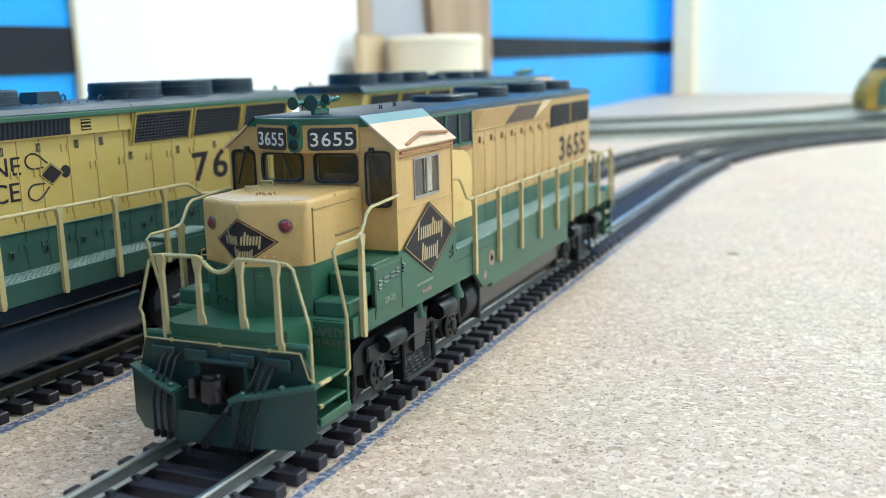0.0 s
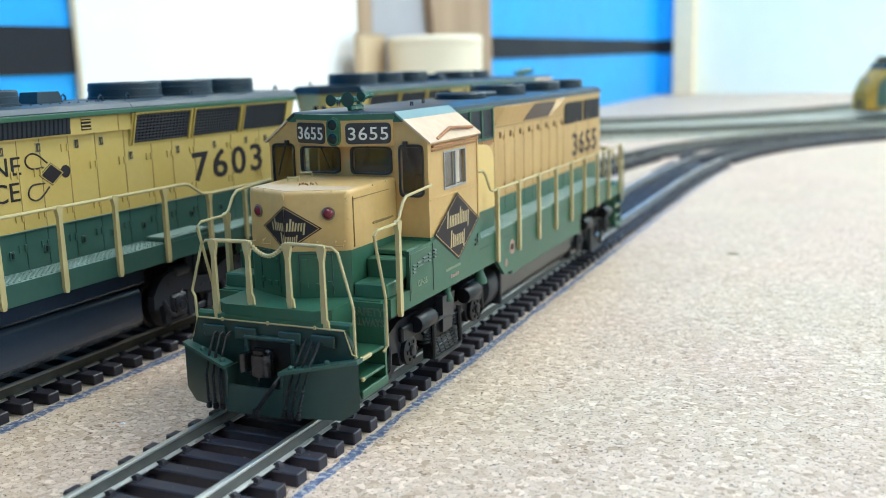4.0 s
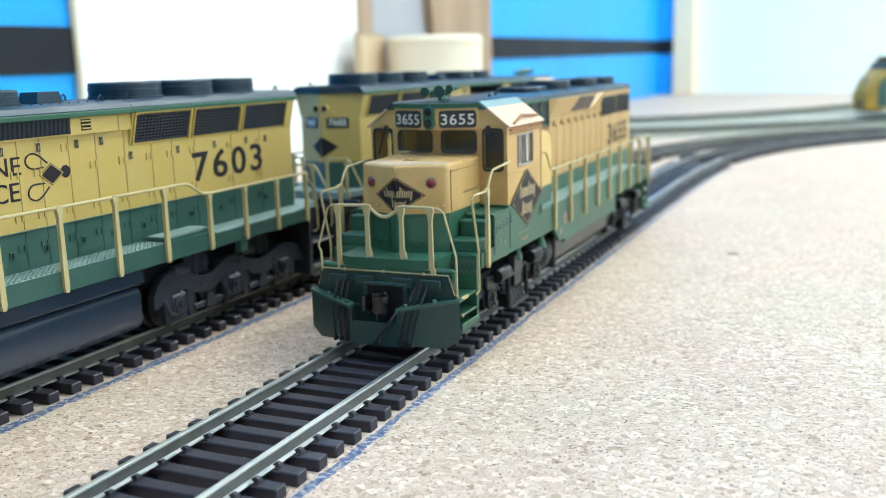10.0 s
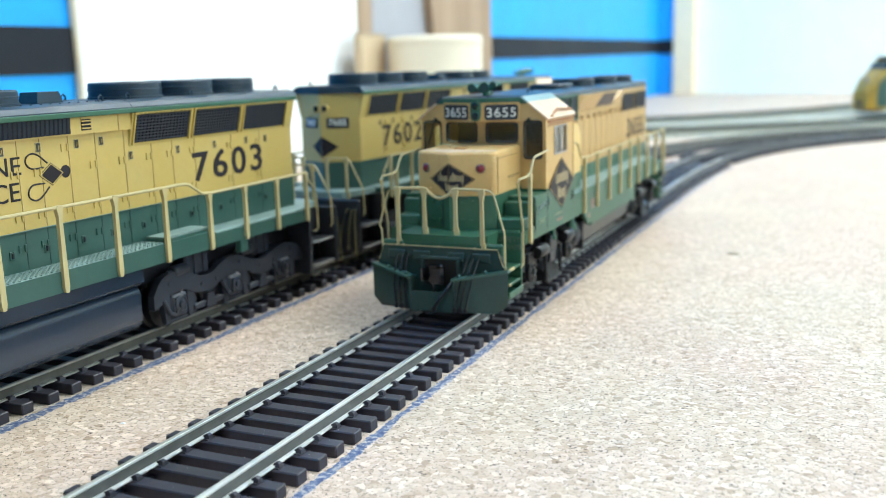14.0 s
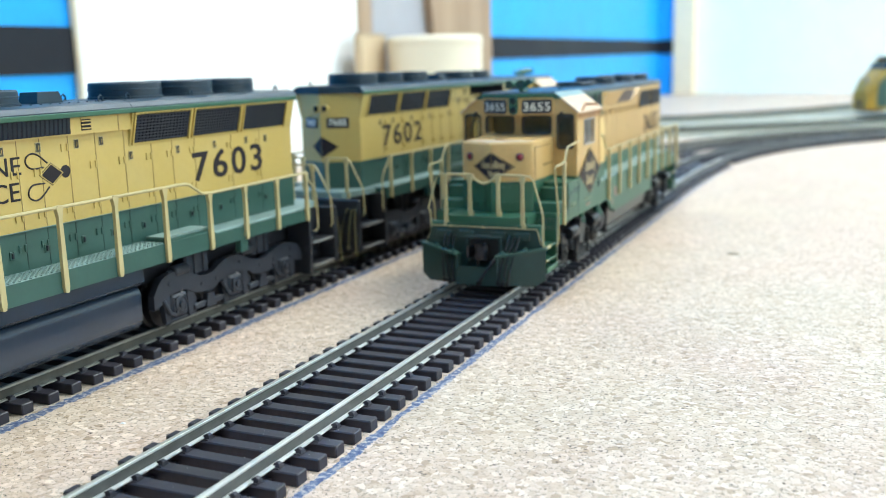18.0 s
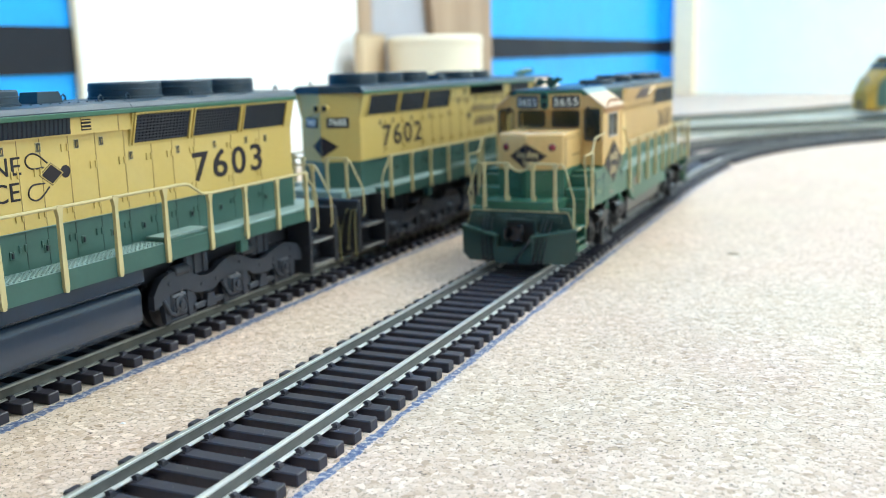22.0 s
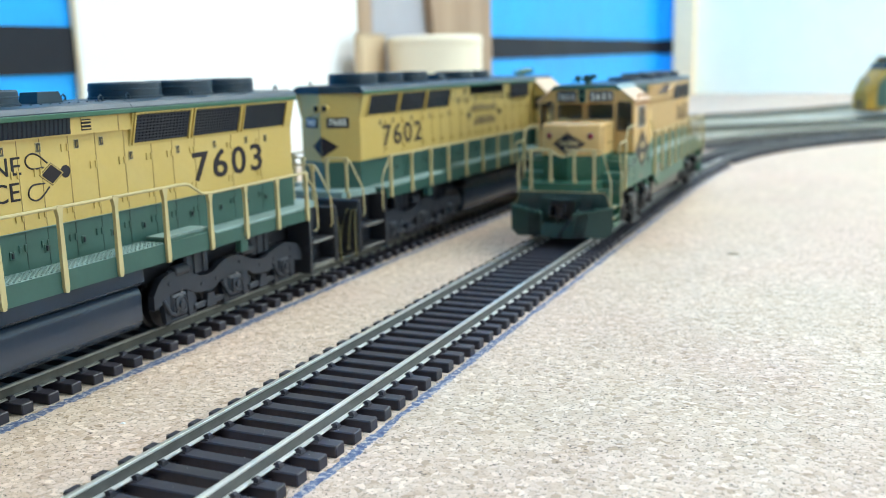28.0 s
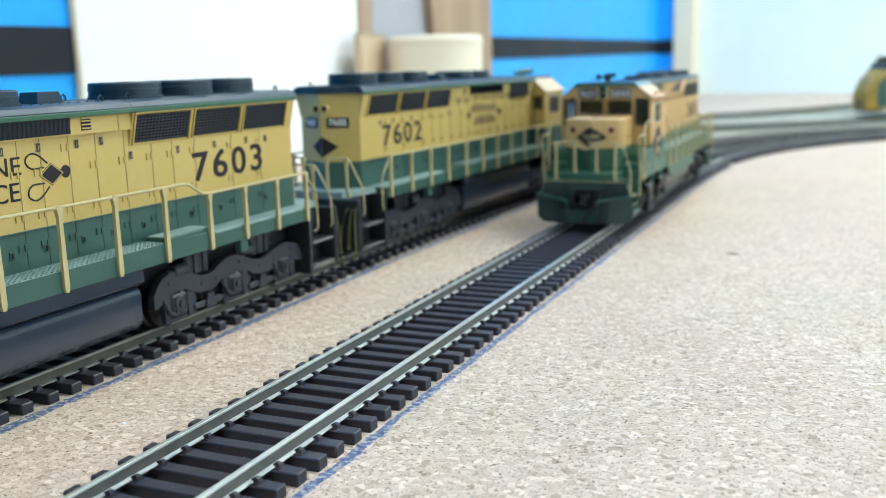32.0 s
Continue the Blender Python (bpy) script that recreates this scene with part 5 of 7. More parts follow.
    for s in (-1, 1):
        a, b = Vector((s * 1.95, -3.62, 0)), Vector((s * 10.0, -0.48, 0))
        u = (b - a).normalized()
        out = Vector((s * 3.3, -8.45, 0)).normalized()
        def plate(q0, q1, z0, z1, o, r, parent_, nm, mat, label=""):
            bm2 = NB()
            outline = []
            for (cu, cz, a0) in ((q1 - r, z0 + r, -90), (q1 - r, z1 - r, 0), (q0 + r, z1 - r, 90), (q0 + r, z0 + r, 180)):
                for k in range(5):
                    an = radians(a0 + k * 22.5)
                    outline.append((cu + r * math.cos(an), cz + r * math.sin(an)))
            lo = [bm2.verts.new((a + u * p + Vector((0, 0, z)) + out * o) * S) for p, z in outline]
            hi = [bm2.verts.new((a + u * p + Vector((0, 0, z)) + out * (o + 0.2)) * S) for p, z in outline]
            bm2.faces.new(lo), bm2.faces.new(hi)
            for i in range(len(lo)):
                j = (i + 1) % len(lo)
                bm2.faces.new((lo[i], lo[j], hi[j], hi[i]))
            return part(nm, bm2, mat, parent_, label)
        nb = plate(0.2, 8.5, 47.4, 51.2, 0.0, 0.8, cab, "number_board", BOARD, "black number board with white figures")
        turn = math.degrees(math.atan2(u.y * s, u.x * s))
        q = a + u * (0.7 if s > 0 else 8.0) + out * 0.2
        lettering("number", "3655", 2.35, 7.3, WHITE_T, nb, (q.x, q.y, 48.1), turn, 0.006, "white road number", spread=1.08)
    ring = [(1.3 * math.cos(a), z0 + 1.3 * math.sin(a)) for z0, a0 in ((51.0, 0.0), (48.4, math.pi)) for a in np.linspace(a0, a0 + math.pi, 9)]
    hl = part("headlight", prism(NB(), ring, "y", -4.5, -3.6), GRN, cab, "green headlight housing with two dark lenses")
    for z in (50.95, 48.45):
        part("bezel", lathe(NB(), [(1.12, -4.4), (1.12, -4.75), (0.98, -4.8), (0.94, -4.45)], (0, 0, z), "y", 18), GRN, hl)
        part("lens", lathe(NB(), [(0.96, -4.52), (0.6, -4.6), (0.25, -4.62), (0.2, -4.7), (0.01, -4.72)], (0, 0, z), "y", 18), LENS, hl)
    # horn
    h = part("horn", box(NB(), -0.5, 0.5, 2.0, 7.0, 53.15, 54.2, 0.2), HORN, L, "green multi-trumpet air horn")
    for x, y0, ln, r, z in ((-2.6, -0.2, 3.2, 1.1, 55.2), (0.3, 1.0, 4.6, 1.4, 55.2), (1.6, 3.8, 3.4, 0.9, 55.8)):
        bm = lathe(NB(), [(r, y0), (r * 0.93, y0 + 0.25), (r * 0.6, y0 + 1.2), (r * 0.42, y0 + 2.4), (r * 0.32, y0 + ln), (r * 0.5, y0 + ln + 0.3), (r * 0.5, y0 + ln + 1.1), (0.05, y0 + ln + 1.3)], (x, 0, z), "y", 20)
        part("trumpet", bm, HORN, h)
        # Mouth painted darker for the shade inside the hollow bell.
        part("trumpet_mouth", lathe(NB(), [(r * 0.82, y0 - 0.02), (r * 0.5, y0 + 0.6), (0.05, y0 + 0.9)], (x, 0, z), "y", 20), PILOT, h)
    bm = tube(NB(), [(-3.2, 3.4, 55.2), (0, 4.6, 54.9), (1.6, 7, 55.6)], 0.35, 6)
    tube(bm, [(0, 6, 53.6), (0, 6, 55.5)], 0.5, 8)
    part("bracket", bm, HORN, h)
    for x, y in ((8.2, 12), (-8, 12), (6, 22)):
        part("lift_eye", tube(NB(), [(x, y - 0.4, 53.6), (x, y - 0.4, 54.3), (x, y + 0.4, 54.3), (x, y + 0.4, 53.6)], 0.16, 5), ROOF, L)
    # long hood
    bm = box(NB(), -10.5, 10.5, 24.0, 145.4, 22.7, 30.2)
    base = part("hood_base", bm, GRN, L, "green lower hood")
    bm = NB()
    prism(bm, [(-10.6, 30.2), (10.6, 30.2), (10.6, 51.6), (-10.6, 51.6)], "y", 24.0, 145.5)
    hood = part("long_hood", bm, HOODTAN, L, "rust-stained yellow long hood")
    bm = prism(NB(), [(-10.9, 51.4), (10.9, 51.4), (10.7, 52.4), (9.2, 53.2), (-9.2, 53.2), (-10.7, 52.4)], "y", 23.9, 146)
    part("hood_roof", bm, ROOF, L, "dark green hood roof")
    for s in (-1, 1):
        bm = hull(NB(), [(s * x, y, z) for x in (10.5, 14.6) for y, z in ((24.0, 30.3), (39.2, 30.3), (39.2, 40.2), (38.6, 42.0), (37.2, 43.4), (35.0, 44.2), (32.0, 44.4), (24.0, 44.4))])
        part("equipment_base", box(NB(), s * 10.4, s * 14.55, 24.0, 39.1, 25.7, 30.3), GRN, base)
        # Brighter yellow on the +x cover, the plain cab paint on the other.
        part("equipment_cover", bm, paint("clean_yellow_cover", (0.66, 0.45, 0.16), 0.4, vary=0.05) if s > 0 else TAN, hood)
        g = part("intake_grille", box(NB(), s * 10.55, s * 10.8, 27.5, 48.8, 44.6, 51.4), GRILLE, hood, "dark louvred intake grille")
        bm = NB()
        for y in (27.5, 34.5, 41.5, 48.4):
            box(bm, s * 10.7, s * 11.2, y - 0.35, y + 0.35, 44.5, 51.5)
        for z in (44.6, 51.4):
            box(bm, s * 10.7, s * 11.2, 27.4, 48.8, z - 0.3, z + 0.3)
        part("grille_frame", bm, GRN, g)
        lv = part("louvre", box(NB(), s * 10.7, s * 11.0, 27.6, 48.4, 45.0, 45.16), ROOF, g)
        for k in range(1, 14):
            like(lv, g, (0, 0, k * 0.46))
        bm = prism(NB(), [(70.5, 47.0), (78.5, 50.8), (98, 50.6), (91, 46.8)], "x", s * 10.55, s * 10.75)
        g = part("slanted_louvre", bm, paint("brown_louvre", (0.06, 0.03, 0.022), 0.5, vary=0.2), hood, "dark brown slanted louvre")
        bm = hull(NB(), [(s * 10.6, 50.5, 51.4), (s * 10.6, 50.5, 46.8), (s * 10.6, 69.5, 46.9), (s * 10.6, 77.5, 51.2), (s * 12.4, 53, 51.3), (s * 12.4, 75, 51.2)])
        hull(bm, [(s * 10.6, 99, 51.2), (s * 10.6, 92, 46.8), (s * 10.6, 104, 47.0), (s * 10.6, 104, 51.4), (s * 12.4, 101.4, 51.3), (s * 12.4, 103.6, 51.3)])
        part("hood_flare", bm, HOODTAN, hood)
        part("ledge", box(NB(), s * 10.6, s * 10.95, 49.2, 104.6, 46.75, 47.0, 0.05), HOODTAN, hood)
        part("panel_seam", box(NB(), s * 10.6, s * 10.66, 49.2, 104.6, 46.55, 46.72), SEAM, hood)
        part("stain", box(NB(), s * 10.6, s * 10.64, 33, 48.8, 43.0, 44.2), RUST, hood, "rust stain under the grille")
        for y0, y1 in ((106, 124.4), (126.2, 144)):
            g = part("radiator_grille", box(NB(), s * 10.55, s * 10.78, y0, y1, 43.7, 49.7), GRILLE, hood, "dark radiator grille")
            lv = part("louvre", box(NB(), s * 10.78, s * 10.95, y0 + 0.2, y1 - 0.2, 44.0, 44.3), GRILLE, g)
            for k in range(1, 9):
                like(lv, g, (0, 0, k * 0.64))
        hood_doors(hood, 10.6, (36, 43, 50, 57, 64, 71, 78, 85, 92, 99, 105, 118, 131), 30.4, 46.4 if s > 0 else 46.4, s, SEAM, True)
        hood_doors(base, 10.5, (36, 43, 50, 57, 64, 71, 78, 85, 92, 99, 105, 118, 131), 26.2, 30.1, s, PILOT, False)
        for i, y in enumerate((54, 61, 68, 75, 82, 89, 96, 103)):
            part("door_latch", box(NB(), s * 10.6, s * 10.95, y - 0.4, y + 0.4, 44.0, 45.4, 0.1), BROWNL, hood)
        if s > 0:
            lettering("number", "3655", 6.8, 26.4, INKBLK, hood, (10.6, 114.4, 33.9), 90, 0.02, "dark road number", spread=1.18)
        else:
            lettering("number", "3655", 6.8, 26.4, INKBLK, hood, (-10.6, 140.8, 33.9), -90, 0.02, "dark road number", spread=1.18)
        # handrails along the walkway
        hr = part("handrail", tube(NB(), [(s * 16.9, 23.9, 39.6), (s * 17.4, 25.4, 39.6), (s * 17.4, 26.6, 38.8), (s * 17.4, 29.4, 35.3), (s * 17.4, 31, 34.8), (s * 17.4, 145.5, 34.6), (s * 17.4, 147.6, 33.4), (s * 17.3, 149.6, 28), (s * 17.2, 150.2, 22), (s * 17.2, 150.2, 16)], 0.28, 8), RAILING, L, "cream wire handrail")
        for y in (33.5, 47.5, 62, 76, 90, 103, 117, 131, 145):
            rail_post(hr, s * 17.4, y, 19.4, 34.7, wide=0.6)
        hr = part("handrail", tube(NB(), [(s * 16.9, 0.8, 39.9), (s * 17.4, -0.4, 39.9), (s * 17.4, -10.6, 39.3), (s * 17.4, -12.0, 38.4), (s * 17.4, -13.6, 36.0), (s * 17.4, -14.8, 35.3), (s * 17.4, -21.6, 35.2), (s * 17.4, -22.8, 34.6), (s * 17.4, -19.6, 23.6), (s * 17.4, -19.5, 15.4), (s * 17.2, -20.6, 14.6)], 0.27, 8), RAILING, L, "cream wire handrail")
        rail_post(hr, s * 17.4, -14.2, 19.4, 35.3, wide=0.6)
        bm = tube(NB(), [(s * 10.3, -27.4, 33.3), (s * 12.2, -27.4, 33.2), (s * 13.2, -27.3, 32.4), (s * 15.6, -27.6, 24.4), (15.9 if s > 0 else -14.9, -27.8, 23.4), (16.0 if s > 0 else -14.6, -27.9, 14.4)], 0.24, 8)
        hr = part("end_handrail", bm, RAILING, L, "cream wire end rail")
        front_post(hr, s * 10.5, -27.75, 19.6, 33.2)
        front_post(hr, s * 3.9, -27.4, 22.7, 33.2)
        part("top_rail", tube(NB(), [(s * 3.9, -27.4, 33.4), (s * 10.5, -27.4, 33.3)], 0.34, 8), RAILING, hr)
        for x in (4, 10.5):
            front_post(hr, s * x, 151.2, 22.6, 33.2)
        part("top_rail", tube(NB(), [(s * 3.8, 151.2, 33.4), (s * 10.5, 151.2, 33.3), (s * 13, 151.2, 33), (s * 17.0, 151.2, 24)], 0.34, 8), RAILING, hr)
    bm = NB()
    for k in range(15):
        u = k / 14
        x = -3.2 + 6.4 * u
        z = 33.1 - 1.9 * (1 - (2 * u - 1) ** 2)
        lathe(bm, [(0.1, -0.35), (0.36, -0.2), (0.36, 0.2), (0.1, 0.35)], (x, -27.4, z), "x", 8)
    part("chain", bm, RAILING, L, "cream safety chain")
    # roof fans
    for y, r in ((56.0, 5.9), (82.0, 6.9), (113, 6.9), (137, 6.9)):
        fan(L, 0, y, 53.0, r, 1.6 if y < 60 else 2.7, ROOF)
    bm = box(NB(), -3, 3, 64, 73, 53.1, 54.4, 0.4)
    part("exhaust_hatch", bm, ROOF, L)
    # decals on the side
    for s in (-1, 1):
        t = 90 if s > 0 else -90
        lettering("lettering", "GP-35", 1.1, 4.0, GPTXT, L, (s * 17.1, -6.6 if s > 0 else -2.0, 22.5), t, 0.03, "small faded lettering")
        bm = bars(NB(), 6.4, 13.4, 22.5, 23.0, 16, "x", (s * 17.0, s * 17.06))
        part("lettering_bar", bm, GPTXT, L)
        bm = bars(NB(), 8.6, 12.6, 20.8, 21.5, 5, "x", (s * 17.0, s * 17.06), seed=3)
        part("lettering_bar", bm, PINK, L)
        part("decal", lathe(NB(), [(1.7, s * 17.0), (1.7, s * 17.05), (0.8, s * 17.05), (0.8, s * 17.0)], (0, 43.6, 20.6), "x", 20), PINK, L, "faded red round decal")
        part("decal", lathe(NB(), [(0.9, s * 17.0), (0.9, s * 17.05), (0.01, s * 17.05)], (0, 39.6, 17.6), "x", 16), PINK, L, "faded red round decal")
        part("drain_funnel", lathe(NB(), [(1.0, 19.3), (1.0, 17.6), (1.7, 15.8), (1.7, 15.2)], (s * 14.6, 29.2, 0), "z", 14), GRN, L)
        part("drain_funnel", lathe(NB(), [(0.8, 19.4), (0.8, 17.0), (1.2, 16.0), (1.2, 15.6)], (s * 14.8, 11.5, 0), "z", 14), GRN, L)
        part("truck_bolster", hull(NB(), [(s * 13.6, 8.5, 17.0), (s * 15.2, 8.5, 17.0), (s * 13.6, 14.5, 17.0), (s * 15.2, 14.5, 17.0), (s * 13.6, 8.8, 9.8), (s * 15.0, 8.8, 9.8), (s * 13.6, 13.2, 9.8), (s * 15.0, 13.2, 9.8)]), BLACK, L)
    # fuel tank
    bm = prism(NB(), [(-14.2, 15.2), (-14.2, 9.6), (-11.6, 7.0), (11.6, 7.0), (14.2, 9.6), (14.2, 15.2)], "y", 43.5, 100)
    tk = part("fuel_tank", bm, TANK_G, L, "grey-brown weathered fuel tank")
    for s in (-1, 1):
        part("end_drum", lathe(NB(), [(5.2, 43.3), (5.2, 39.0), (4.8, 38.2), (2.5, 37.6), (0.01, 37.5)], (s * 8.6, 0, 11.6), "y", 24), BLACK, tk, "round black reservoir end")
    for y0 in (43.2, 99.6):
        part("tank_end", box(NB(), -14.25, 14.25, y0, y0 + 0.9, 7, 15.3, 0.2), BLACK, tk)
    for s in (-1, 1):
        part("air_reservoir", lathe(NB(), [(1.6, 47), (2.0, 48), (2.0, 92), (1.6, 93)], (s * 13.4, 0, 16.6), "y", 16), BLACK, L)
    t1, w1 = four_wheel_truck(L, 9.8)
    t2, w2 = four_wheel_truck(L, 121.8)
    return L, w1 + w2


GP, GP_WHEELS = build_gp()

# ---- the parked six-axle hood units ----
HOSE = paint("olive_hose_rubber", (0.10, 0.085, 0.03), 0.5, vary=0.2)
CHAR = paint("charcoal_truck_plastic", (0.016, 0.019, 0.029), 0.5, vary=0.2, dust=0.15, dust_rgb=(0.036, 0.040, 0.052))
# Slat colour is lighter than the grille to carry the slats' highlights.
SLAT = paint("blue_grey_slat", (0.024, 0.027, 0.036), 0.4, vary=0.2)
WORN = paint("worn_pale_step_edge", (0.13, 0.12, 0.11), 0.6, vary=0.25)


def six_wheel_truck(loco, yc):
    """Three-axle truck: a waved side beam over each axle, pedestals, journals, brake gear and motor casings above."""
    t = part("truck", box(NB(), -9, 9, yc - 26, yc + 26, 12, 15.5, 0.5), CHAR, loco, "charcoal three-axle truck")
    axles = (-21.0, 0.5, 21.5)
    for d in axles:
        wheelset(t, yc + d)
    wave = spline([(-29.5, 12.6), (-27.4, 15.0), (-22, 16.3), (-16.5, 15.6), (-11, 14.2), (-6, 15.2), (-1, 17.2), (4.5, 17.0), (9.5, 15.0), (13.5, 15.0), (18, 17.0), (22.5, 17.8), (27, 16.8), (29.8, 13.6)], 4)
    under = spline([(29.8, 10.6), (26.6, 11.6), (24.0, 13.0), (19.0, 13.0), (16.0, 11.6), (9.5, 11.0), (5.0, 12.8), (-3.6, 12.8), (-7.5, 11.0), (-15, 10.6), (-18.5, 12.4), (-23.5, 12.4), (-26.4, 10.8), (-29.5, 10.4)], 4)
    for s in (-1, 1):
        f = part("side_frame", prism(NB(), [(yc + a, z) for a, z in wave + under], "x", s * 12.6, s * 14.3), CHAR, t)
        for d in axles:
            bm = NB()
            for e in (-1, 1):
                hull(bm, [(s * x, yc + d + e * a, z) for x in (12.8, 14.1) for a, z in ((2.9, 13.4), (5.4, 12.4), (4.6, 6.8), (3.2, 6.8))])
            box(bm, s * 12.9, s * 13.7, yc + d - 4.6, yc + d + 4.6, 6.3, 7.2, 0.2)
            part("pedestal", bm, CHAR, f)
            bm = box(NB(), s * 13.2, s * 14.5, yc + d - 2.7, yc + d + 2.7, 7.6, 12.6, 0.5)
            lathe(bm, [(2.0, s * 14.4), (2.0, s * 14.8), (1.6, s * 15.0), (1.5, s * 14.8), (0.9, s * 14.8), (0.85, s * 15.2), (0.05, s * 15.2)], (0, yc + d, 10.3), "x", 16)
            for k in range(4):
                a = math.pi * (k + 0.5) / 2
                lathe(bm, [(0.35, s * 14.4), (0.3, s * 14.85), (0.05, s * 14.9)], (0, yc + d + 2.2 * math.cos(a), 10.3 + 2.0 * math.sin(a)), "x", 6)
            part("journal_box", bm, CHAR, f)
            bm = tube(NB(), [(s * 14.5, yc + d + 2.4, 8.2), (s * 14.6, yc + d + 3.8, 9.0), (s * 14.2, yc + d + 5.4, 12.2)], 0.55, 7)
            part("damper", bm, CHAR, f)
        for d in (-10.4, 11.0):
            bm = box(NB(), s * 13.4, s * 14.3, yc + d - 5.4, yc + d + 5.4, 7.5, 8.9, 0.25)
            hull(bm, [(s * x, yc + d + a, z) for x in (13.2, 14.6) for a, z in ((-2.2, 7.2), (1.6, 7.2), (-1.4, 10.4), (0.8, 10.4))])
            part("brake_rod", bm, CHAR, f)
            part("brake_shoe", hull(NB(), [(s * x, yc + d + a, z) for x in (11.6, 13.2) for a, z in ((3.6, 6.4), (5.4, 6.8), (4.6, 11.0), (3.4, 10.6))]), CHAR, f)
        for a, z in ((-24, 14.3), (-16.2, 13.2), (-9.8, 12.7), (-1.5, 15.4), (8.0, 13.2), (13.4, 13.0), (24.5, 15.4)):
            part("bolt", lathe(NB(), [(0.48, s * 14.2), (0.42, s * 14.45), (0.05, s * 14.5)], (0, yc + a, z), "x", 8), BLACK, f)
        for d in (-11.5, 13.5):
            bm = box(NB(), s * 10.2, s * 13.0, yc + d - 5.0, yc + d + 3.6, 15.0, 20.4, 0.5)
            for e in (-2.6, 0.6):
                box(bm, s * 12.9, s * 13.4, yc + d + e - 0.3, yc + d + e + 0.3, 15.4, 20.2, 0.1)
            part("motor_casing", bm, CHAR, f)
            part("brake_cylinder", lathe(NB(), [(1.2, -2.4), (1.35, -2.1), (1.35, 2.1), (1.1, 2.4), (0.5, 2.6), (0.5, 4)], (s * 13.4, yc + d + 6.5, 17.6), "y", 14), CHAR, f)
    return t


def build_sd():
    L = thing("diesel_locomotive", "yellow and dark green six-axle model diesel locomotive parked on the track", "locomotive", "model locomotives")
    part("frame", box(NB(), -9, 9, -10, 196, 15.5, 21.4), BLACK, L)
    low_plan = [(-10.6, 0.4), (0, -5.0), (10.6, 0.4), (10.6, 147), (-10.6, 147)]
    base = part("hood_base", prism(NB(), low_plan, "z", 24.0, 32.8), GRNSD, L, "dark green lower hood")
    bm = prism(NB(), low_plan, "z", 32.8, 53.4)
    hood = part("long_hood", bm, YEL, L, "yellow long hood")
    # flared radiator housing at the hood's end, and the raised upper side farther on
    for s in (-1, 1):
        bm = hull(NB(), [(s * x, y, z) for y in (0.4, 62.6) for x, z in ((10.0, 46.0), (10.65, 46.0), (12.3, 52.9), (12.3, 53.6), (10.0, 53.6))])
        fl = part("radiator_flare", bm, YEL, hood)
        n = Vector((6.9, 0, -1.65)).normalized()
        for y0, y1 in ((4.4, 22.6), (24.6, 42.0), (43.8, 61.6)):
            def at(k, y, e):
                return (s * (10.65 + 1.65 * k + n.x * e), y, 46.0 + 6.9 * k + n.z * e)
            bm = hull(NB(), [at(k, y, e) for k in (0.09, 0.97) for y in (y0, y1) for e in (0.0, 0.1)])
            g = part("radiator_grille", bm, GRILLE, fl, "dark louvred radiator grille")
            first = part("louvre", hull(NB(), [at(0.13 + a, y, e) for a, e in ((0.0, 0.1), (0.05, 0.1), (0.01, 0.34)) for y in (y0 + 0.3, y1 - 0.3)]), GRILLE, g)
            for i in range(1, 9):
                like(first, g, (s * 1.65 * i * 0.095, 0, 6.9 * i * 0.095))
            first = part("grille_wire", hull(NB(), [at(k, y0 + 0.8 + d, e) for k in (0.1, 0.96) for d in (0, 0.1) for e in (0.1, 0.2)]), GRILLE, g)
            for i in range(1, int((y1 - y0) / 1.1)):
                like(first, g, (0, i * 1.1, 0))
            rim = NB()
            hull(rim, [at(k, y, e) for k in (0.96, 1.02) for y in (y0 - 0.4, y1 + 0.4) for e in (0.0, 0.35)])
            for y in (y0 - 0.45, y1 + 0.1):
                hull(rim, [at(k, yy, e) for k in (0.04, 1.0) for yy in (y, y + 0.35) for e in (0.0, 0.42)])
            part("grille_rim", rim, YEL, g)
            dash = NB()
            for i in range(int((y1 - y0) / 1.2)):
                hull(dash, [at(k, y0 + 0.5 + i * 1.2 + d, e) for k in (0.972, 0.995) for d in (0, 0.75) for e in (0.3, 0.4)])
            part("rim_slot", dash, LATCH, g)
        bm = hull(NB(), [(s * x, y, z) for y in (62.6, 146.8) for x, z in ((10.0, 49.6), (11.6, 49.6), (11.6, 53.6), (10.0, 53.6))])
        up = part("upper_panel", bm, YEL, hood)
        g = part("intake_grille", box(NB(), s * 11.58, s * 11.7, 79.5, 112, 49.9, 53.3), GRILLE, up, "dark slatted air intake")
        for k in range(29):
            y = 80 + k * 1.08
            if k:
                like(slat, g, (0, k * 1.08, 0))
                continue
            bm = NB()
            hull(bm, [(s * 11.7, y, 50.0), (s * 11.7, y + 0.35, 50.0), (s * 12.05, y, 50.0), (s * 11.7, y - 0.35, 53.2), (s * 11.7, y, 53.2), (s * 12.05, y - 0.35, 53.2)])
            slat = part("slat", bm, SLAT, g)
        v = part("small_vent", box(NB(), s * 11.58, s * 11.7, 74.0, 76.6, 50.3, 52.6), GRILLE, up)
        for k in range(3):
            part("vent_slat", box(NB(), s * 11.7, s * 11.9, 74.0, 76.6, 50.6 + k * 0.7, 50.85 + k * 0.7), YEL, v)
        part("vent_cover", box(NB(), s * 11.7, s * 12.0, 73.8, 76.8, 52.5, 52.8), YEL, v)
        part("panel_joint", box(NB(), s * 11.58, s * 11.66, 66.2, 66.4, 49.7, 53.4), SEAM, up)
        ys = (15, 27.1, 41.2, 49, 55.8, 64.1, 72.3, 79.5, 86.6, 92, 99, 107, 115.5, 124, 132.5, 141)
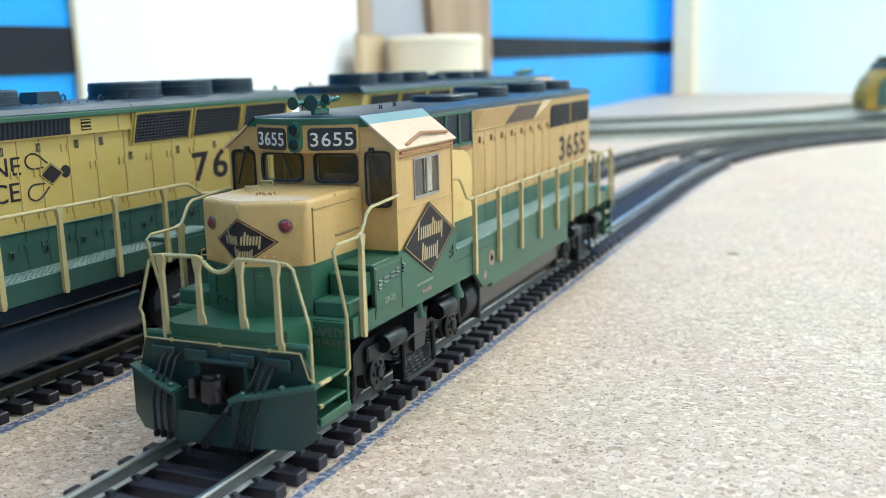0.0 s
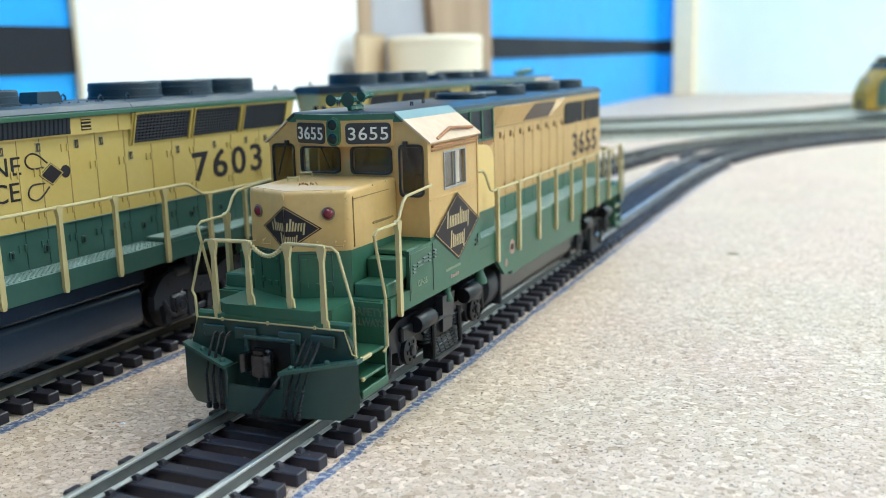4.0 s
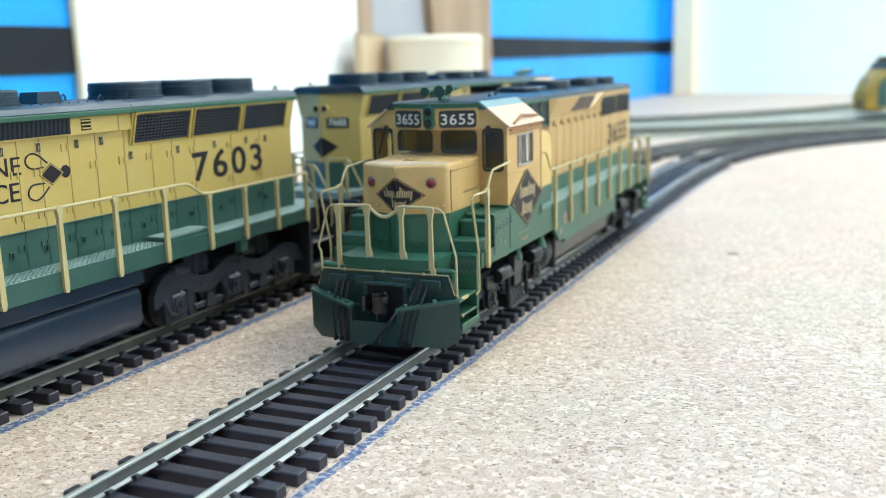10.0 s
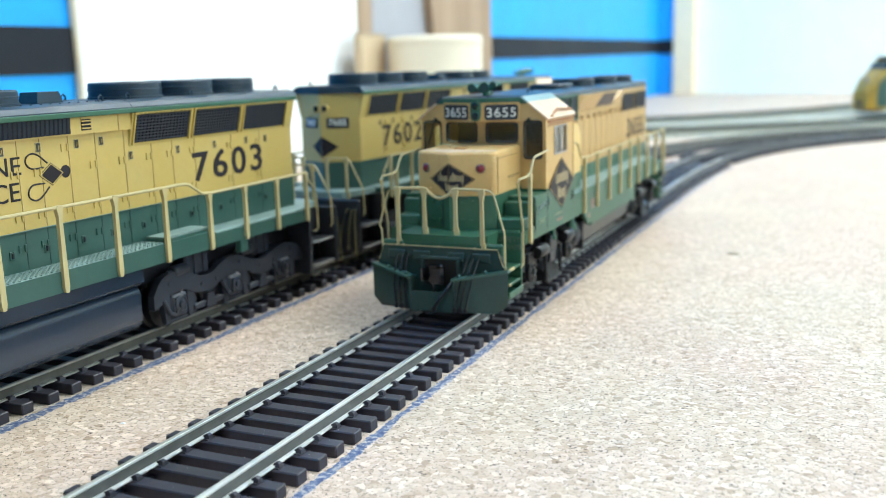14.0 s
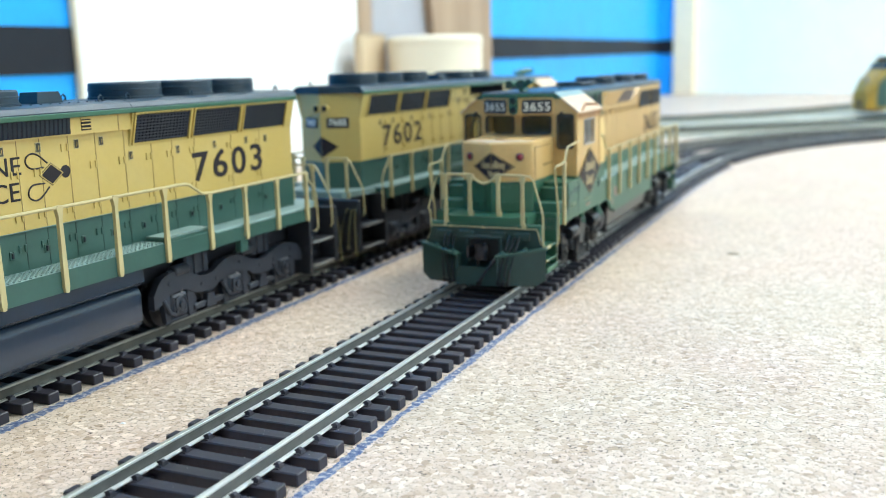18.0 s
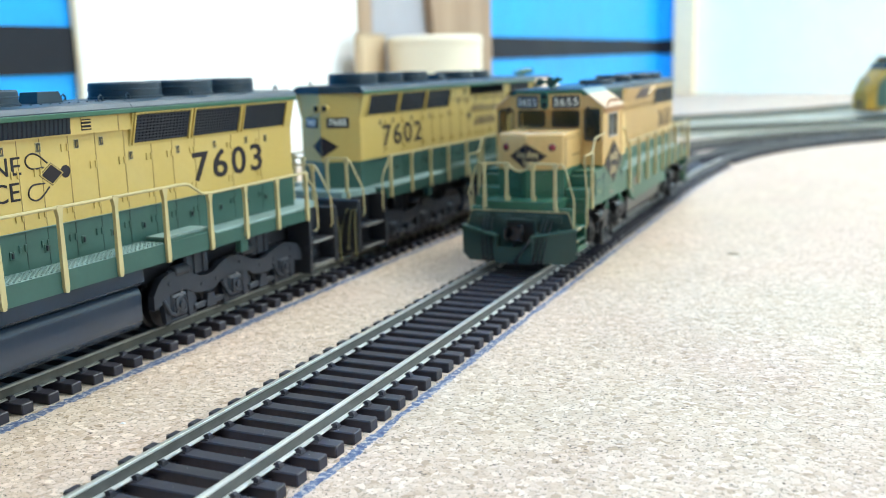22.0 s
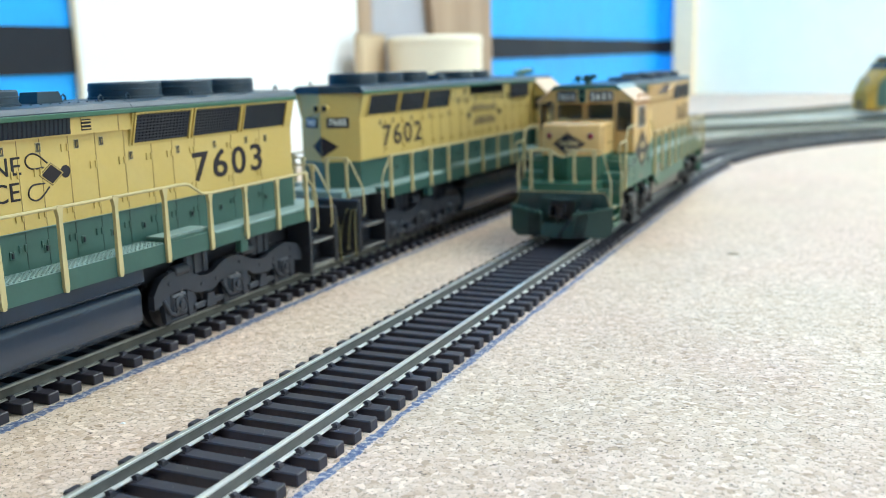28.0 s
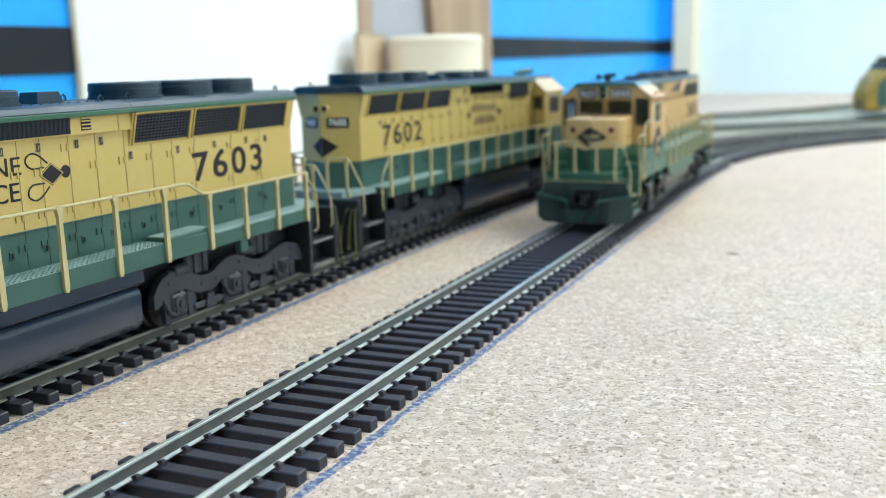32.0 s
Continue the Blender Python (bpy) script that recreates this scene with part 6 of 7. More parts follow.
        for y in ys:
            part("door_seam", box(NB(), s * 10.58, s * 10.67, y - 0.07, y + 0.07, 33.0, 46.0 if y < 62 else 49.5), SEAM, hood)
            part("door_seam", box(NB(), s * 10.58, s * 10.66, y - 0.1, y + 0.1, 25.6, 32.7), PILOT, base)
            for z in (34.6, 42.6 if y != 79.5 else 46.6):
                for e in (0.15, 1.55):
                    part("door_hinge", box(NB(), s * 10.6, s * 10.85, y + e, y + e + 0.42, z, z + 1.5, 0.08), YEL, hood)
            for e in (0.15, 1.55):
                part("door_hinge", box(NB(), s * 10.6, s * 10.85, y + e, y + e + 0.42, 29.0, 30.4, 0.08), GRNSD, base)
        for y, z in ((12.6, 43.8), (21.0, 44.0), (33.8, 44.0), (47.2, 44.0), (62.4, 44.1), (70.7, 47.8), (77.4, 47.8), (87.0, 47.9), (95.6, 47.8), (104, 47.8), (112, 47.8)):
            p_ = part("door_latch", box(NB(), s * 10.6, s * 10.74, y - 0.66, y + 0.66, z - 0.95, z + 0.95, 0.05), RAILING, hood)
            part("latch_recess", box(NB(), s * 10.74, s * 10.78, y - 0.5, y + 0.5, z - 0.8, z + 0.8), LATCH, p_)
            bm = tube(NB(), [(s * 10.8, y + 0.12, z - 0.5), (s * 10.95, y + 0.05, z), (s * 10.8, y - 0.15, z + 0.3)], 0.08, 6)
            part("latch_lever", bm, YEL, p_)
        for y in (14, 22, 33, 44, 60.2, 69.6, 77.8, 87.4, 95.6):
            p_ = part("door_latch", box(NB(), s * 10.58, s * 10.8, y - 0.6, y + 0.6, 28.0, 29.6, 0.08), GRNSD, base)
            part("latch_lever", tube(NB(), [(s * 10.85, y, 28.3), (s * 10.9, y, 29.3)], 0.28, 6), BLACK, p_)
        part("ridge", box(NB(), s * 10.5, s * 10.95, 0.5, 147, 32.65, 32.9, 0.08), GRNSD, base)
        part("roof_edge", box(NB(), s * 12.3, s * 12.75, -0.4, 147.1, 53.0, 54.0, 0.15), GRN, L, "green painted roof edge")
    # roof
    bm = prism(NB(), [(-12.6, 53.3), (12.6, 53.3), (12.6, 54.2), (11.9, 55.2), (10.4, 55.7), (-10.4, 55.7), (-11.9, 55.2), (-12.6, 54.2)], "y", -0.6, 62.8)
    part("radiator_roof", bm, ROOF, L, "dark green roof over the radiators")
    bm = prism(NB(), [(-12.5, 53.3), (12.5, 53.3), (12.5, 54.2), (11.8, 55.2), (10.3, 55.65), (-10.3, 55.65), (-11.8, 55.2), (-12.5, 54.2)], "y", 62.8, 147.2)
    part("hood_roof", bm, ROOF, L, "dark green hood roof")
    bm = NB()
    hull(bm, [(-12.5, 0, 53.4), (12.5, 0, 53.4), (0, -5.6, 53.4), (-11.6, 0, 55.5), (11.6, 0, 55.5), (0, -5.4, 55.5)])
    part("roof_visor", bm, ROOF, L)
    for y in (15.0, 32.0, 50.5):
        fan(L, 0, y, 55.6, 7.9, 3.6, ROOF)
    for y in (90.5, 106.5):
        fan(L, 0, y, 55.6, 7.4, 3.0, ROOF)
    part("exhaust_outlet", hull(NB(), [(-2.6, 71.6, 55.6), (2.6, 71.6, 55.6), (-2.6, 78.4, 55.6), (2.6, 78.4, 55.6), (-2.3, 72.2, 57.9), (2.3, 72.2, 57.9), (-2.3, 77.8, 57.9), (2.3, 77.8, 57.9)]), ROOF, L)
    for x, y in ((-9, 60), (9, 60), (-9, 68), (9, 68), (-9, 4), (9, 4), (-8.6, 38.5), (8.6, 38.5)):
        bm = tube(NB(), [(x, y - 0.6, 55.6), (x, y - 0.6, 56.5), (x, y, 57.0), (x, y + 0.6, 56.5), (x, y + 0.6, 55.6)], 0.2, 6)
        part("lift_eye", bm, ROOF, L)
    bm = NB()
    for s in (-1, 1):
        for k in range(40):
            lathe(bm, [(0.22, 55.6), (0.18, 55.82), (0.02, 55.85)], (s * 8.6, 64 + k * 2.4, 0), "z", 6)
    tagged(part("rivets", bm, ROOF, L), kind="stuff")
    # end face: number boards, twin lights, diamond
    for s in (-1, 1):
        u, out = Vector((s * 10.6, 5.4, 0)).normalized(), Vector((s * 5.4, -10.6, 0)).normalized()
        c = Vector((0, -5.0, 0))
        def slab_on(q0, q1, z0, z1, o, th, nm, mat, par, lab=""):
            return part(nm, hull(NB(), [tuple(c + u * q + out * (o + e) + Vector((0, 0, z))) for q in (q0, q1) for z in (z0, z1) for e in (0, th)]), mat, par, lab)
        nb = slab_on(1.8, 8.6, 43.1, 46.2, 0.0, 0.35, "number_board", BOARD, hood, "small black number board")
        tri = [c + Vector((0, 0, 40.6)), c + u * 5.2 + Vector((0, 0, 37.4)), c + Vector((0, 0, 34.2))]
        bm = NB()
        bm.faces.new([bm.verts.new((q + out * 0.1) * S) for q in tri])
        part("diamond_emblem", bm, INKBLK, hood, "dark diamond emblem")
        m = Matrix.Translation((c + u * 1.7 + Vector((0, 0, 49.0))) * S) @ Matrix.Rotation(radians(90), 4, "X")
        o = part("end_light", lathe(NB(), [(1.25, -0.8), (1.25, 0.9), (1.0, 1.1), (0.95, 0.8), (0.02, 0.7)], (0, 0, 0), "z", 18), YEL, hood)
        o.matrix_basis = m
        o = part("lens", lathe(NB(), [(0.93, 0.82), (0.6, 0.95), (0.02, 1.0)], (0, 0, 0), "z", 16), LENS, hood)
        o.matrix_basis = m
        slab_on(5.4, 7.6, 46.6, 47.0, 0, 0.5, "grab_iron", YEL, hood)
        # sill, walkway, platform
        bm = prism(NB(), [(3.4, 21.4), (198, 21.4), (198, 25.4), (46, 25.4), (44, 24.6), (3.4, 24.3)], "x", s * 16.7, s * 17.6)
        sill = part("side_sill", bm, GRNSD, L)
        part("walkway", box(NB(), s * 10.4, s * 16.8, 3, 196, 23.2, 24.4), GRNSD, L)
        bm = NB()
        for k in range(215):
            y = 62 + k * 0.62
            for j in range(6):
                x = 11.2 + 1.0 * j + (0.35 if k % 2 else 0.0)
                box(bm, s * x, s * (x + 0.72), y, y + 0.4, 25.3, 25.62)
        tagged(part("walkway_tread", bm, TREAD, L, "pale green studded walkway tread"), kind="stuff")
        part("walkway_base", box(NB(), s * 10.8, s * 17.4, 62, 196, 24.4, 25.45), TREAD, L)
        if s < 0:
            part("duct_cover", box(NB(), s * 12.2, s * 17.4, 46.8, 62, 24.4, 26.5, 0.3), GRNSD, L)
            part("cover_plate", box(NB(), s * 12.4, s * 17.2, 47.0, 61.8, 26.5, 26.62), TREAD, L, "pale cover plate")
        part("walkway_plate", box(NB(), s * 11, s * 17.3, 3, 46, 24.4, 24.9, 0.15), TREAD, L, "pale green walkway plate")
        part("sill_bracket", box(NB(), s * 15.4, s * 17.2, 31.8, 34.8, 18.2, 21.6, 0.2), GRNSD, L)
        bm = hull(NB(), [(s * x, y, z) for z in (22.9, 24.6) for x, y in ((0, -11.5), (10.6, -11.5), (10.9, 1.0), (14.0, 2.6), (0, 4))])
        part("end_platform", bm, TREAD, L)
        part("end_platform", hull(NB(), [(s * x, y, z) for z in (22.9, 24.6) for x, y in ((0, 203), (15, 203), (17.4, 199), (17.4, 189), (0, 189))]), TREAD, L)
        # black corner steps
        for y0, y1 in ((-10.5, 3.2), (195, 203.6)):
            inner = y1 if y0 < 0 else y0
            w = part("step_well", box(box(NB(), s * 10, s * 11, y0, y1, 6.4, 22.8), s * 10, s * 17, inner - 0.5, inner + 0.5, 6.4, 22.8), BLACK, L)
            for z in (8.2, 14.6):
                part("stair_tread", box(NB(), s * 11, s * 16.6, y0 + 0.4, y1 - 0.4, z - 0.5, z, 0.12), BLACK, w)
                part("tread_edge", box(NB(), s * 15.6, s * 17.0, y0 + 1.6, y1 - 1.6, z - 0.45, z + 0.1, 0.12), WORN, w, "worn pale tread edge")
        # handrails
        posts = [(5.6, 34.0), (19.4, 34.0), (33.0, 33.9), (46.6, 33.9), (61.6, 36.9), (76.2, 37.2), (90.6, 37.2), (105, 37.2), (119.5, 37.2), (134, 37.2)]
        wire = [(s * 17.9, 49.0, 34.4), (s * 17.9, 53.5, 37.0), (s * 17.9, 55.5, 37.2), (s * 17.9, 144, 37.5), (s * 17.2, 146.6, 37.6)]
        if s > 0:
            wire = [(s * 17.9, 144, 34.3), (s * 17.2, 146.6, 34.4)]
            posts = [(y, 34.0) for y, _ in posts]
        hr = part("handrail", tube(NB(), [(s * 17.9, 5.6, 34.2), (s * 17.9, 46.6, 34.1)] + wire, 0.34, 8), RAILING, L, "cream wire handrail")
        for y, z in posts:
            rail_post(hr, s * 17.9, y, 21.6, z, wide=0.62)
        bm = tube(NB(), [(s * 17.7, 5.6, 33.8), (s * 17.7, 1.6, 29.6), (s * 17.7, 0.4, 27.8), (s * 17.7, 0.2, 18.6), (s * 17.2, 1.4, 17.8)], 0.27, 8)
        part("step_rail", bm, RAILING, hr)
        bm = tube(NB(), [(s * 4, -9.2, 34.6), (s * 11.2, -9.2, 34.6), (s * 12.2, -9.2, 34.0), (s * 15.9, -9.2, 27), (s * 16.5, -9.2, 25.4), (s * 16.7, -9.2, 18.4), (s * 16.0, -9.2, 17.4)], 0.27, 8)
        er = part("end_handrail", bm, RAILING, L, "cream wire end rail")
        for x in (4.2, 11):
            front_post(er, s * x, -9.2, 22.6, 34.4)
        bm = tube(NB(), [(s * 4, 202.6, 34.6), (s * 11.7, 202.6, 34.6), (s * 16.8, 202.6, 26), (s * 17.6, 202.6, 18.4)], 0.34, 8)
        er = part("end_handrail", bm, RAILING, L, "cream wire end rail")
        for x in (4.2, 11):
            front_post(er, s * x, 202.6, 22.6, 34.4)
        for k, (x0, dx, z1) in enumerate(((4.2, 1.6, 8.5), (13.2, -2.6, 8.0), (14.6, -1.0, 9.0), (15.6, 0.6, 7.5))):
            bm = tube(NB(), [(s * x0, -11.6, 20.6), (s * (x0 + 0.2 * dx), -13.0, 19.6), (s * (x0 + 0.6 * dx), -13.9, 15.0), (s * (x0 + dx), -14.1, z1)], 0.3, 6)
            lathe(bm, [(0.4, z1 - 1.0), (0.55, z1 - 0.5), (0.4, z1 + 0.2)], (s * (x0 + dx), -14.1, 0), "z", 8)
            part("air_hose", bm, HOSE, L, "olive rubber air hose")
        for k in range(3):
            x = s * (6 + 1.4 * k)
            part("air_hose", tube(NB(), [(x, -11.8, 19), (x, -13.4, 17), (x - s * 0.8, -14.2, 11)], 0.35, 6), RAILING if k == 1 else BLACK, L)
    part("pilot", box(NB(), -16.6, 16.6, -12.2, -10.8, 7.0, 22.8, 0.4), BLACK, L)
    part("pilot", box(NB(), -16.6, 16.6, 203.0, 204.4, 7.0, 22.8, 0.4), BLACK, L)
    knuckle_coupler(L, -12.2, -1)
    knuckle_coupler(L, 204.4, 1)
    # tank and air reservoirs
    r = [(14.0 - 3.2 * (1 - math.cos(a)), 10.4 - 3.2 * math.sin(a)) for a in np.linspace(0, math.pi / 2, 6)]
    outline = [(12.2 + 1.8 * math.sin(a), 15.1 + 1.8 * math.cos(a)) for a in np.linspace(0, math.pi / 2, 9)] + r
    outline = outline + [(-x, z) for x, z in reversed(outline)]
    tk = part("fuel_tank", prism(NB(), outline, "y", 66.8, 134), TANK, L, "satin black fuel tank")
    for s in (-1, 1):
        part("air_reservoir", box(NB(), s * 12.4, s * 15.4, 66.5, 133, 17.6, 21.3, 0.5), TANK, L)
    # cab and short hood
    cf = [(-16.8, 25.6), (16.8, 25.6), (16.8, 48.4), (10.8, 53.8), (-10.8, 53.8), (-16.8, 48.4)]
    cab = part("cab", prism(NB(), cf, "y", 147.2, 171), YEL, L, "yellow cab body")
    part("cab_base", box(NB(), -16.9, 16.9, 147.1, 180, 24.4, 32.8), GRNSD, cab)
    part("cab_roof", prism(NB(), [(-10.9, 53.7), (10.9, 53.7), (10.4, 55.2), (-10.4, 55.2)], "y", 146.8, 171.6), ROOF, cab)
    nose_plan = [(-10.4, 171), (10.4, 171), (10.2, 189), (9.2, 190.2), (0, 193), (-9.2, 190.2), (-10.2, 189)]
    part("nose_base", prism(NB(), nose_plan, "z", 24.6, 32.8), GRNSD, L)
    nose = part("nose", hull(NB(), [(x, y, 32.8) for x, y in nose_plan] + [(x, y, 40.6) for x, y in nose_plan] + [(x * 0.95, y - (0.6 if y > 172 else 0), 41.8) for x, y in nose_plan]), YEL, L, "yellow short hood")
    diamond("diamond_emblem", nose, (0, 193, 36.6), (1, 0, 0), (0, 0, 1), 9, 6.4, (0, 1, 0), INKBLK)
    for s in (-1, 1):
        nrm = Vector((5.4, 0, 6.0)).normalized()
        pts = []
        for k in (0, 1):
            q = Vector((10.8 + 6.4 * k, 0, 53.9 - 5.76 * k))
            for y in (146.9, 171.5):
                for e in (0.03, 0.4):
                    p_ = q + nrm * e
                    pts.append((s * p_.x, y, p_.z))
        part("roof_slope", hull(NB(), pts), TANROOF, cab, "pale cream roof slope")
        sw = part("side_window", box(NB(), s * 16.75, s * 17.0, 152, 165, 38.8, 46.6, 0.1), SILVER, cab, "silver-framed side window")
        for a, b in ((152.6, 158.2), (158.8, 164.4)):
            part("pane", box(NB(), s * 16.98, s * 17.06, a, b, 39.4, 46.0), LENS, sw)
        gasket_window("windshield", cab, [(s * 9.6, 171, 42.2), (s * 1.2, 171, 42.2), (s * 1.2, 171, 47), (s * 9.6, 171, 47)], 0.6, out=(0, 1, 0))
        gasket_window("front_side_window", cab, [(s * 16, 171, 38), (s * 11.2, 171, 38), (s * 11.2, 171, 47.4), (s * 16, 171, 47.4)], 0.55, out=(0, 1, 0))
        part("number_board", box(NB(), s * 2.2, s * 9.8, 171, 172.6, 48.4, 52.2, 0.3), BOARD, cab)
        bm = tube(NB(), [(s * 17.6, 171.4, 40), (s * 17.6, 182, 40), (s * 17.6, 185, 36), (s * 17.6, 194, 36), (s * 17.6, 191, 24), (s * 17.6, 191, 15)], 0.34, 8)
        hr = part("handrail", bm, RAILING, L, "cream wire handrail")
        rail_post(hr, s * 17.7, 184.8, 21.6, 36.2)
        # dark grille behind the cab
        part("blower_grille", box(NB(), s * 11.58, s * 11.72, 119.5, 140.5, 47.2, 53.2), GRILLE, hood)
        part("cab_end_window", box(NB(), s * 11.6, s * 15.6, 147, 147.2, 41, 46.6), LENS, cab)
    part("headlight", lathe(lathe(NB(), [(1.3, 171), (1.3, 173.4), (0.9, 173.4), (0.85, 173), (0.02, 173)], (0, 0, 51.4), "y", 16), [(1.3, 171), (1.3, 173.4), (0.9, 173.4), (0.85, 173), (0.02, 173)], (0, 0, 48.8), "y", 16), GRILLE, cab)
    h = part("horn", box(NB(), -0.6, 0.6, 156, 165, 55.2, 56.6, 0.2), HORN, L, "green air horn")
    for x, r_ in ((-2.4, 1.3), (0, 1.6), (2.4, 1.3)):
        part("trumpet", lathe(NB(), [(r_, 168), (r_ * 0.6, 166.6), (r_ * 0.35, 160), (0.3, 158)], (x, 0, 57.4), "y", 16), HORN, h)
    six_wheel_truck(L, 33.4)
    six_wheel_truck(L, 163.5)
    return L


SD_FIRST = build_sd()
SD_SECOND = copy_thing(SD_FIRST, pose(-62.9 * S, 114.5 * S, 0, 0, 0, -2.3))
place(SD_FIRST, pose(-64.0 * S, 77.8 * S, 0, 0, 0, 180))
tagged(SD_FIRST, "yellow and dark green six-axle model diesel locomotive with dark road number")
tagged(SD_SECOND, "yellow and green six-axle model diesel coupled behind another parked unit")


def hood_of(loco):
    return [c for c in loco.children if c.name.startswith("long_hood")][0]


def flat_loop(parent, c, pts, r, mat, name, label=""):
    """A painted loop on the hood's side."""
    return part(name, tube(NB(), [(c, y, z) for y, z in spline(pts)], r, 6), mat, parent, label)


for loco, num, s in ((SD_FIRST, "7603", -1), (SD_SECOND, "7602", 1)):
    hood = hood_of(loco)
    x = s * 10.6
    if s < 0:
        lettering("number", num, 6.9, 27.8, INKBLK, hood, (x, 42.3, 35.9), -90, 0.014, "dark road number", spread=1.2)
        # the end letters of the slogan and the emblem beside them
        lettering("lettering", "NE", 3.3, 6.4, INKBLK, hood, (x, 97.9, 43.3), -90, 0.0, "dark slogan lettering")
        lettering("lettering", "CE", 3.5, 6.0, INKBLK, hood, (x, 98.3, 38.5), -90, 0.0, "dark slogan lettering")
        ey, ez = 84.3, 42.6
    else:
        lettering("number", num, 6.9, 27.0, INKBLK, hood, (x, 14.0, 36.1), 90, 0.014, "dark road number", spread=1.2)
        bm = bars(NB(), 83, 107, 43.2, 46.4, 9, "x", (x, x + s * 0.1), 0.45, seed=5)
        bars(bm, 85, 106, 38.2, 41.4, 8, "x", (x, x + s * 0.1), 0.45, seed=6)
        part("lettering_bar", bm, PALEINK, hood, "dark slogan lettering")
        ey, ez = 77.0, 42.8
    # end number boards
    for e in (-1, 1):
        u, out = Vector((e * 10.6, 5.4, 0)).normalized(), Vector((e * 5.4, -10.6, 0)).normalized()
        q = Vector((0, -5.0, 0)) + u * (2.5 if e > 0 else 7.9) + out * 0.36
        lettering("number", num, 2.0, 5.4, WHITE_T, hood, (q.x, q.y, 43.8), math.degrees(math.atan2(u.y * e, u.x * e)), 0.03, "white road number")
    xo = x + s * 0.05
    if s > 0:
        for ye in (80.5, 110.0):
            diamond("emblem", hood, (x, ye, 42.2), (0, 1, 0), (0, 0, 1), 4.6, 3.6, (s, 0, 0), INKBLK, YEL)
        continue
    d, _ = diamond("emblem", hood, (x, ey, ez), (0, 1, 0), (0, 0, 1), 6.2, 4.4, (s, 0, 0), INKBLK, YEL)
    k = -s
    for up in (-1, 1):
        drop = ((0.9, 2.35), (3.0, 4.0), (4.6, 4.5), (6.0, 3.9), (6.3, 2.9), (5.6, 1.9), (4.4, 1.5), (2.0, 1.55))
        flat_loop(d, xo, [(ey + k * a * 0.95, ez + up * b * (0.95 if up > 0 else 1.0)) for a, b in drop], 0.17, INKBLK, "emblem_loop")
    part("emblem_disc", lathe(NB(), [(1.25, xo), (1.25, xo + s * 0.02), (0.02, xo + s * 0.025)], (0, ey - k * 3.5, ez + 0.15), "x", 16), INKBLK, d)

# ---- the streamlined unit on the far curve ----


MUST = paint("weathered_mustard_paint", (0.40, 0.25, 0.03), 0.45, vary=0.45, grain=260, dust=0.9, dust_rgb=(0.12, 0.09, 0.03))


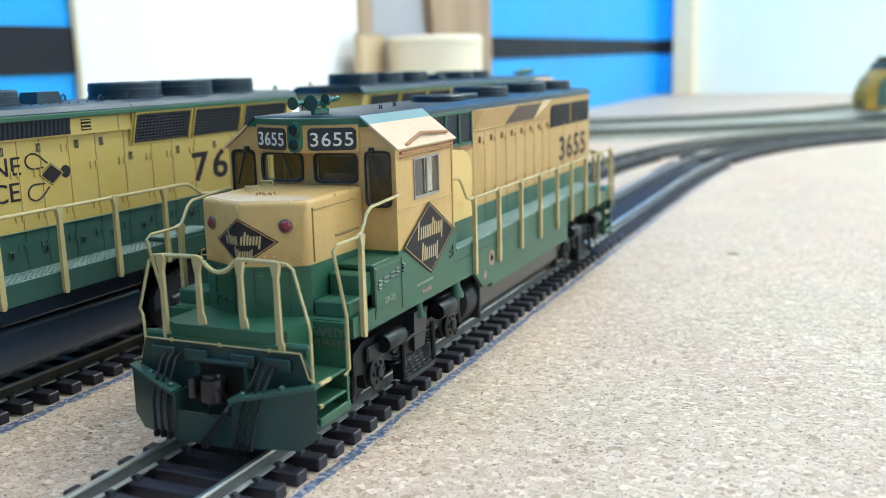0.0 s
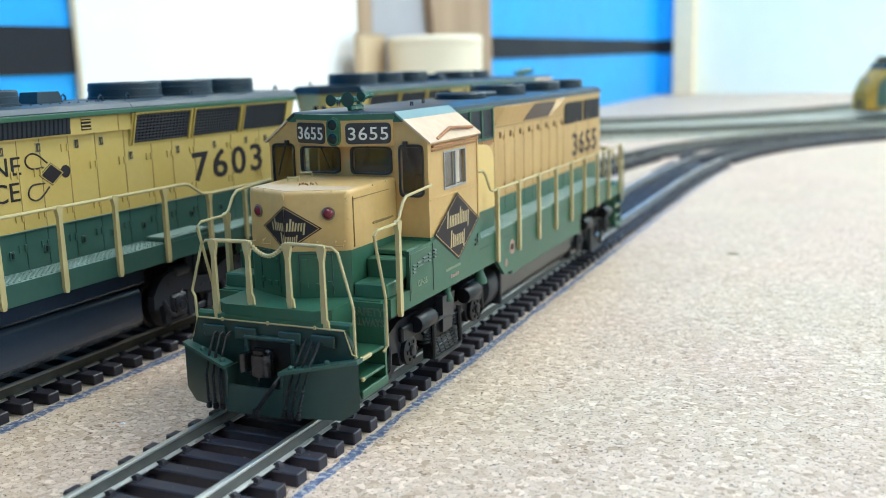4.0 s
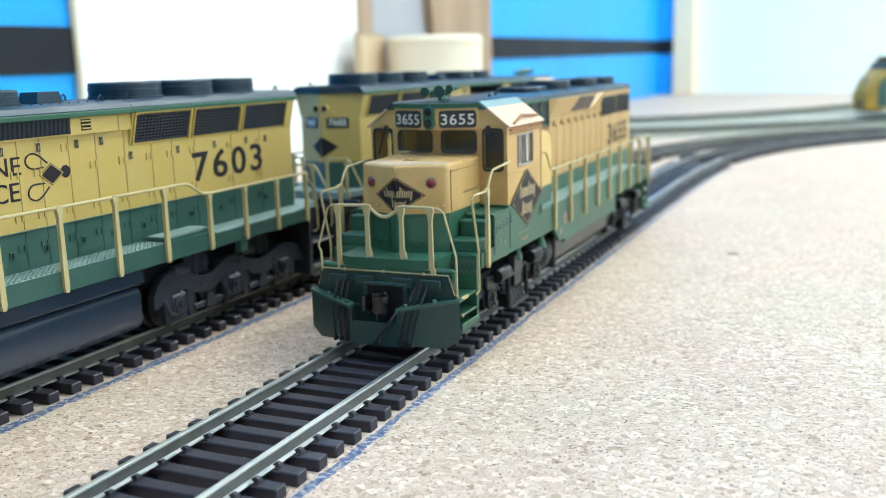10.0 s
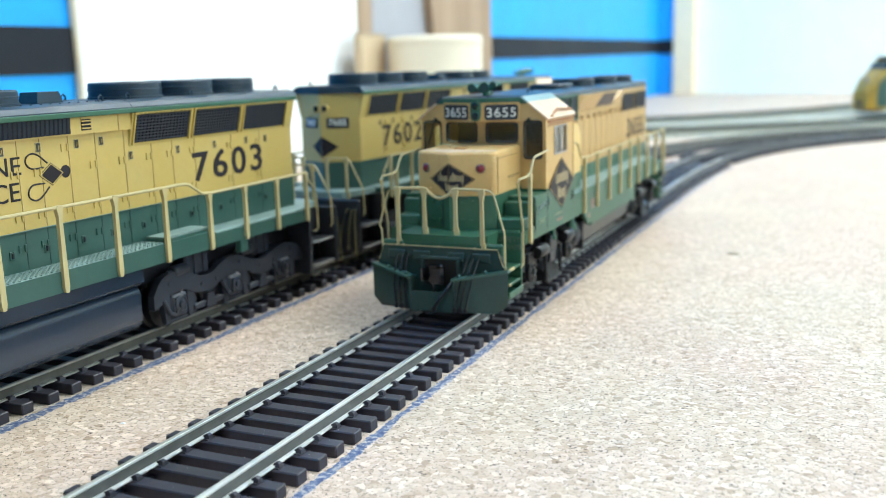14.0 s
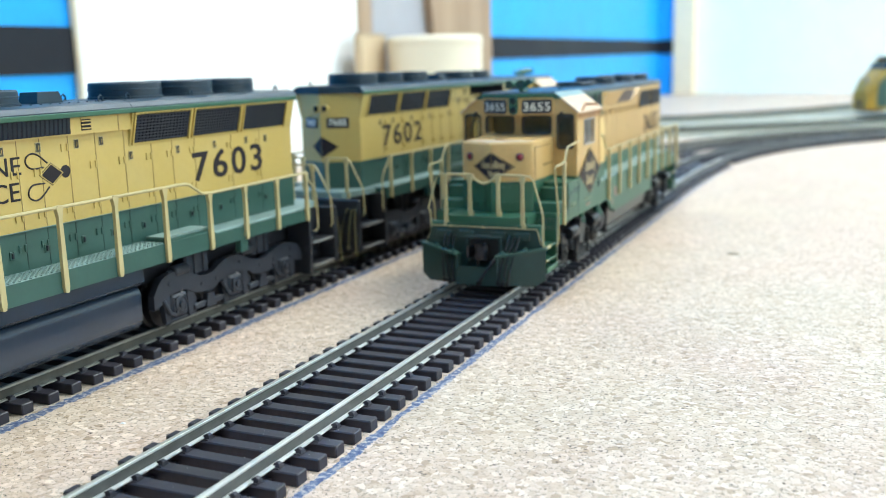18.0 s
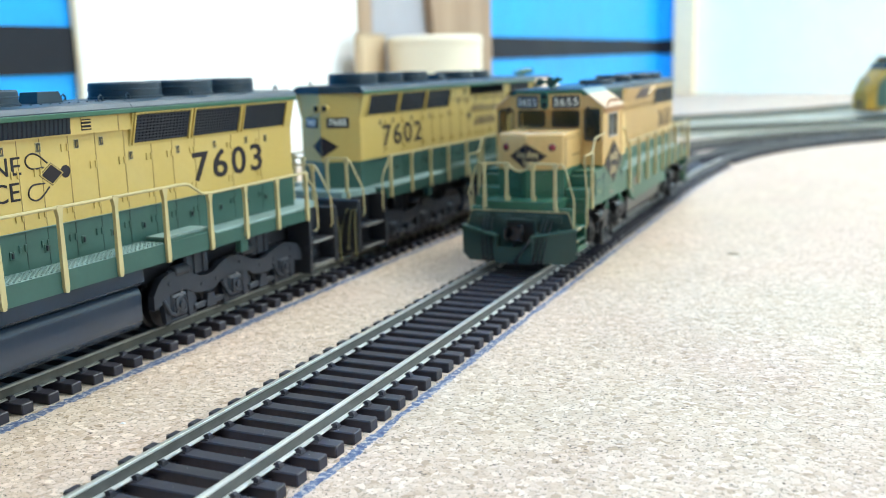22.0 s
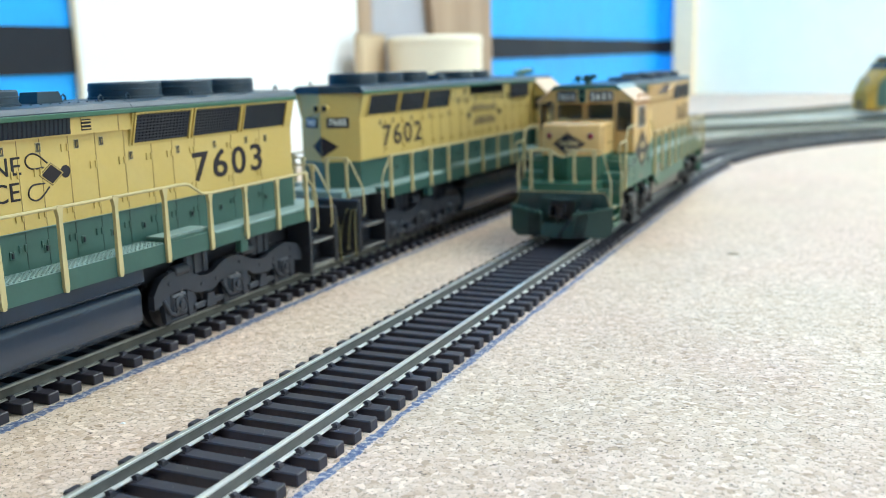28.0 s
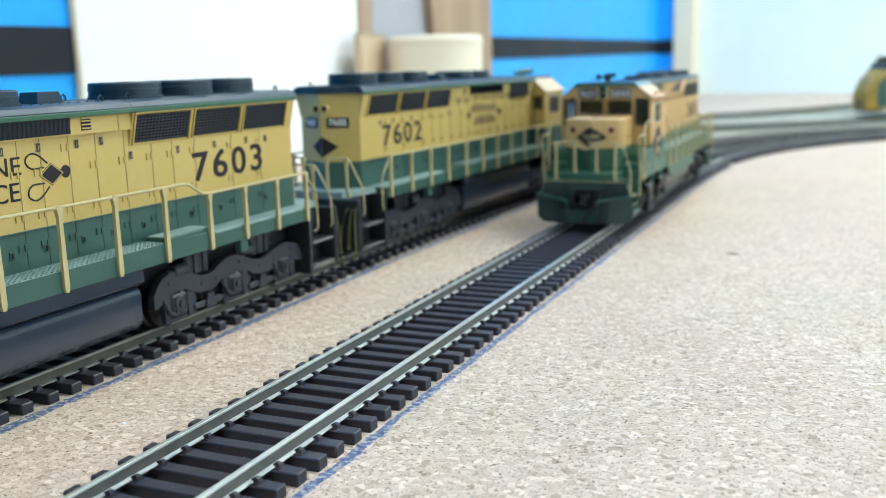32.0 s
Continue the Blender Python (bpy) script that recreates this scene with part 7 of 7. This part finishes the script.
def build_cab_unit():
    """A round-nosed cab unit: its sections swell from the nose to the full body."""
    L = thing("cab_unit_locomotive", "mustard round-nosed model diesel with green sides on the curve", "locomotive", "model locomotives")

    def section(y, half, z0, z1, n=14):
        pts = []
        for k in range(n + 1):
            a = math.pi * k / n
            x = half * math.copysign(abs(math.cos(a)) ** 0.45, math.cos(a))
            z = z1 - 7 + 7 * abs(math.sin(a)) ** 0.6 if 0 < k < n else z1 - 7
            pts.append((x, y, z))
        return [(half, y, z0)] + pts + [(-half, y, z0)]
    def loft(secs):
        bm = NB()
        rows = [[bm.verts.new(Vector(p) * S) for p in s] for s in secs]
        for a, b in zip(rows, rows[1:]):
            for k in range(len(a)):
                j = (k + 1) % len(a)
                bm.faces.new((a[k], a[j], b[j], b[k]))
        bm.faces.new(rows[0]), bm.faces.new(rows[-1])
        return bm
    nose = [section(-3, 10, 7, 24), section(1, 12.5, 6.5, 30), section(6, 14.8, 6.5, 36.5), section(12, 16.2, 6.5, 40.5), section(15, 16.6, 6.5, 43.5), section(22, 17, 6.5, 52.5), section(26, 17.2, 6.5, 55)]
    part("nose", loft(nose), MUST, L, "rounded yellow nose")
    part("body", loft([section(26, 17.2, 8, 55), section(180, 17.2, 8, 55)]), GRNSD, L, "dark green body side")
    for s in (-1, 1):
        bm = hull(NB(), [(s * x, y, z) for x, y, z in ((14.6, 4.5, 9), (14.4, 5.0, 30), (16.7, 12, 9), (16.6, 12, 38), (17.5, 26, 9), (17.5, 26, 46), (14.2, 9, 9), (16.4, 26, 46))])
        part("nose_side", bm, GRNSD, L, "dark green nose side")
        for z in (12, 20, 28):
            part("grab_iron", tube(NB(), [(s * 8, 3.0 + (z - 12) * 0.12, z), (s * 8, 1.0 + (z - 12) * 0.12, z), (s * 12, 3.5 + (z - 12) * 0.12, z), (s * 12, 5.5 + (z - 12) * 0.12, z)], 0.5, 6), LATCH, L)
    part("pilot", hull(NB(), [(x, y, z) for x, y in ((-13, 2), (13, 2), (-15, 10), (15, 10)) for z in (4, 9)]), BLACK, L)
    part("coupler_slot", box(NB(), -3, 3, -4.2, -2, 9, 15, 0.4), BLACK, L)
    part("roof", box(NB(), -11, 11, 20, 180, 54.4, 56, 0.8), ROOF, L)
    for s in (-1, 1):
        part("windshield", hull(NB(), [(s * 1.4, 15.2, 44.6), (s * 13, 15.8, 44.6), (s * 1.4, 21.0, 51.6), (s * 12, 21.4, 51.0), (s * 1.4, 17, 44.6), (s * 13, 17.5, 44.6)]), LENS, L)
        part("side_window", box(NB(), s * 17.0, s * 17.4, 28, 38, 40, 48, 0.4), LENS, L)
        part("side_stripe", box(NB(), s * 17.1, s * 17.35, 26.4, 179, 30, 33, 0.05), YEL, L)
        for y in (40, 140):
            part("truck", box(NB(), s * 12, s * 15, y - 20, y + 20, 5.5, 12, 0.8), BLACK, L)
    part("headlight", lathe(NB(), [(2.2, 4.5), (2.4, 3.2), (1.8, 3.0), (0.02, 3.3)], (0, 0, 34.5), "y", 16), SILVER, L)
    for y in (30, 55, 130, 155):
        wheelset(L, y)
    return L


CAB_UNIT = build_cab_unit()
place(CAB_UNIT, pose(84 * S, 862 * S, 2.4 * S, 0, 0, -52))


def motions():
    """The hood unit stands until 2.1 s, then backs away at a steady 6.96 mm a second; its wheels roll with it."""
    speed, start = 6.96, 2.13

    def gone(t):
        if t <= start - 0.1:
            return 0.0
        if t < start + 0.1:
            return speed * (t - start + 0.1) ** 2 / 0.4
        return speed * (t - start)
    times = [0.0, 1.0, 1.9, 2.03, 2.13, 2.23, 2.4, 2.7] + [3.0 + k for k in range(30)]
    walk(GP, [(t, pose(0, gone(t) * S, 0)) for t in times if t <= 32.0])
    for w in GP_WHEELS:
        y, z = w.location.y, w.location.z
        walk(w, [(t, pose(0, y, z, -math.degrees(gone(t) / 5.75))) for t in times if t <= 32.0])


motions()
